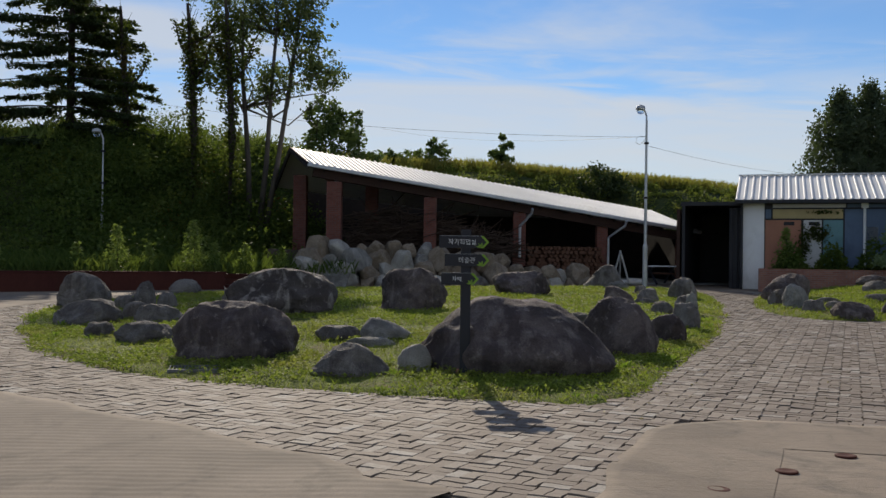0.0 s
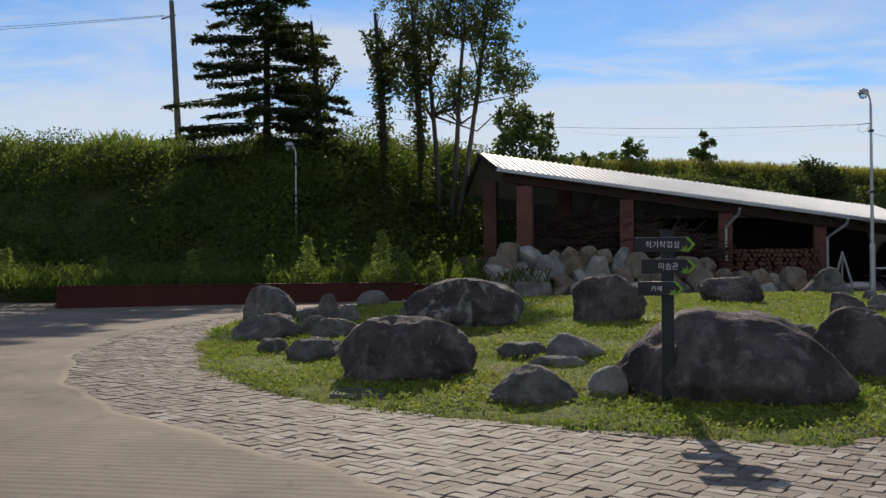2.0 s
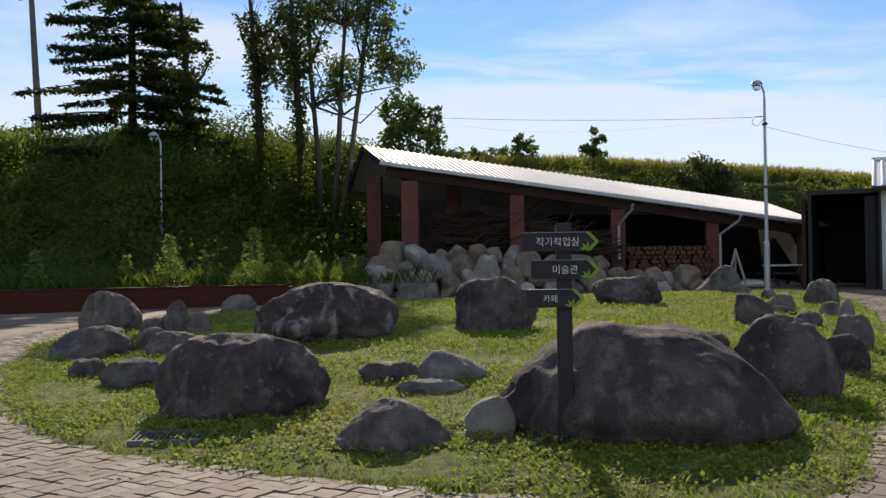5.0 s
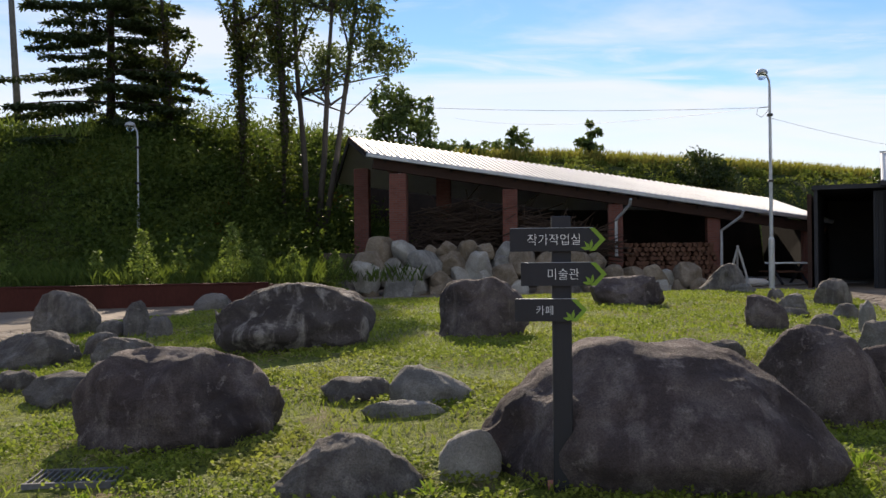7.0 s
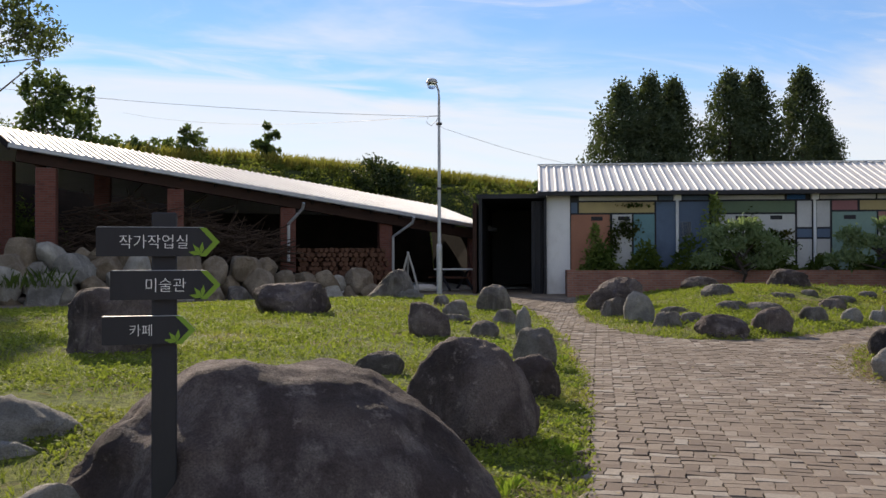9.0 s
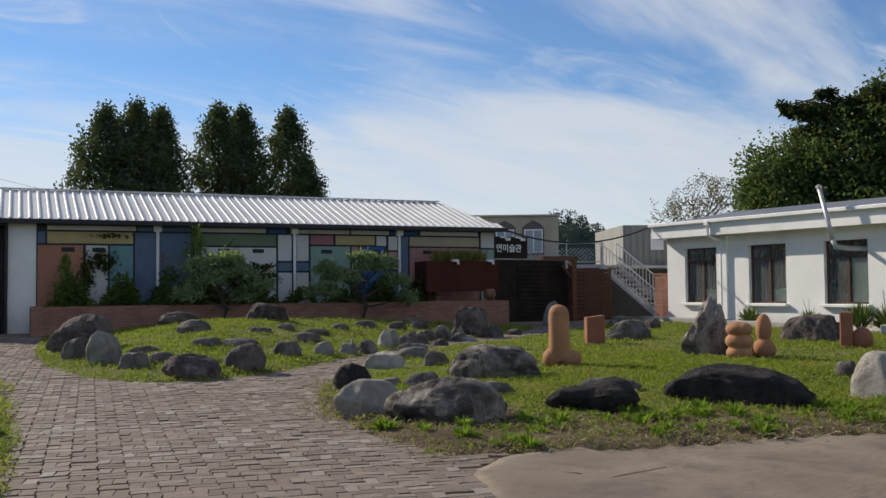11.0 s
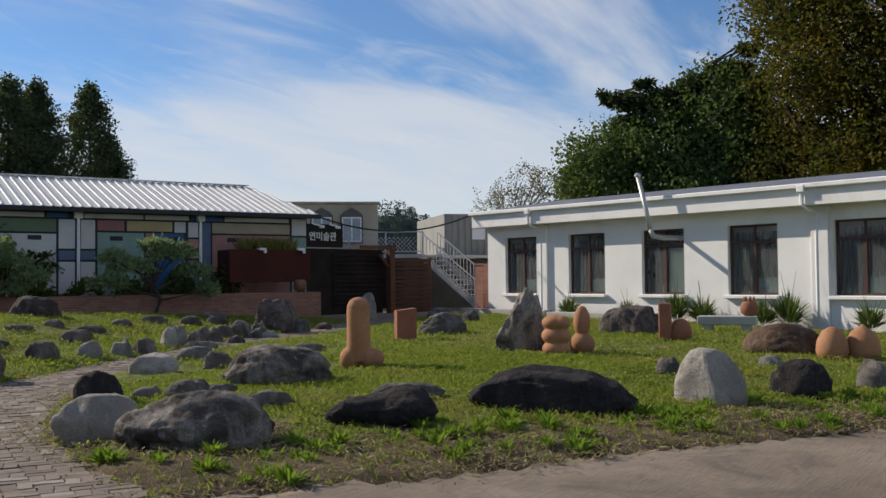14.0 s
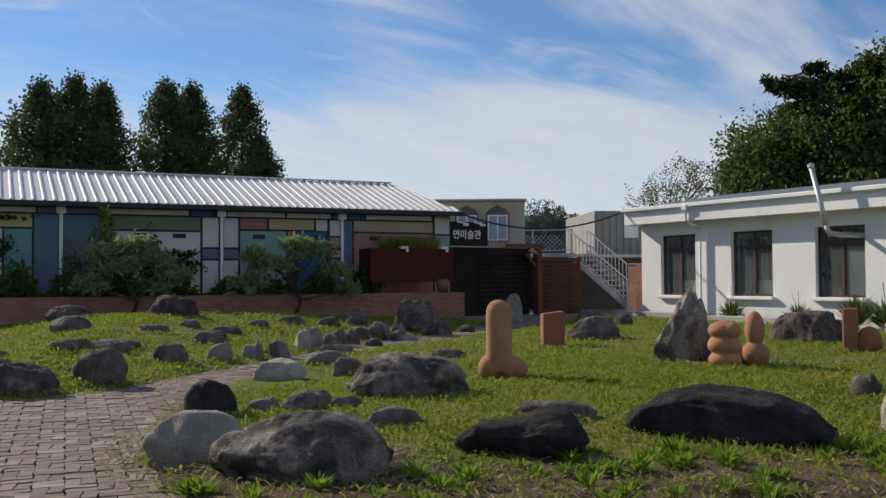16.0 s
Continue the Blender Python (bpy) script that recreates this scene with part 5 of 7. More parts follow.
for dx, dy in ((-0.28, 0.1), (0.32, -0.05), (0.05, 0.4)):
    bm = bmesh.new()
    tube(bm, [(dx, dy, 0.0), (dx * 0.4, dy * 0.4, 0.72), (-dx * 0.05, 0, 1.2)], 0.035, 7)
    part("pole", bm, M_CONCRETE, AF)


M_SHEET = surface("pale_plastic_sheet", (0.46, 0.43, 0.38), (0.58, 0.55, 0.50), 4, 30, 0.7, 0, 0.4, 0.02, 0.2)
bm = bmesh.new()
lump(bm, 1.1, 0.6, 0.2, 777, 0.4, 0.3, 4, 0.2, 0.4)
sheet = link("plastic_sheet", bm, M_SHEET, True)
sheet.matrix_world = pose(7.0, 35.3, 0.63, 0, 0, 15)
tagged(sheet, "crumpled pale plastic sheet heaped on the concrete pad", "sheet")


# ---- lamps, poles and wires ----
M_IRON = surface("weathered_iron", (0.10, 0.10, 0.105), (0.17, 0.17, 0.175), 4, 40, 0.8)

def lamp_post(name, x, y, z, height, label, head=True, k=1.0):
    t = thing(name, label, "street lamp", (x, y, z), 0)
    bm = bmesh.new()
    lathe(bm, [(0.11 * k, 0), (0.11 * k, 0.05), (0.085 * k, 0.08), (0.085 * k, height * 0.24), (0.06 * k, height * 0.25)], 12)
    part("base", bm, M_GALV, t)
    bm = bmesh.new()
    tube(bm, [(0, 0, height * 0.25), (0, 0, height * 0.6), (0, 0, height - 0.4)], 0.055 * k, 10, 0.035 * k)
    tube(bm, [(0, 0, height - 0.45), (-0.01, 0, height - 0.25), (-0.08, -0.02, height - 0.08), (-0.2, -0.05, height)], 0.03, 8)
    part("pole", bm, M_GALV, t)
    if head:
        bm = bmesh.new()
        lathe(bm, [(0.04, 0.09), (0.13, 0.05), (0.17, -0.03), (0.16, -0.05)][::-1], 14, (-0.22, -0.06, height))
        part("hood", bm, M_GALV, t)
        bm = bmesh.new()
        lathe(bm, [(0.02, -0.22), (0.09, -0.2), (0.13, -0.12), (0.13, -0.05)], 14, (-0.22, -0.06, height))
        part("globe", bm, M_GLASS, t, "clear glass lamp globe", True)
    for h in (height * 0.5, height * 0.8):
        bm = bmesh.new()
        box(bm, -0.07, 0.07, -0.07, 0.07, h, h + 0.07, 0.01)
        part("clamp", bm, M_BLACK, t)
    return t


LP = lamp_post("street_lamp", 6.72, 32.0, 0.5, 6.05, "slim galvanised street lamp with a hooded glass globe")
bm = bmesh.new()
tube(bm, [(0, 0, 5.1), (-0.3, 0, 5.08)], 0.012, 6)
tube(bm, [(-0.32, 0, 5.06), (-0.36, 0, 4.9), (-0.22, 0, 4.82), (-0.08, 0, 4.95), (0, 0, 5.1)], 0.008, 5)
part("wire_bracket", bm, M_BLACK, LP)
lamp_post("garden_lamp", -12.05, 34.0, top_z(-12.05, 34.0) - 0.05, 3.75, "thin pale lamp pole among the bank's undergrowth", True, 0.6)
UP = thing("utility_pole", "tall tapered concrete utility pole on the bank", "utility pole", (-24.6, 50.0, 5.6), 0)
UP.matrix_world = pose(-24.6, 50.0, 5.6, 0, -3.0, 0)
bpy.context.view_layer.update()
bm = bmesh.new()
lathe(bm, [(0.20, 0), (0.13, 10.4), (0.11, 10.45)], 12)
part("pole", bm, M_IRON, UP, "", True)
bm = bmesh.new()
tube(bm, [(-0.65, 0, 9.5), (0.2, 0, 9.62)], 0.04, 6)
part("crossarm", bm, M_BLACK, UP)
for x in (-0.38, -0.2):
    bm = bmesh.new()
    lathe(bm, [(0.03, 0), (0.05, 0.03), (0.03, 0.06), (0.05, 0.09), (0.02, 0.12)], 8, (x, 0, 9.53))
    part("insulator", bm, M_WHITE, UP)


def wire(a, b, sag, r=0.012):
    bm = bmesh.new()
    a, b = Vector(a), Vector(b)
    tube(bm, [a.lerp(b, i / 20) - Vector((0, 0, sag * 4 * (i / 20) * (1 - i / 20))) for i in range(21)], r, 4)
    return tagged(link("overhead_wire", bm, M_BLACK), "thin black overhead wire", "wire", "overhead wires")


wire((-25.6, 50.0, 15.25), (-80, 47, 15.6), 0.5)
wire((-25.4, 50.0, 15.2), (-80, 55, 17.0), 0.4)
wire((6.4, 32.0, 5.58), (-16.2, 36.0, 7.9), 0.5, 0.005)
wire((6.4, 32.0, 5.58), (-4, 60, 9.5), 0.4, 0.005)
wire((6.72, 32.0, 5.3), (24, 55, 6.5), 0.4, 0.005)

# ---- rusted retaining edge with steps ----
RW = thing("steel_retaining_wall", "long low rusted steel retaining wall with steps at its end", "retaining wall", (-15.0, 24.2, 0.38), 26.5)
bm = bmesh.new()
box(bm, 0, 9.6, 0, 0.06, -0.1, 0.56, 0.006)
part("face", bm, M_RUST, RW)
bm = bmesh.new()
box(bm, -0.02, 9.62, -0.02, 0.30, 0.561, 0.60, 0.006)
part("coping", bm, M_RUST, RW)
bm = bmesh.new()
box(bm, -0.06, -0.001, 0.0, 4.0, -0.1, 0.56)
part("return", bm, M_RUST, RW)
bm = bmesh.new()
box(bm, 0.0, 9.6, 0.3, 4.5, -0.1, 0.5)
part("fill", bm, M_SOIL, RW)
for i in range(4):
    bm = bmesh.new()
    box(bm, 9.63, 10.9 - i * 0.1, i * 0.32, 1.9, -0.1 + i * 0.155, 0.05 + i * 0.155, 0.006)
    part("step", bm, M_RUST, RW, "rusted steel step")

# ---- the signpost ----
SP = thing("direction_signpost", "black timber signpost with three arrow boards in white lettering", "signpost", (0.25, 10.42, 0.17), 0)
M_POST = surface("black_stained_wood", (0.012, 0.012, 0.015), (0.022, 0.022, 0.027), 2, 20, 0.65, 0, 0.3, 0.006, 0.3, None, (1, 1, 0.2))
M_LEAF_PAINT = flat_paint("leaf_green_paint", (0.22, 0.36, 0.05))
bm = bmesh.new()
box(bm, -0.055, 0.055, -0.05, 0.05, -0.1, 1.63, 0.006)
part("post", bm, M_POST, SP)
bm = bmesh.new()
tube(bm, [(-0.09, -0.02, 0.10), (-0.06, -0.02, 0.10)], 0.03, 8)
part("post_bolt", bm, M_BRICK, SP)


def arrow_board(x0, x1, z0, z1, y, text, size, tx, bold):
    zm, tip = (z0 + z1) / 2, 0.06
    prof = [(x0, z0), (x1 - tip, z0), (x1, zm), (x1 - tip, z1), (x0, z1)]
    bm = bmesh.new()
    a = [bm.verts.new((x, y, z)) for x, z in prof]
    b = [bm.verts.new((x, y + 0.03, z)) for x, z in prof]
    bm.faces.new(a)
    bm.faces.new(b[::-1])
    for i in range(5):
        j = (i + 1) % 5
        bm.faces.new((a[j], a[i], b[i], b[j]))
    bd = part("arrow_board", bm, M_POST, SP)
    bm = bmesh.new()
    w = 0.03
    for (p, q) in (((x1 - tip, z1), (x1, zm)), ((x1, zm), (x1 - tip, z0))):
        vs = [bm.verts.new((x, y - 0.004, z)) for x, z in (p, q, (q[0] - w, q[1]), (p[0] - w, p[1]))]
        bm.faces.new(vs)
    for ang in (168, 128, 84):
        c, s = math.cos(radians(ang)), math.sin(radians(ang))
        bx, bz, ln = x1 - tip - 0.022, z0 + 0.008, 0.058
        vs = [bm.verts.new((bx + c * ln * f - s * g, y - 0.004, bz + s * ln * f + c * g)) for f, g in ((0, 0), (0.5, 0.010), (1, 0), (0.5, -0.010))]
        bm.faces.new(vs)
    part("painted_arrow", bm, M_LEAF_PAINT, bd, "leaf-green painted arrow edge and sprig")
    lt = lettering(text, size, (tx, y - 0.003, zm - size * 0.36), 0, M_PALEPAINT, bd, 0.95, 0.001, bold)
    bm = bmesh.new()
    box(bm, x0 + 0.004, x1 - tip - 0.01, y + 0.002, y + 0.028, z1 + 0.0005, z1 + 0.003)
    part("top_edge", bm, M_GREYSTEEL, bd)


arrow_board(-0.29, 0.245, 1.43, 1.56, -0.082, "작가작업실", 0.070, -0.195, -0.0008)
arrow_board(-0.23, 0.25, 1.235, 1.365, -0.082, "미술관", 0.070, -0.085, -0.0008)
arrow_board(-0.265, 0.14, 1.035, 1.16, -0.082, "카페", 0.060, -0.15, -0.0006)


# ---- terracotta sculptures ----
def clay(name, a, b):
    m = Mat(name, 0.8)
    v = m.pos()
    c = m.mix(m.rng(m.noise(2.5, 6, 0.6, v), 0.35, 0.65), a, b)
    c = m.mix(m.rng(m.noise(30, 4, 0.6, v), 0.35, 0.75, 0, 0.35), c, tuple(x * 0.5 for x in a))
    c = m.mix(m.rng(m.noise(1.4, 5, 0.6, v, 0.5), 0.58, 0.75, 0, 0.5), c, (0.16, 0.09, 0.06))
    m.color(c)
    m.bump(m.noise(24, 6, 0.7, v), 0.35, 0.01)
    return m.m


M_CLAY = clay("terracotta", (0.34, 0.165, 0.085), (0.42, 0.22, 0.12))
M_CLAY2 = clay("dark_terracotta", (0.26, 0.105, 0.065), (0.34, 0.145, 0.09))


def ball(bm, x, y, z, rx, ry, rz):
    g = bmesh.ops.create_uvsphere(bm, u_segments=20, v_segments=12, radius=1)["verts"]
    for v in g:
        v.co = Vector((x + v.co.x * rx, y + v.co.y * ry, z + v.co.z * rz))


def sculpture(bm, x, y, turn, label, mat=None, smooth=True, fuse=False):
    """One clay body; fuse melts its swellings into a single skin."""
    ob = link("terracotta_sculpture", bm, mat or M_CLAY, smooth)
    if fuse:
        md = ob.modifiers.new("fuse", "REMESH")
        md.mode, md.voxel_size, md.use_smooth_shade = "VOXEL", 0.016, True
        bpy.context.view_layer.update()
        me = bpy.data.meshes.new_from_object(ob.evaluated_get(bpy.context.evaluated_depsgraph_get()))
        ob.modifiers.clear()
        ob.data = me
        for p in me.polygons:
            p.use_smooth = True
    ob.matrix_world = pose(x, y, top_z(x, y) - 0.02, 0, 0, turn)
    return tagged(ob, label, "sculpture", "terracotta sculptures on the lawn")


bm = bmesh.new()
lathe(bm, [(0.15, 0.1), (0.165, 0.3), (0.16, 0.6), (0.163, 0.78), (0.155, 0.87), (0.12, 0.94), (0.06, 0.975), (0.01, 0.985)], 24, (-0.03, 0, 0))
ball(bm, -0.13, 0.02, 0.14, 0.165, 0.17, 0.17)
ball(bm, 0.15, -0.02, 0.13, 0.17, 0.17, 0.155)
sculpture(bm, 12.97, 16.41, -48, "round-topped terracotta column on two swelling feet", None, True, True)
bm = bmesh.new()
box(bm, -0.19, 0.19, -0.13, 0.13, 0.0, 0.64, 0.012)
bmesh.ops.bisect_plane(bm, geom=bm.verts[:] + bm.edges[:] + bm.faces[:], plane_co=(0, 0, 0.62), plane_no=(-0.12, 0, 1), clear_outer=True)
bmesh.ops.holes_fill(bm, edges=bm.edges)
sculpture(bm, 17.30, 19.13, -38, "upright terracotta block with a slanting top", M_CLAY2, False)
bm = bmesh.new()
for z, r, h in ((0.11, 0.21, 0.13), (0.31, 0.22, 0.15), (0.51, 0.21, 0.13)):
    ball(bm, 0.0, 0, z, r, r, h)
    ball(bm, 0.09, -0.05, z, r * 0.7, r * 0.8, h * 0.9)
sculpture(bm, 16.10, 15.15, -61, "stack of three squashed terracotta balls", None, True, True)
bm = bmesh.new()
ball(bm, 0, 0, 0.16, 0.2, 0.2, 0.19)
ball(bm, 0, 0, 0.51, 0.135, 0.135, 0.26)
sculpture(bm, 16.55, 14.93, -62, "terracotta egg standing on a darker ball", None, True, True)
bm = bmesh.new()
box(bm, -0.14, 0.10, -0.1, 0.1, 0.0, 0.72, 0.02)
sculpture(bm, 20.02, 15.04, -67, "upright brown terracotta slab", M_CLAY2, False)
bm = bmesh.new()
lathe(bm, [(0.17, 0.0), (0.20, 0.14), (0.17, 0.30), (0.10, 0.40), (0.01, 0.43)], 20)
sculpture(bm, 20.14, 14.80, -67, "low rounded terracotta lump beside a slab", M_CLAY2)
for x, y, s in ((18.15, 11.56, 1.0), (18.42, 11.19, 1.08)):
    bm = bmesh.new()
    lathe(bm, [(0.20 * s, 0), (0.24 * s, 0.12), (0.22 * s, 0.28), (0.15 * s, 0.42), (0.06 * s, 0.48), (0.01, 0.49 * s)], 22)
    sculpture(bm, x, y, 0, "blunt terracotta cone with a swelling foot")

CBN = thing("stone_bench", "pale concrete slab bench in front of the white wall", "bench", (23.6, 15.2, top_z(23.6, 15.2)), -74)
bm = bmesh.new()
box(bm, -0.62, 0.62, -0.22, 0.2, 0.15, 0.34, 0.015)
part("seat", bm, M_CONCRETE, CBN)
for x in (-0.5, 0.3):
    bm = bmesh.new()
    box(bm, x, x + 0.2, -0.17, 0.17, -0.05, 0.199, 0.015)
    part("foot", bm, M_CONCRETE, CBN)
bm = bmesh.new()
lathe(bm, [(0.09, 0), (0.17, 0.06), (0.19, 0.16), (0.16, 0.27), (0.11, 0.32)], 20)
fingers = []
for k in range(7):
    a = k * 2 * math.pi / 7
    fingers.append([(0.1 * math.cos(a), 0.1 * math.sin(a), 0.30), (0.11 * math.cos(a), 0.11 * math.sin(a), 0.42)])
POT = link("fingered_pot", bm, M_CLAY2, True)
POT.matrix_world = pose(23.72, 14.75, top_z(23.6, 15.2) + 0.34)
tagged(POT, "round terracotta pot with a crown of fingers on the bench", "pot")
for line in fingers:
    bm = bmesh.new()
    tube(bm, line, 0.022, 6, 0.012)
    part("finger", bm, M_CLAY2, POT, "", True)

# round covers let into the concrete, and a drain grate in the lawn
for x, y in ((1.7, 5.9), (2.3, 6.4), (2.9, 6.9), (2.2, 8.0)):
    bm = bmesh.new()
    lathe(bm, [(0.075, 0.0), (0.075, 0.012), (0.06, 0.016), (0.01, 0.008)], 16)
    ob = link("floor_socket", bm, M_RUST)
    ob.matrix_world = pose(x, y, float(plain(0, y)))
    tagged(ob, "small rusty socket cover let into the concrete", "cover", "socket covers in the slab")
DG = thing("drain_grate", "flat steel drain grate at the edge of the lawn", "drain", (-2.72, 10.6, top_z(-2.72, 10.6) + 0.004), 12)
bm = bmesh.new()
for y in (-0.2, 0.18):
    box(bm, -0.27, 0.27, y, y + 0.03, -0.03, 0.02)
part("frame", bm, M_IRON, DG)
for i in range(14):
    bm = bmesh.new()
    box(bm, -0.265 + i * 0.0395, -0.255 + i * 0.0395, -0.169, 0.179, -0.03, 0.016)
    part("bar", bm, M_IRON, DG)


# ---- foliage ----
def fast_mesh(name, verts, faces, mat, smooth=False):
    """A mesh from arrays; all faces have the same number of corners."""
    verts, faces = np.asarray(verts, np.float32), np.asarray(faces, np.int32)
    k = faces.shape[1]
    me = bpy.data.meshes.new(name)
    me.vertices.add(len(verts))
    me.vertices.foreach_set("co", verts.ravel())
    me.loops.add(faces.size)
    me.loops.foreach_set("vertex_index", faces.ravel())
    me.polygons.add(len(faces))
    me.polygons.foreach_set("loop_start", np.arange(0, faces.size, k, dtype=np.int32))
    me.polygons.foreach_set("loop_total", np.full(len(faces), k, np.int32))
    me.polygons.foreach_set("use_smooth", np.full(len(faces), smooth, bool))
    me.update(calc_edges=True)
    me.materials.append(mat)
    return me


def unit(v):
    return v / np.maximum(np.linalg.norm(v, axis=1, keepdims=True), 1e-9)


def leaf_cards(rg, pos, size, long=1.8, droop=0.3, flat=0.5):
    """Pointed leaves at the given places: four corners each, bent along the middle rib."""
    n = len(pos)
    d = rg.normal(size=(n, 3))
    d[:, 2] = d[:, 2] * (1 - flat) - droop
    d = unit(d)
    s = unit(np.cross(d, rg.normal(size=(n, 3)) * (1, 1, 1 - flat) + (0, 0, flat * 2)))
    L, W = (size * long)[:, None], (size * 0.5)[:, None]
    up = np.cross(s, d)
    v = np.stack([pos, pos + d * L * 0.5 + s * W - up * W * 0.25, pos + d * L, pos + d * L * 0.5 - s * W - up * W * 0.25], 1).reshape(-1, 3)
    return v, np.arange(4 * n).reshape(n, 4)


def blades(rg, pos, height, width, lean=0.5):
    """Grass blades: a narrow bent triangle pair each."""
    n = len(pos)
    a = rg.uniform(0, 2 * np.pi, n)
    s = np.stack([np.cos(a), np.sin(a), np.zeros(n)], 1) * (width / 2)[:, None]
    b = rg.uniform(0, 2 * np.pi, n)
    bend = np.stack([np.cos(b), np.sin(b), np.zeros(n)], 1) * (height * lean * rg.uniform(0.2, 1, n))[:, None]
    up = np.zeros((n, 3))
    up[:, 2] = height
    v = np.stack([pos - s, pos + s, pos + s * 0.6 + up * 0.6 + bend * 0.4, pos + up * 0.95 + bend], 1).reshape(-1, 3)
    return v, np.arange(4 * n).reshape(n, 4)


def leaf_mat(name, a, b, c=None, amount=0.4, rough=0.6):
    m = Mat(name, rough)
    m.b.inputs["Specular IOR Level"].default_value = 0.12
    col = m.mix(m.island(), a, b)
    if c:
        col = m.mix(m.rng(m.noise(0.9, 3, 0.5), 0.52, 0.68), col, c)
    m.color(col)
    m.translucent(m.mix(0.5, col, (0.16, 0.22, 0.02)), amount)
    return m.m


L_DARK = leaf_mat("conifer_needles", (0.022, 0.036, 0.018), (0.045, 0.066, 0.030), None, 0.2)
L_CYPRESS = leaf_mat("cypress_sprays", (0.038, 0.056, 0.034), (0.072, 0.098, 0.056), None, 0.25)
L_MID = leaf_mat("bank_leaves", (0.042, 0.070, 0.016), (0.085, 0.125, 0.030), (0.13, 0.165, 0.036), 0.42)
L_AIRY = leaf_mat("airy_leaves", (0.06, 0.08, 0.04), (0.11, 0.135, 0.07), None, 0.45)
L_VINE = leaf_mat("vine_leaves", (0.028, 0.040, 0.013), (0.06, 0.072, 0.022), (0.11, 0.075, 0.025), 0.4)
L_FRESH = leaf_mat("sapling_leaves", (0.15, 0.21, 0.05), (0.22, 0.28, 0.08), None, 0.5)
L_BROAD = leaf_mat("broad_leaves", (0.042, 0.075, 0.028), (0.125, 0.175, 0.06), None, 0.34, 0.55)
L_GINKGO = leaf_mat("ginkgo_leaves", (0.042, 0.040, 0.010), (0.095, 0.080, 0.016), (0.21, 0.135, 0.018), 0.34)
L_PINE = leaf_mat("pine_needles", (0.17, 0.24, 0.12), (0.26, 0.34, 0.18), None, 0.45)
L_RUSTY = leaf_mat("autumn_leaves", (0.22, 0.07, 0.015), (0.32, 0.14, 0.03), None, 0.4)
L_TWIGGY = leaf_mat("sparse_pale_leaves", (0.16, 0.13, 0.10), (0.24, 0.20, 0.15), None, 0.3)
M_BARK = surface("rough_bark", (0.045, 0.036, 0.03), (0.085, 0.07, 0.058), 3, 22, 0.95, 0, 0.6, 0.03, 0.4, None, (1, 1, 0.3))
M_PALEBARK = surface("pale_bark", (0.075, 0.064, 0.055), (0.13, 0.112, 0.095), 2, 20, 0.9, 0, 0.4, 0.02, 0.4, None, (1, 1, 0.3))


def mesh_part(name, vf, mat, parent, label=""):
    ob = new(name, fast_mesh(name, vf[0], vf[1], mat))
    ob.parent = parent
    if label:
        tagged(ob, label)
    return ob


def blob_points(rg, blobs, n, shell=0.55):
    """Points in lumpy clumps over a set of ball-shaped crowns (x, y, z, radius, squash)."""
    w = np.array([b[3] ** 2 for b in blobs])
    out = []
    for b, k in zip(blobs, (n * w / w.sum()).astype(int)):
        nc = max(6, k // 26)
        d = unit(rg.normal(size=(nc, 3)))
        r = b[3] * rg.uniform(shell, 1.03, nc) ** 0.8
        cc = d * r[:, None] * (1, 1, b[4])
        p = np.repeat(cc, 26, 0) + rg.normal(size=(nc * 26, 3)) * b[3] * 0.10
        out.append(p + np.array(b[:3]))
    return np.concatenate(out)


def limbs(bm, base, tips, r, rg, wob=0.12):
    base = Vector(base)
    for t in tips:
        t = Vector(t)
        mid = base.lerp(t, 0.5) + Vector(rg.normal(size=3) * wob * (t - base).length)
        tube(bm, [base, mid, t], r, 6, r * 0.25)


def leafy_tree(name, x, y, label, trunk_h, r, blobs, n, size, mat, seed, bark=None, z=None, long=1.7, shell=0.55, droop=0.3, stems=((0, 0),)):
    """A tree at its foot: tapered trunk, limbs to every part of the crown, and a crown of many leaves."""
    rg = np.random.default_rng(seed)
    t = thing(name, label, "tree", (x, y, (top_z(x, y) if z is None else z) - 0.1))
    bm = bmesh.new()
    for sx, sy in stems:
        tube(bm, [(sx * 0.2, sy * 0.2, 0), (sx * 0.5 + 0.05, sy * 0.5, trunk_h * 0.35), (sx * 0.8 - 0.04, sy * 0.8, trunk_h * 0.7), (sx, sy, trunk_h)], r, 10, r * 0.4)
    for b in blobs:
        s = stems[int(rg.integers(len(stems)))]
        root = (s[0] * 0.8, s[1] * 0.8, min(trunk_h * 0.9, max(0.3, b[2] - b[3] * 1.2)))
        tips = [Vector(b[:3]) + Vector(unit(rg.normal(size=(1, 3)))[0] * b[3] * 0.8) for _ in range(3)] + [b[:3]]
        limbs(bm, root, tips, r * 0.4, rg)
    part("trunk", bm, bark or M_BARK, t, "", True)
    p = blob_points(rg, blobs, n, shell)
    mesh_part("crown", leaf_cards(rg, p, size * rg.uniform(0.6, 1.3, len(p)), long, droop, 0.3), mat, t)
    return t


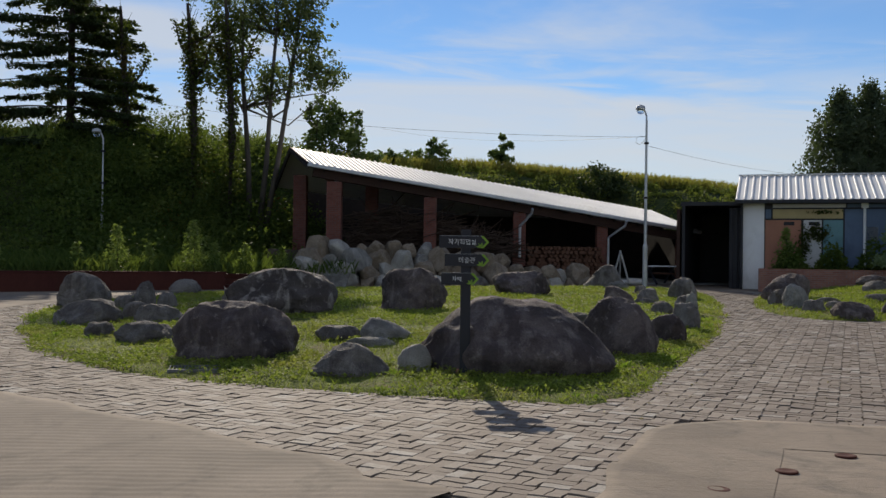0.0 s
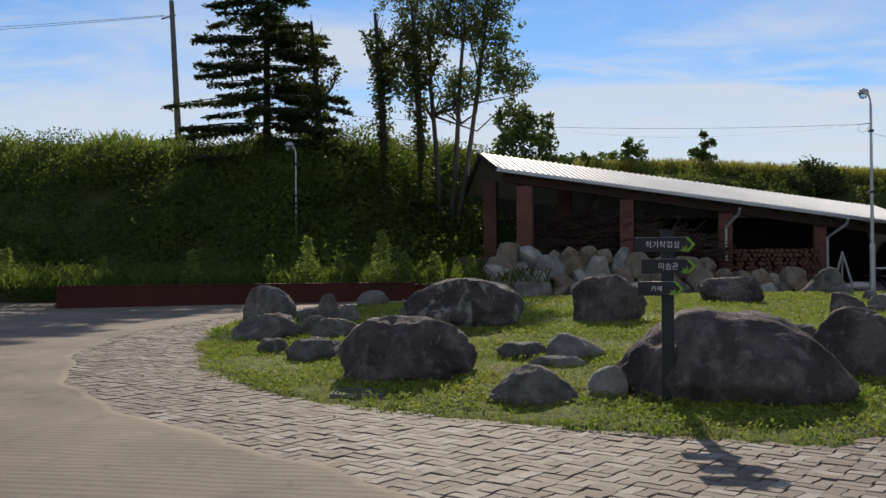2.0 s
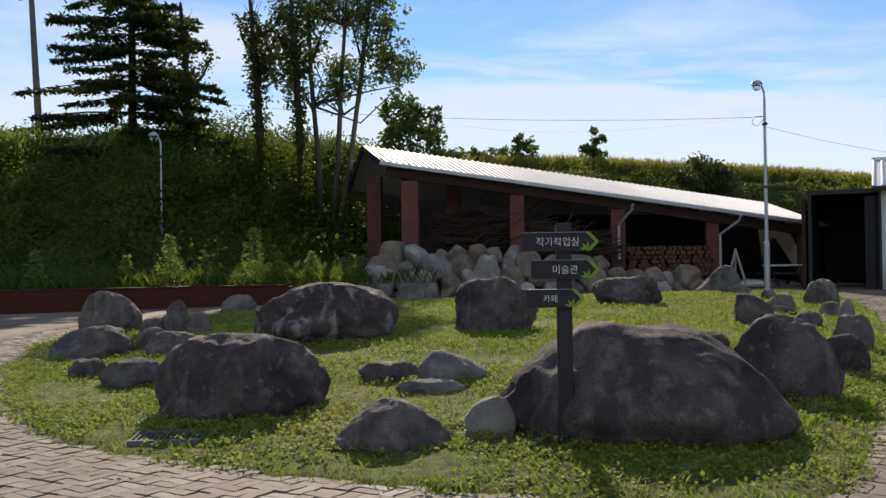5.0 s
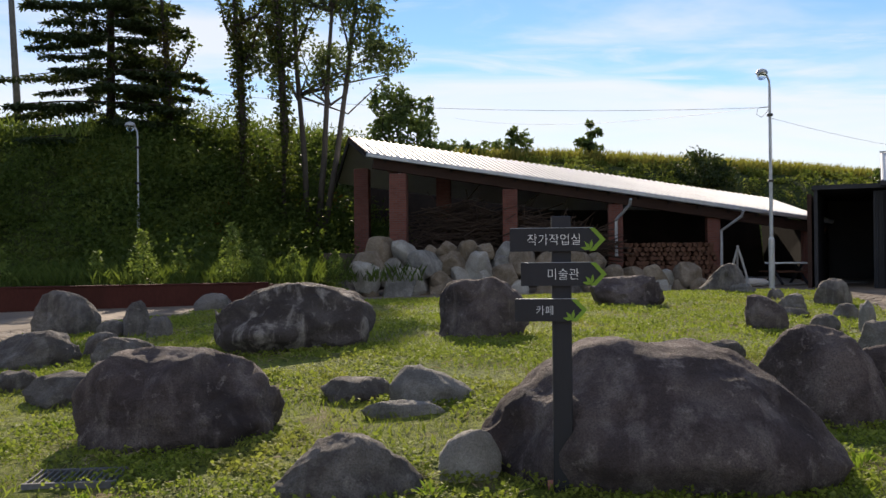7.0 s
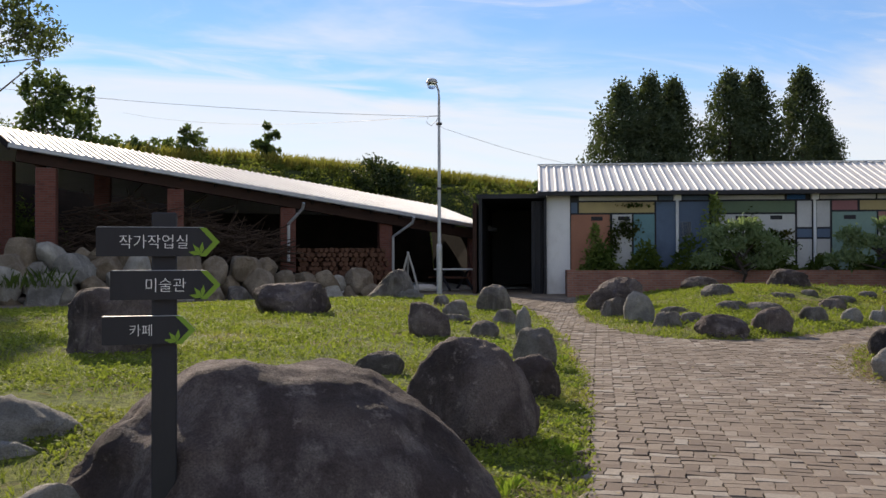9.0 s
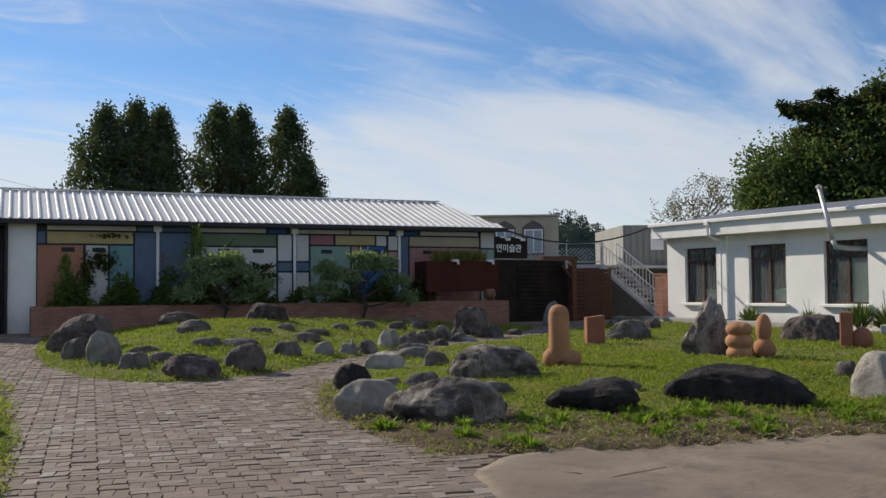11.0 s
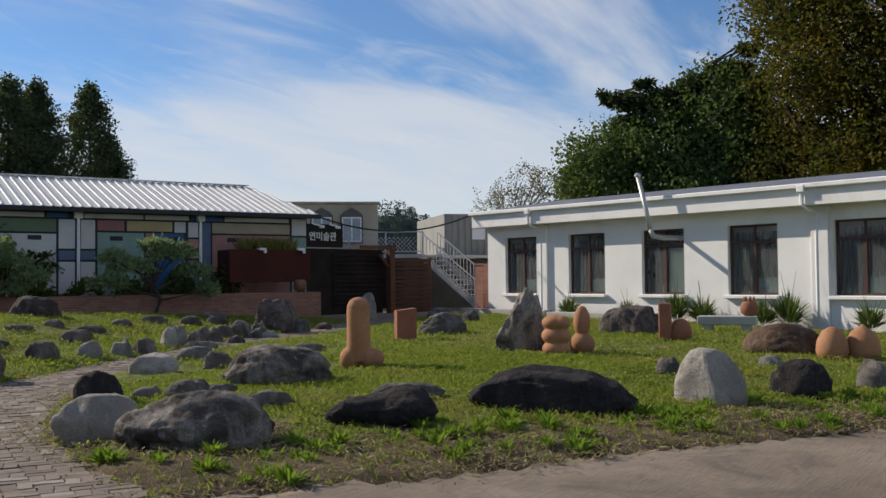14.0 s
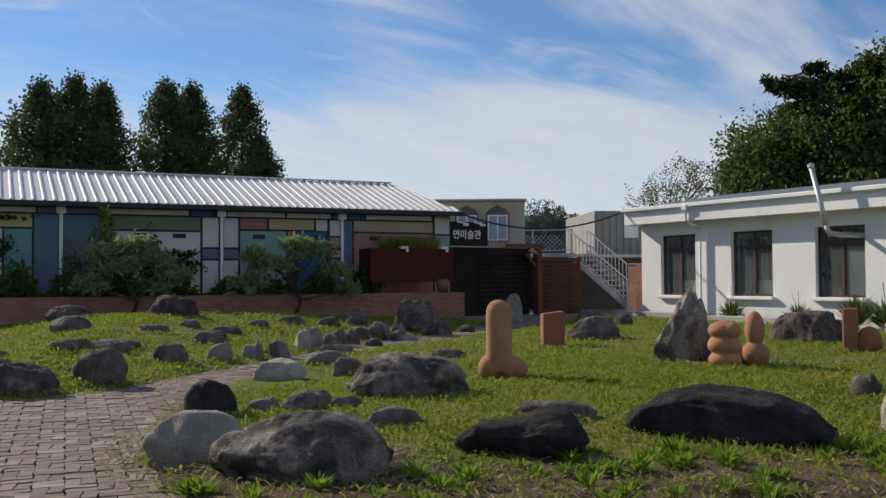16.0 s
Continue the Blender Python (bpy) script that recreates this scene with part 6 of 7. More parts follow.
def spruce(x, y, z, height, spread_r, seed):
    rg = np.random.default_rng(seed)
    t = thing("spruce_tree", "dark spruce with wide drooping tiers of branches", "tree", (x, y, z))
    bm = bmesh.new()
    tube(bm, [(0, 0, 0), (0.03, 0, height * 0.5), (0, 0, height)], 0.24, 10, 0.03)
    pts = []
    for i in range(19):
        h = 2.6 + (height - 2.9) * (i / 19)
        R = spread_r * (1 - (h - 2.4) / (height - 2.0)) ** 0.75
        for k in range(8):
            a = rg.uniform(0, 6.28)
            L = R * rg.uniform(0.6, 1.15)
            drop = -0.13 * L + rg.uniform(-0.08, 0.08)
            tip = Vector((math.cos(a) * L, math.sin(a) * L, h + drop))
            tube(bm, [(0, 0, h + 0.1), (tip.x * 0.5, tip.y * 0.5, h + drop * 0.3), tip], 0.035, 5, 0.01)
            m = int(150 * L)
            f = rg.uniform(0.18, 1.02, m)
            side = rg.normal(size=m) * 0.24 * (1.15 - f) * L ** 0.5
            q = np.stack([np.cos(a) * L * f - np.sin(a) * side, np.sin(a) * L * f + np.cos(a) * side, h + drop * f - np.abs(rg.normal(size=m)) * 0.06], 1)
            pts.append(q)
    part("trunk", bm, M_BARK, t)
    p = np.concatenate(pts)
    mesh_part("crown", leaf_cards(rg, p, 0.085 * rg.uniform(0.7, 1.4, len(p)), 2.4, 0.25, 0.6), L_DARK, t)


spruce(-15.5, 39.8, 3.6, 14.5, 4.4, 1)


def vine_trunk(x, y, z, height, seed, fork, label):
    rg = np.random.default_rng(seed)
    t = thing("ivy_clad_tree", label, "tree", (x, y, z))
    bm = bmesh.new()
    path = [Vector((0, 0, 0)), Vector((0.12, 0, height * 0.4)), Vector((-0.05, 0, height * 0.75)), Vector((-0.22, 0, height))]
    tube(bm, path, 0.2, 8, 0.06)
    pts, ends = [], []
    for fx, fz, up in fork:
        b = Vector((0, 0, fz))
        e = Vector((fx, rg.uniform(-0.3, 0.3), fz + up))
        tube(bm, [b, b.lerp(e, 0.5) + Vector((fx * 0.15, 0, -0.1)), e], 0.06, 6, 0.02)
        ends.append((b, e))
    for _ in range(8):
        h = height * rg.uniform(0.8, 1.0)
        a = rg.uniform(0, 6.28)
        tube(bm, [(-0.1, 0, h), (-0.1 + math.cos(a) * 0.35, math.sin(a) * 0.35, h + rg.uniform(0.2, 0.9))], 0.02, 4, 0.006)
    part("trunk", bm, M_BARK, t)
    n = 2600
    f = rg.uniform(0.0, 0.93, n)
    lump_r = (0.22 + 0.16 * np.sin(f * 27 + seed) ** 2 + 0.35 * np.clip(0.4 - f, 0, 1)) * rg.uniform(0.4, 1.25, n)
    a = rg.uniform(0, 6.28, n)
    cx = np.interp(f, [0, 0.4, 0.75, 1], [0, 0.12, -0.05, -0.22])
    pts.append(np.stack([cx + np.cos(a) * lump_r, np.sin(a) * lump_r, f * height], 1))
    for b, e in ends:
        m = 260
        g = rg.uniform(0, 1, m)[:, None]
        pts.append(np.array(b)[None] * (1 - g) + np.array(e)[None] * g + rg.normal(size=(m, 3)) * 0.12)
    p = np.concatenate(pts)
    mesh_part("ivy", leaf_cards(rg, p, 0.10 * rg.uniform(0.6, 1.3, len(p)), 1.3, 0.3, 0.3), L_VINE, t, "thick climbing ivy")


vine_trunk(-13.0, 39.0, 3.6, 7.9, 3, ((1.1, 4.5, 1.4),), "dead trunk thickly wrapped in dark ivy")
vine_trunk(-10.0, 38.0, 2.8, 8.6, 4, ((-0.8, 6.2, 1.8), (0.7, 5.4, 1.6), (1.0, 7.0, 1.0)), "bare-topped trunk wrapped in browning ivy")
vine_trunk(-8.5, 38.0, 2.2, 9.4, 5, ((0.9, 6.0, 1.5), (-0.7, 6.6, 1.2)), "slender trunk wrapped in ivy beside an airy tree")
leafy_tree("airy_tree", -7.7, 39.0, "tall airy tree with pale stems and thin foliage", 9.5, 0.13, [(-1.7, 0, 7.2, 1.5, 1), (-0.7, 0.4, 9.2, 1.6, 1), (0.8, 0, 10.6, 1.6, 1), (1.9, 0.2, 8.8, 1.4, 1), (2.6, 0, 7.0, 1.2, 0.9), (0.7, 0, 6.6, 1.2, 0.9), (-1.8, 0, 10.8, 1.3, 1), (2.2, 0.2, 10.9, 1.2, 1)], 17000, 0.09, L_AIRY, 6, M_PALEBARK, None, 1.9, 0.15, 0.4, ((0.9, 0), (-0.6, 0.2), (1.8, 0.1)))
leafy_tree("leafy_tree", -5.2, 46.0, "rounded dark green tree behind the shed roof", 3.0, 0.14, [(0, 0, 3.4, 1.5, 1.1), (-0.6, 0, 5.0, 1.0, 1.1), (1.4, 0, 2.6, 1.1, 0.8), (0.4, 0.3, 4.8, 0.9, 1), (3.0, 0, 2.0, 1.0, 0.7)], 6500, 0.13, L_BROAD, 7, None, 3.2)
for x, y, h, w, sd in ((-0.8, 57.5, 1.9, 1.3, 8), (3.5, 59.0, 2.5, 0.7, 9), (-3.2, 56, 1.1, 1.6, 10), (20.6, 61, 1.9, 1.3, 11)):
    leafy_tree("small_tree", x, y, "small dark tree on the ridge of the bank", h * 0.5, 0.05, [(0, 0, h * 0.45, w, 0.6), (w * 0.35, 0, h * 0.75, w * 0.6, 0.9), (-w * 0.55, 0, h * 0.6, w * 0.5, 0.8), (w * 0.1, 0, h * 0.95, w * 0.35, 1.1)], 1300, 0.13, L_BROAD, sd, None, None, 1.9, 0.0)
leafy_tree("dark_shrub", 9.1, 57.0, "dark rounded shrub on the sunlit bank", 0.8, 0.06, [(0, 0, 0.7, 1.5, 0.7), (1.0, 0, 0.5, 1.0, 0.7)], 3500, 0.12, L_DARK, 12)


def cypress(x, y, z, height, w, seed):
    rg = np.random.default_rng(seed)
    t = thing("cypress_tree", "dense dark green conical evergreen behind the roof", "tree", (x, y, z), 0, "evergreens in a row")
    bm = bmesh.new()
    tube(bm, [(0, 0, 0), (0, 0, height * 0.9)], 0.22, 8, 0.04)
    part("trunk", bm, M_BARK, t)
    nc = 760
    f = rg.uniform(0, 1, nc) ** 1.2
    prof = np.interp(f, [0, 0.25, 0.6, 0.85, 1.0], [0.9, 1.05, 0.88, 0.52, 0.06]) * w * 1.2 * (1 + 0.12 * np.sin(f * 23 + seed))
    a = rg.uniform(0, 6.28, nc)
    r = prof * rg.uniform(0.25, 1.04, nc)
    cc = np.stack([np.cos(a) * r, np.sin(a) * r, 1.2 + f * (height - 1.2)], 1)
    p = np.repeat(cc, 30, 0) + rg.normal(size=(nc * 30, 3)) * (0.17, 0.17, 0.24)
    mesh_part("crown", leaf_cards(rg, p, 0.12 * rg.uniform(0.6, 1.3, len(p)), 1.5, -0.5, 0.1), L_CYPRESS, t)


for x, y, top, w, sd in ((22.6, 55, 11.0, 2.0, 21), (24.3, 55, 11.5, 1.9, 22), (26.0, 55.5, 11.4, 1.4, 23), (29.2, 55, 12.0, 1.9, 24), (31.0, 55.4, 12.0, 1.7, 25), (33.9, 55, 12.2, 1.9, 26), (35.4, 55.5, 9.6, 1.4, 27)):
    cypress(x, y, 1.0, top - 1.0, w, sd)
leafy_tree("broadleaf_tree", 37.0, 22.5, "dense glossy broadleaf tree rising behind the white roof", 5.0, 0.25, [(-0.7, 2.0, 5.5, 1.9, 1.0), (0.0, 0.2, 6.2, 2.2, 0.95), (0.8, -1.9, 7.0, 2.4, 0.95), (-0.4, 1.2, 3.8, 2.2, 0.8), (1.0, -3.2, 5.0, 2.5, 0.9), (0.2, -1.0, 4.2, 2.4, 0.8), (-0.9, 2.6, 4.2, 1.5, 0.9), (-0.6, 3.3, 5.2, 0.9, 0.8), (0.4, -2.8, 8.2, 1.2, 0.8)], 90000, 0.10, L_BROAD, 31, None, 0.3, 1.7, 0.3, 0.5)
leafy_tree("conifer_boughs", 37.2, 22.0, "dark layered evergreen boughs above the roof", 8.8, 0.2, [(-1.4, 2.4, 8.3, 0.34, 0.4), (-1.3, 2.0, 8.15, 0.5, 0.35), (-1.2, 1.6, 8.0, 0.6, 0.35), (-1.0, 1.3, 7.9, 0.6, 0.25), (-1.0, 0.9, 8.6, 0.4, 0.4), (-0.8, 1.6, 7.3, 0.7, 0.2), (-0.6, 0.2, 8.1, 0.8, 0.3), (-0.2, -0.8, 8.5, 0.8, 0.4), (0.2, -2.0, 8.9, 0.8, 0.45), (0.2, -2.6, 9.6, 0.45, 0.6)], 12000, 0.085, L_DARK, 32, None, 0.3, 2.2, 0.3)
leafy_tree("ginkgo_tree", 37.0, 14.4, "huge yellow-green ginkgo towering over the white building", 10.0, 0.45, [(0, 0.5, 11, 4.2, 1.1), (-0.5, 3.2, 11.3, 2.2, 0.9), (-0.4, 2.4, 8.0, 2.3, 0.9), (-0.2, -0.5, 6.0, 3.2, 0.9), (0.3, 0.5, 15, 4.2, 1), (0, -3.4, 8.0, 3.6, 1), (-0.6, 4.0, 13.4, 1.9, 0.9), (-0.6, 3.6, 15.6, 2.0, 0.9), (-1.2, -2.0, 4.4, 2.2, 0.8), (-1.0, 1.2, 5.2, 1.8, 0.8), (0.0, 3.3, 5.6, 1.9, 0.9)], 170000, 0.10, L_GINKGO, 33, None, 0.2, 1.3, 0.3)
leafy_tree("bare_twiggy_tree", 44.0, 33.5, "nearly bare pale tree with a haze of twigs", 4.6, 0.1, [(0, 0, 5.3, 1.6, 0.9), (1.3, -1.2, 5.6, 1.5, 0.9), (-0.8, 0.9, 4.9, 1.2, 0.8), (0.8, -0.6, 6.2, 1.0, 0.8)], 3800, 0.07, L_TWIGGY, 34, M_PALEBARK, 0.6, 1.5, 0.1)


# undergrowth over the bank, as one mass of leaves
def bank_growth(seed, n_clump, xr, yr, mat, size, rad, name, label, per=44, steep=True):
    rg = np.random.default_rng(seed)
    x, y = rg.uniform(*xr, n_clump * 4), rg.uniform(*yr, n_clump * 4)
    foot = np.interp(x, [-60, -22, -12, -7.5, -3, 6, 14, 40, 90], [25, 26, 30, 35, 42.5, 46, 49, 58, 72])
    ok = (y > foot - 0.5) & (y < foot + 14.5)
    x, y = x[ok][:n_clump], y[ok][:n_clump]
    z = plain(x, y) + bank(x, y)
    r = rg.uniform(*rad, len(x))
    d = unit(rg.normal(size=(len(x) * per, 3)))
    d[:, 2] = np.abs(d[:, 2])
    k = np.repeat(np.arange(len(x)), per)
    p = np.stack([x, y, z], 1)[k] + d * (r[k] * rg.uniform(0.6, 1.1, len(k)))[:, None] * (1, 1, 0.95)
    v, f = leaf_cards(rg, p, size * rg.uniform(0.6, 1.4, len(p)), 1.7, 0.15, 0.35)
    ob = new(name, fast_mesh(name, v, f, mat))
    return tagged(ob, label, "undergrowth", kind="stuff")


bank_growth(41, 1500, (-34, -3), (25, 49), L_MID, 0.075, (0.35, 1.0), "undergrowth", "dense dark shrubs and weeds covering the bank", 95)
# lighter copy of the bank leaves, with sunlight put into the colour
bank_growth(42, 1300, (-6, 24), (42, 66), leaf_mat("sun_tinted_bank_leaves", (0.11, 0.145, 0.028), (0.18, 0.20, 0.05), (0.23, 0.21, 0.06), 0.55), 0.085, (0.2, 0.6), "undergrowth", "grassy weeds on the bank behind the shed, sunlight put into their colour", 50)
bank_growth(43, 260, (-13.5, -5), (31, 41), L_MID, 0.08, (0.8, 2.1), "undergrowth", "tall dark thicket under the trees", 260)
bank_growth(45, 150, (-34, -6), (26, 47), L_MID, 0.07, (0.8, 1.6), "undergrowth", "rounded bushes standing out of the bank's cover", 520)
# another lighter copy: the backlit look is painted as light green
bank_growth(46, 60, (-30, -9), (34, 44), leaf_mat("backlight_tinted_leaves", (0.12, 0.15, 0.025), (0.20, 0.22, 0.05), None, 0.6), 0.085, (0.5, 1.1), "undergrowth", "leafy crowns on the bank, the sun on them painted as light green", 170)
bank_growth(44, 26, (-12, -4), (36, 43), L_RUSTY, 0.11, (0.25, 0.5), "undergrowth", "scattered russet leaves in the thicket", 40)


def blade_patch(name, label, rg, x, y, z, h, w, mat, lean=0.5):
    v, f = blades(rg, np.stack([x, y, z], 1), h, w, lean)
    ob = new(name, fast_mesh(name, v, f, mat))
    return tagged(ob, label, "grass", kind="stuff")


rg = np.random.default_rng(50)
n = 16000
x = rg.uniform(-9, 40, n)
foot = np.interp(x, [-60, -22, -12, -7.5, -3, 6, 14, 40, 90], [25, 26, 30, 35, 42.5, 46, 49, 58, 72])
y = foot + rg.uniform(12.0, 15.0, n)
blade_patch("field_edge_grass", "golden ripening crop along the top of the bank", rg, x, y, plain(x, y) + bank(x, y) - 0.05, rg.uniform(0.5, 1.0, n), np.full(n, 0.06), leaf_mat("ripe_crop", (0.34, 0.27, 0.06), (0.26, 0.24, 0.06), None, 0.5))

rg = np.random.default_rng(52)
n = 6000
x = rg.uniform(-34, -8, n)
foot = np.interp(x, [-60, -22, -12, -7.5, -3, 6], [25, 26, 30, 35, 42.5, 46])
y = foot + rg.uniform(8.5, 12.5, n)
stand = 0.6 + 0.5 * np.sin(x * 1.9) * np.sin(x * 0.7 + 1)
blade_patch("crest_weeds", "tall feathery weeds along the crest of the bank", rg, x, y, plain(x, y) + bank(x, y) + 0.3, rg.uniform(0.4, 1.2, n) * stand, rg.uniform(0.03, 0.07, n), L_FRESH, 0.5)

# planting behind the rusted edge
rg = np.random.default_rng(51)
n = 5200
u, w = rg.uniform(-4.5, 14, n), rg.uniform(0.5, 4.0, n)
ca, sa = math.cos(radians(26.5)), math.sin(radians(26.5))
x, y = -15.0 + u * ca - w * sa, 24.2 + u * sa + w * ca
blade_patch("weed_strip", "straggly weeds in the bed behind the rusted steel edge", rg, x, y, 0.38 + 0.48 + 0.1 * w, rg.uniform(0.12, 0.5, n), rg.uniform(0.015, 0.035, n), L_MID, 0.8)


def sapling(x, y, z, h, seed, mat=None):
    rg = np.random.default_rng(seed)
    t = thing("sapling", "slender light green sapling in the planting bed", "sapling", (x, y, z), 0, "saplings behind the steel edge")
    bm = bmesh.new()
    tube(bm, [(0, 0, 0), (0.03, 0, h * 0.5), (0, 0.02, h)], 0.018, 5, 0.006)
    part("stem", bm, M_BARK, t)
    n = int(380 * h)
    f = rg.uniform(0.12, 1.0, n)
    r = 0.36 * h * (1.05 - f) ** 0.8 * rg.uniform(0.2, 1, n)
    a = rg.uniform(0, 6.28, n)
    p = np.stack([np.cos(a) * r, np.sin(a) * r, f * h], 1)
    mesh_part("leaves", leaf_cards(rg, p, 0.055 * rg.uniform(0.7, 1.3, n), 2.2, 0.2, 0.3), mat or L_FRESH, t)


for i, (u, w, h) in enumerate(((1.0, 1.4, 0.9), (3.4, 1.2, 1.1), (5.6, 1.6, 1.0), (6.7, 1.4, 1.5), (7.6, 1.3, 1.0), (8.9, 1.2, 1.7), (9.6, 1.5, 1.3), (10.6, 1.6, 1.3), (11.6, 1.0, 1.2), (-1.5, 1.4, 1.2), (-3, 1.6, 1.5))):
    sapling(-15.0 + u * ca - w * sa, 24.2 + u * sa + w * ca, 0.80 if u < 9.6 else 0.55, h, 60 + i)


# ---- planting before the painted building ----
def pb(u, v, z):
    """A place in the painted building's frame."""
    c, s = math.cos(radians(-19.18)), math.sin(radians(-19.18))
    return 10.4 + u * c - v * s, 33.4 + u * s + v * c, z


def pine(u, v, seed, pads):
    rg = np.random.default_rng(seed)
    t = thing("garden_pine", "small twisted garden pine with flat needle pads", "tree", pb(u, v, 0.75), -19, "garden pines")
    bm = bmesh.new()
    tube(bm, [(0, 0, 0), (0.15, 0, 0.4), (-0.1, 0.05, 0.8), (0.1, 0, 1.3)], 0.07, 8, 0.03)
    pts = []
    for px, py, pz, r in pads:
        tube(bm, [(0.05, 0, min(1.1, pz * 0.6)), (px * 0.5, py * 0.5, pz * 0.8), (px, py, pz)], 0.035, 6, 0.012)
        m = int(1100 * r)
        a, q = rg.uniform(0, 6.28, m), r * rg.uniform(0, 1, m) ** 0.6
        pts.append(np.stack([px + np.cos(a) * q, py + np.sin(a) * q * 0.8, pz + rg.normal(size=m) * 0.07 + 0.12 * (1 - q / r)], 1))
    part("trunk", bm, M_BARK, t)
    p = np.concatenate(pts)
    mesh_part("needles", leaf_cards(rg, p, 0.05 * rg.uniform(0.8, 1.3, len(p)), 3.2, -0.5, 0.1), L_PINE, t)


pine(5.3, -2.0, 71, [(-0.9, 0, 0.75, 0.42), (-0.35, 0, 1.15, 0.5), (0.45, 0, 1.35, 0.55), (1.0, 0, 1.0, 0.45), (0.1, 0, 1.7, 0.45), (-0.7, 0, 1.5, 0.35), (0.6, 0.1, 0.7, 0.4)])
pine(9.3, -2.0, 72, [(-1.2, 0, 0.8, 0.5), (-0.6, 0, 1.2, 0.6), (0.3, 0, 1.5, 0.6), (1.0, 0, 1.1, 0.5), (1.4, 0, 0.6, 0.3), (0.0, 0, 1.75, 0.4), (-1.1, 0, 1.45, 0.35), (0.7, 0, 1.65, 0.35)])
rg = np.random.default_rng(73)
pts, hs = [], []
for u0, u1, top, k in ((0.9, 3.2, 2.1, 2600), (3.0, 5.2, 2.3, 1800), (5.0, 7.4, 1.9, 2400), (7.3, 9.5, 1.7, 2000), (9.5, 12.0, 2.0, 2600)):
    u = rg.uniform(u0, u1, k)
    z = 1.0 + (top - 1.0) * rg.uniform(0, 1, k) ** 1.3 * (0.6 + 0.4 * np.sin(u * 5.0))
    v = rg.uniform(-1.3, -0.15, k)
    pts.append(np.stack(pb(u, v, z), 1))
v, f = leaf_cards(rg, np.concatenate(pts), 0.075 * rg.uniform(0.6, 1.4, sum(len(q) for q in pts)), 2.2, 0.1, 0.2)
tagged(new("planter_shrubs", fast_mesh("planter_shrubs", v, f, L_MID)), "dark bushy shrubs filling the brick planter", "shrub", kind="stuff")
pts = []
for u0, z0, du, dz, k in ((6.05, 2.3, 0.16, 0.65, 420), (5.6, 2.3, 0.5, 0.06, 160), (6.7, 2.35, 0.5, 0.08, 200), (6.9, 2.0, 0.4, 0.2, 380), (2.4, 2.5, 0.35, 0.3, 300), (2.0, 2.1, 0.2, 0.5, 260), (6.1, 1.9, 0.4, 0.3, 360), (2.6, 3.2, 0.5, 0.04, 60)):
    pts.append(np.stack(pb(u0 + rg.normal(size=k) * du * 0.5, np.full(k, -0.07) + rg.uniform(-0.05, 0.02, k), z0 + rg.normal(size=k) * dz * 0.5), 1))
p = np.concatenate(pts)
v, f = leaf_cards(rg, p, 0.07 * rg.uniform(0.6, 1.4, len(p)), 1.3, 0.3, 0.2)
tagged(new("wall_ivy", fast_mesh("wall_ivy", v, f, L_VINE)), "ivy creeping over the painted panels", "ivy", kind="stuff")
for u, v0, z, h, sd in ((4.85, -0.7, 1.0, 2.45, 74), (1.4, -0.8, 1.0, 1.6, 76)):
    sapling(*pb(u, v0, z), h, sd)
L_DRYGRASS = leaf_mat("yellowing_grass", (0.17, 0.17, 0.045), (0.26, 0.22, 0.07), None, 0.45)
n = 700
u, z0 = rg.uniform(12.1, 13.6, n), np.full(n, 2.38)
x, y, z = pb(u, rg.uniform(-1.3, -0.7, n), z0)
blade_patch("trough_grass", "yellow-green grassy plants in the steel trough", rg, x, y, z, rg.uniform(0.2, 0.55, n), np.full(n, 0.025), L_DRYGRASS, 0.8)


def yucca(u, v, s, seed):
    rg = np.random.default_rng(seed)
    c, sn = math.cos(radians(-102.8)), math.sin(radians(-102.8))
    x, y = 29.6 + u * c - v * sn, 26.2 + u * sn + v * c
    t = thing("yucca_plant", "spiky dark green yucca clump against the white wall", "plant", (x, y, top_z(x, y) + 0.05), 0, "yuccas along the wall")
    n = int(210 * s)
    a, el, L = rg.uniform(0, 6.28, n), rg.uniform(0.15, 1.45, n), s * rg.uniform(0.45, 0.75, n)
    d = np.stack([np.cos(a) * np.cos(el), np.sin(a) * np.cos(el), np.sin(el)], 1)
    q = np.stack([-np.sin(a), np.cos(a), np.zeros(n)], 1) * 0.022
    b = np.stack([np.cos(a) * 0.08, np.sin(a) * 0.08, rg.uniform(0, 0.25, n) * s], 1)
    tip = b + d * L[:, None]
    tip[:, 2] -= L * 0.12 * np.cos(el)
    v4 = np.stack([b - q * 0.5, b + d * L[:, None] * 0.5 - q, tip, b + d * L[:, None] * 0.5 + q], 1).reshape(-1, 3)
    mesh_part("leaves", (v4, np.arange(4 * n).reshape(n, 4)), L_BROAD, t)
    bm = bmesh.new()
    for k in range(2):
        e = rg.uniform(-0.25, 0.25, 2)
        tube(bm, [(0, 0, 0.2), (e[0] * 0.5, e[1] * 0.5, 0.8 * s), (e[0], e[1], 1.25 * s)], 0.008, 4, 0.004)
    part("flower_stalk", bm, M_TWIG, t, "dry thin flower stalk")


for u, s, sd in ((4.4, 0.75, 81), (6.6, 0.7, 82), (8.3, 1.05, 83), (9.1, 0.9, 84), (10.9, 0.8, 85), (11.6, 1.1, 86), (13.6, 0.85, 87), (16.2, 0.8, 88)):
    yucca(u, -0.05, s, sd)

# far wooded hill; its haze is put into the leaf and floor colours
rg = np.random.default_rng(90)


def hill_z(x, y):
    d = np.hypot(x - 302, y - 285) / 46
    d2 = np.hypot(x - 346, y - 256) / 45
    return 27 * np.exp(-d * d * d * d) + 12 * np.exp(-d2 * d2) - 4


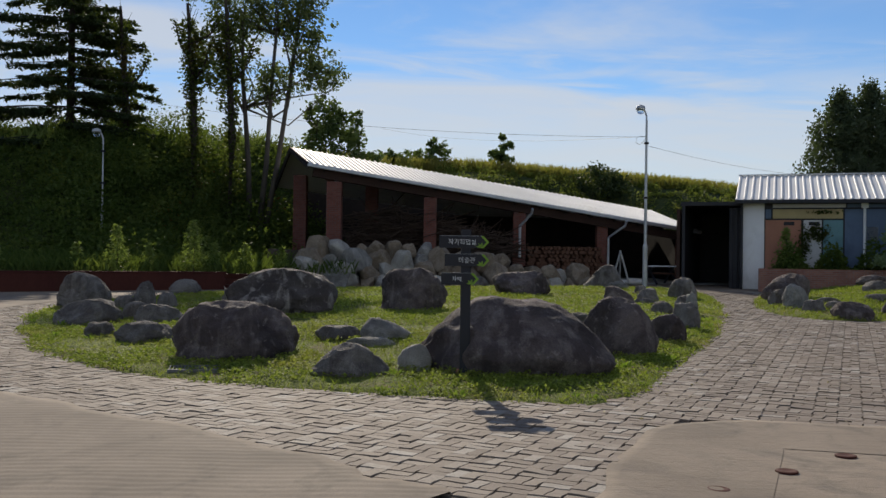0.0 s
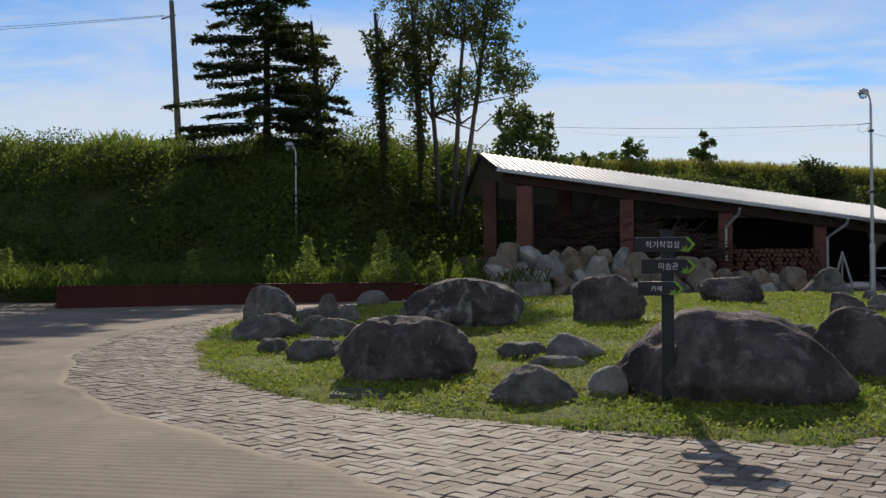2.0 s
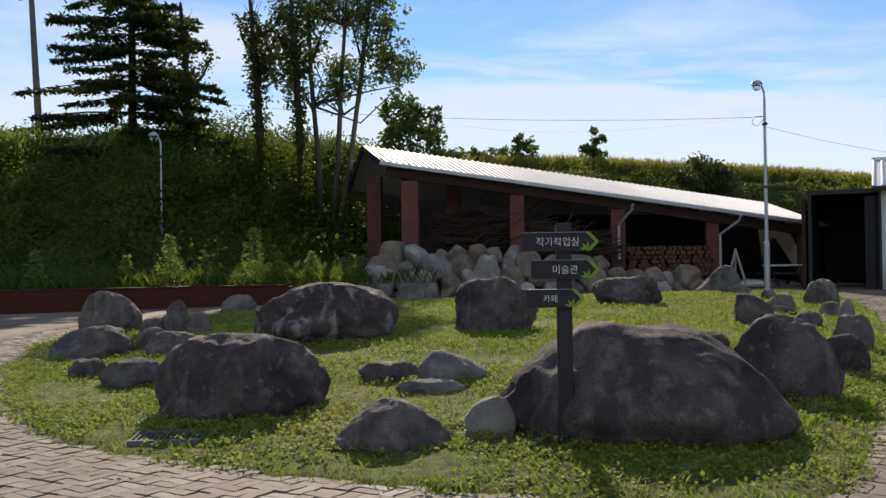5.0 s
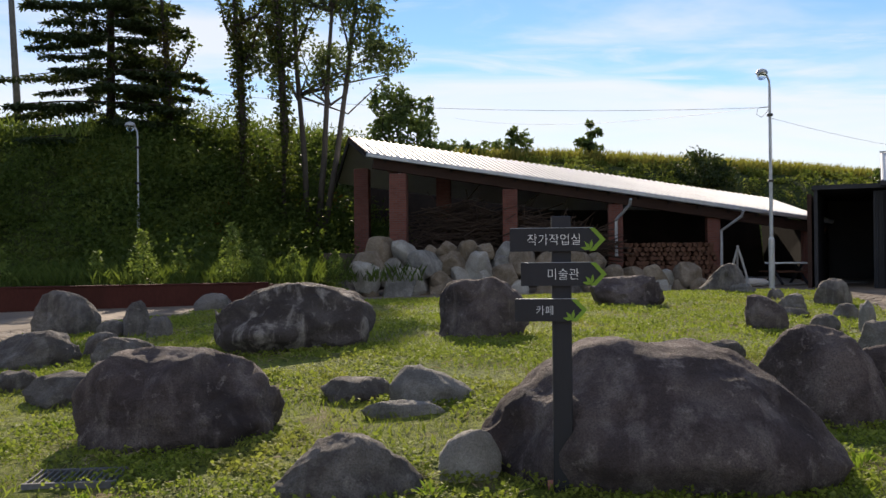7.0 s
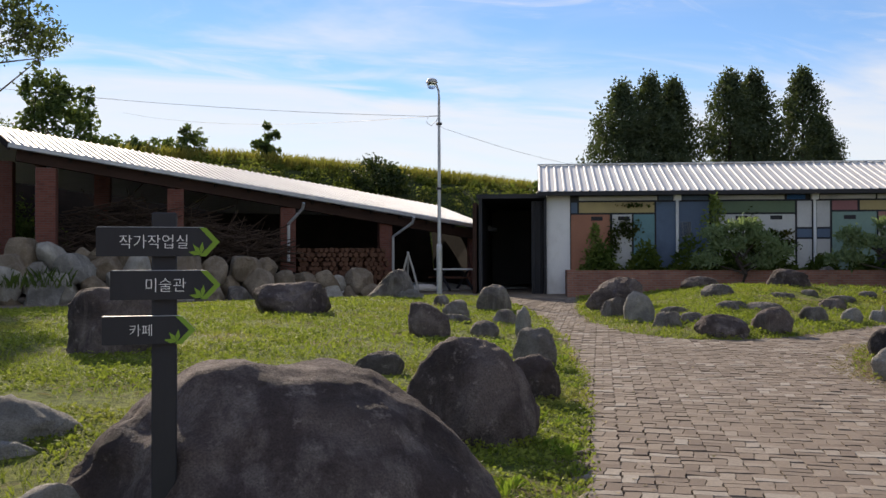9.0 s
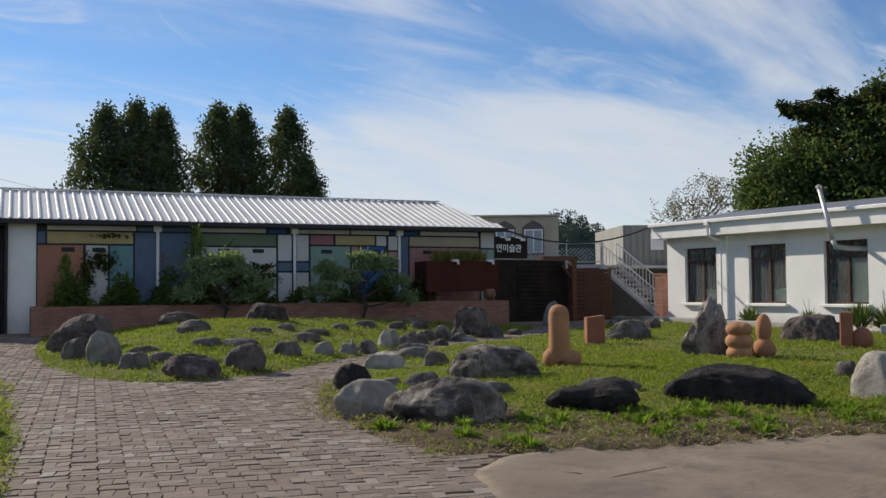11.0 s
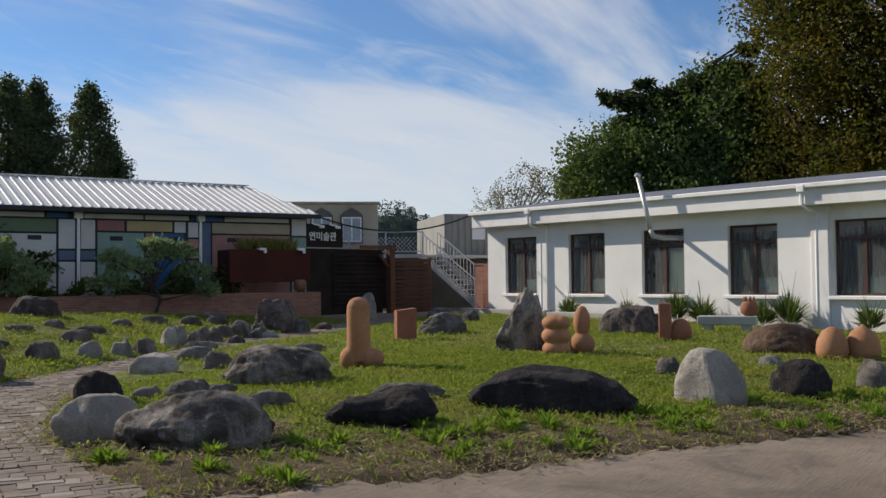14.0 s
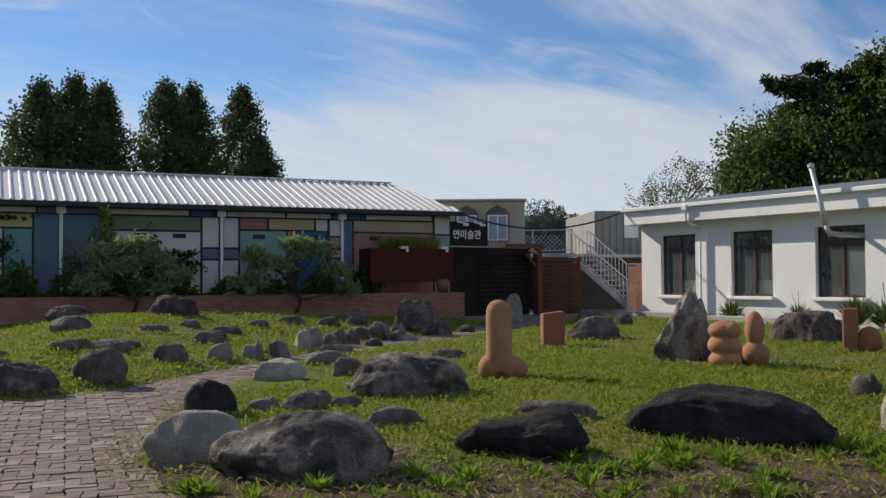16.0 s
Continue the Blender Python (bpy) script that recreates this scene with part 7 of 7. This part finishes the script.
M_FAR = leaf_mat("haze_tinted_woodland", (0.028, 0.055, 0.055), (0.045, 0.08, 0.075), None, 0.1)
hill = grid_mesh("backdrop_hill", np.linspace(180, 640, 40), np.linspace(180, 460, 30), hill_z, [surface("haze_tinted_forest_floor", (0.035, 0.06, 0.05), (0.045, 0.075, 0.06), 0.05, 0.4, 0.95)])
tagged(hill, "distant wooded hill, haze painted in as bluish green", "hill", kind="structure")
n = 900
cx, cy = rg.uniform(260, 430, n), rg.uniform(190, 340, n)
cz = hill_z(cx, cy)
k = np.repeat(np.arange(n), 90)
p = np.stack([cx, cy, cz + rg.uniform(0, 3, n)], 1)[k] + unit(rg.normal(size=(len(k), 3))) * (2.4, 2.4, 3.6) * rg.uniform(0.6, 1.3, n)[k][:, None]
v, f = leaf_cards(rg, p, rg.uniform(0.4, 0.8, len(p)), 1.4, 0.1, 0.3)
tagged(new("far_woods", fast_mesh("far_woods", v, f, M_FAR)), "tree crowns of the distant wooded hill, tinted for haze", "woods", kind="stuff")


# ---- lawn grass, weeds and litter ----
L_GRASS = leaf_mat("lawn_blades", (0.17, 0.23, 0.022), (0.29, 0.34, 0.05), (0.33, 0.29, 0.09), 0.5)
L_COVER = leaf_mat("ground_cover_leaves", (0.10, 0.14, 0.022), (0.36, 0.41, 0.075), (0.33, 0.33, 0.075), 0.5)
L_WEED = leaf_mat("weed_leaves", (0.13, 0.22, 0.025), (0.24, 0.36, 0.05), None, 0.5)
L_STRAW = leaf_mat("dry_straw", (0.44, 0.35, 0.22), (0.28, 0.21, 0.13), None, 0.25)


def scatter(poly, n, rg, up_fn, margin=0.0, box_=None, rim=None):
    p = np.array(poly)
    x0, x1, y0, y1 = box_ or (p[:, 0].min(), p[:, 0].max(), p[:, 1].min(), p[:, 1].max())
    x, y = rg.uniform(x0, x1, n), rg.uniform(y0, y1, n)
    d = to_edge(poly, x, y)
    ok = (d > margin) & ((d < rim) if rim else True)
    x, y = x[ok], y[ok]
    return x, y, plain(x, y) + np.maximum(up_fn(x, y), 0.0)


rg = np.random.default_rng(100)
for nm, poly, up_fn, parts in (
        ("lawn_1", ISLE, isle_up, ((45000, (-8, 5, 8.5, 17), 0.03, 0.075, 0.009), (50000, (-9, 8, 17, 32), 0.04, 0.09, 0.018))),
        ("lawn_2", BED, bed_up, ((60000, None, 0.04, 0.09, 0.02),)),
        ("lawn_3", LAWN, lawn_up, ((70000, (6.5, 16, 7, 18), 0.03, 0.08, 0.012), (70000, (12, 30, 5, 27), 0.04, 0.10, 0.02)))):
    for n, bx, h0, h1, w in parts:
        x, y, z = scatter(poly, n, rg, up_fn, -0.06, bx)
        keep = (np.sin(x * 1.3 + np.sin(y * 0.9) * 2) + np.sin(y * 1.7 + x * 0.6) + rg.normal(size=len(x)) * 0.6) > -0.9
        if nm == "lawn_3":
            keep &= ~front_rim(x, y) | (rg.uniform(0, 1, len(x)) < 0.22)
        x, y, z = x[keep], y[keep], z[keep]
        blade_patch("lawn_grass", "short uneven green grass with clover", rg, x, y, z - 0.01, rg.uniform(h0, h1, len(x)), np.full(len(x), w), L_GRASS, 0.9)
    for n, bx, per, size, rad in {"lawn_1": ((15000, (-8, 5, 8.5, 17), 11, 0.024, 0.085), (9000, (-9, 8, 17, 32), 9, 0.034, 0.13)), "lawn_2": ((8000, None, 9, 0.034, 0.12),), "lawn_3": ((11000, (6.5, 16, 7, 18), 9, 0.024, 0.08), (8000, (12, 30, 5, 27), 8, 0.034, 0.12))}[nm]:
        x, y, z = scatter(poly, n, rg, up_fn, -0.05, bx)
        keep = (np.sin(x * 2.1 + np.sin(y * 1.6) * 2) + np.sin(y * 2.6 + x * 0.9) + rg.normal(size=len(x)) * 0.6) > -0.35
        if nm == "lawn_3":
            keep &= ~front_rim(x, y) | (rg.uniform(0, 1, len(x)) < 0.3)
        x, y, z = x[keep], y[keep], z[keep]
        k = np.repeat(np.arange(len(x)), per)
        a, q = rg.uniform(0, 6.28, len(k)), rad * rg.uniform(0, 1, len(k)) ** 0.6
        rise = rg.uniform(0.25, 1.0, len(x))[k] * 0.055 * (1 - (q / rad) ** 2)
        p = np.stack([x[k] + np.cos(a) * q, y[k] + np.sin(a) * q, z[k] + 0.012 + rise], 1)
        v, f = leaf_cards(rg, p, size * rg.uniform(0.6, 1.4, len(p)), 1.25, -0.15, 0.6)
        tagged(new("clover", fast_mesh("clover", v, f, L_COVER)), "low leafy ground cover in uneven clumps", "clover", kind="stuff")
    x, y, z = scatter(poly, 60000, rg, up_fn, -0.15)
    keep = (np.sin(x * 2.3 + 2 + np.sin(y * 1.9)) + np.sin(y * 2.7 + x * 1.1) + rg.normal(size=len(x)) * 0.35) > 0.75
    x, y, z = x[keep], y[keep], z[keep]
    blade_patch("dry_straw", "patches of dry straw-coloured grass", rg, x, y, z, rg.uniform(0.01, 0.04, len(x)), np.full(len(x), 0.012), L_STRAW, 4.0)


x, y, z = scatter(LAWN, 110000, rg, lawn_up, -0.25, (6.3, 22, 4, 18), 1.9)
keep = (front_rim(x, y) | (to_edge(LAWN, x, y) < 0.1)) & (rg.uniform(0, 1, len(x)) < 0.5 + 0.4 * np.sin(x * 2.3 + y))
x, y, z = x[keep], y[keep], z[keep]
blade_patch("dry_straw", "matted dry stalks along the front of the sculpture lawn", rg, x, y, np.maximum(z, plain(x, y) + 0.03) + 0.02, rg.uniform(0.01, 0.035, len(x)), np.full(len(x), 0.012), L_STRAW, 4.0)


def rosettes(name, label, spots, rg, count, length, width, mat):
    """Leafy weeds: each a ring of long pointed leaves that rise and arch over."""
    sx, sy = np.array(spots).T
    sz = np.array([top_z(a, b) for a, b in spots])
    k = np.repeat(np.arange(len(sx)), count)
    n = len(k)
    big = rg.uniform(0.5, 1.25, len(sx))[k]
    a, el = rg.uniform(0, 6.28, n), rg.uniform(0.35, 1.35, n)
    L = length * big * rg.uniform(0.6, 1.1, n)
    out = np.stack([np.cos(a), np.sin(a), np.zeros(n)], 1)
    side = np.stack([-np.sin(a), np.cos(a), np.zeros(n)], 1) * (width * big)[:, None] * 0.5
    q = rg.uniform(0, 1, (n, 1)) * 0.05
    b = np.stack([sx[k], sy[k], sz[k]], 1) + out * q
    up = np.zeros((n, 3))
    up[:, 2] = np.sin(el) * L
    mid = b + out * (np.cos(el) * L * 0.5)[:, None] + up * 0.62
    tip = b + out * (np.cos(el) * L)[:, None] + up * 0.86
    v = np.stack([b, mid + side, tip, mid - side], 1).reshape(-1, 3)
    ob = new(name, fast_mesh(name, v, np.arange(4 * n).reshape(n, 4), mat))
    return tagged(ob, label, "weeds", kind="stuff")


spots = []
while len(spots) < 170:
    x, y = rg.uniform(6.8, 20), rg.uniform(6, 16)
    d = float(to_edge(LAWN, np.array([x]), np.array([y]))[0])
    if 0.05 < d < 1.7 and y < 14.5 - 0.35 * (x - 7):
        spots.append((x, y))
rosettes("edge_weeds", "bright leafy weed rosettes along the lawn edge", spots, rg, 40, 0.145, 0.026, L_WEED)
spots = []
while len(spots) < 70:
    x, y = rg.uniform(-8, 6), rg.uniform(8.8, 20)
    d = float(to_edge(ISLE, np.array([x]), np.array([y]))[0])
    if 0.02 < d < 1.2:
        spots.append((x, y))
rosettes("edge_weeds", "small weed rosettes round the island's rim", spots, rg, 18, 0.10, 0.022, L_WEED)
x, y, z = scatter(PAVED, 16000, rg, lambda a, b: np.zeros_like(a))
d = np.minimum(np.abs(to_edge(LAWN, x, y)), np.abs(to_edge(ISLE, x, y)))
keep = (to_edge(LAWN, x, y) < 0) & (to_edge(ISLE, x, y) < 0) & (to_edge(BED, x, y) < 0) & (rg.uniform(0, 1, len(x)) < np.exp(-d * 2.2))
p = np.stack([x[keep], y[keep], z[keep] + 0.032], 1)
v, f = leaf_cards(rg, p, 0.022 * rg.uniform(0.5, 1.5, len(p)), 1.5, 0.0, 0.9)
tagged(new("leaf_litter", fast_mesh("leaf_litter", v, f, L_STRAW)), "dry leaves and straw blown along the lawn edges", "litter", kind="stuff")


# ---- paving blocks, laid in pairs ----
def paver_mat():
    m = Mat("paving_block", 0.8)
    v = m.pos()
    both = m.n.new("ShaderNodeMath")
    both.operation = "FRACT"
    add = m.n.new("ShaderNodeMath")
    m.l.new(m.island(), add.inputs[0])
    m.l.new(m.rand(), add.inputs[1])
    m.l.new(add.outputs[0], both.inputs[0])
    tone = both.outputs[0]
    c = m.mix(m.rng(tone, 0.0, 0.75), (0.15, 0.115, 0.092), (0.25, 0.205, 0.165))
    c = m.mix(m.rng(tone, 0.78, 0.98), c, (0.33, 0.30, 0.262))
    c = m.mix(m.rng(m.noise(0.6, 6, 0.6, v, 0.4), 0.46, 0.66, 0, 0.6), c, (0.20, 0.158, 0.122))
    c = m.mix(m.rng(m.noise(5.0, 7, 0.7, v, 0.6), 0.55, 0.7, 0, 0.55), c, (0.10, 0.085, 0.072))
    c = m.mix(m.rng(m.noise(55, 5, 0.65, v), 0.38, 0.72, 0, 0.5), c, (0.085, 0.075, 0.066))
    m.color(c)
    m.bump(m.noise(70, 6, 0.7, v), 0.45, 0.006)
    return m.m


M_PAVER = paver_mat()
CELL, GAP = 0.205, 0.0055


def paver_ring(rng_, lx, ly):
    """Outline of one block with slightly waved long sides."""
    a, b, k = lx / 2 - GAP / 2, ly / 2 - GAP / 2, 0.017
    return [(-a, -b + k * 0.5), (-a * 0.36, -b + k * 0.5), (a * 0.36, -b - k * 0.5), (a, -b - k * 0.5), (a, b - k * 0.5), (a * 0.36, b - k * 0.5), (-a * 0.36, b + k * 0.5), (-a, b + k * 0.5)]


ring = paver_ring(None, CELL, CELL / 2)
bm = bmesh.new()
top = [bm.verts.new((x * 0.985, y * 0.97, 0.0)) for x, y in ring]
mid = [bm.verts.new((x, y, -0.0035)) for x, y in ring]
low_ = [bm.verts.new((x, y, -0.05)) for x, y in ring]
bm.faces.new(top)
for a, b in ((top, mid), (mid, low_)):
    for i in range(8):
        j = (i + 1) % 8
        bm.faces.new((a[j], a[i], b[i], b[j]))
one = link("paving_block", bm, M_PAVER)
block_me = one.data
bpy.data.objects.remove(one)
tv = np.array([v.co[:] for v in block_me.vertices])
quads = np.array([list(p.vertices) for p in block_me.polygons if len(p.vertices) == 4])
tops = np.array([list(p.vertices) for p in block_me.polygons if len(p.vertices) == 8])
top_quads = np.array([[t[0], t[1], t[6], t[7]] for t in tops] + [[t[1], t[2], t[5], t[6]] for t in tops] + [[t[2], t[3], t[4], t[5]] for t in tops])
quads = np.concatenate([quads, top_quads])
rg = np.random.default_rng(200)
ANG = radians(-23)
ca, sa = math.cos(ANG), math.sin(ANG)
I, J = np.meshgrid(np.arange(-105, 160), np.arange(-70, 185))
I, J = I.ravel(), J.ravel()
px, py, pr = [], [], []
for s in (-0.25, 0.25):
    turned = (I + J) % 2
    gx, gy = (I + np.where(turned == 0, 0, s)) * CELL, (J + np.where(turned == 0, s, 0)) * CELL
    px.append(gx * ca - gy * sa)
    py.append(gx * sa + gy * ca)
    pr.append(ANG + turned * np.pi / 2)
px, py, pr = np.concatenate(px), np.concatenate(py), np.concatenate(pr)
ok = (px > -10) & (px < 26) & (py > 4.5) & (py < 33)
px, py, pr = px[ok], py[ok], pr[ok]
ok = (to_edge(PAVED, px, py) > 0.02) & (to_edge(ISLE, px, py) < 0.06) & (to_edge(BED, px, py) < 0.06) & (to_edge(LAWN, px, py) < 0.06)
px, py, pr = px[ok], py[ok], pr[ok]
N = len(px)
pz = plain(px, py) + 0.020 + rg.normal(size=N) * 0.0022 + 0.006 * np.sin(px * 1.7 + py * 0.9) * np.sin(py * 1.3)
tx, ty = rg.normal(size=N) * 0.015, rg.normal(size=N) * 0.015
pr = pr + rg.normal(size=N) * 0.025
single = (px > -0.9) & (px < 1.6) & (py > 6.9) & (py < 9.0)
idx = np.nonzero(single)[0][:300]
for i in idx:
    ob = new("paving_block", block_me)
    ob.parent = paving_bed
    ob.matrix_basis = Matrix.LocRotScale((px[i], py[i], pz[i]), Euler((tx[i], ty[i], pr[i])), None)
rest = np.ones(N, bool)
rest[idx] = False
px, py, pz, pr, tx, ty = (q[rest] for q in (px, py, pz, pr, tx, ty))
c, s = np.cos(pr)[:, None], np.sin(pr)[:, None]
X, Y = tv[None, :, 0] * c - tv[None, :, 1] * s, tv[None, :, 0] * s + tv[None, :, 1] * c
Z = tv[None, :, 2] + pz[:, None] + X * tx[:, None] + Y * ty[:, None]
V = np.stack([X + px[:, None], Y + py[:, None], Z], 2).reshape(-1, 3)
Fq = (quads[None] + (np.arange(len(px)) * len(tv))[:, None, None]).reshape(-1, 4)
blocks = new("paving_blocks", fast_mesh("paving_blocks", V, Fq, M_PAVER))
tagged(blocks, "grey-brown interlocking concrete paving blocks with dark joints", kind="stuff")
blocks.parent = paving_bed
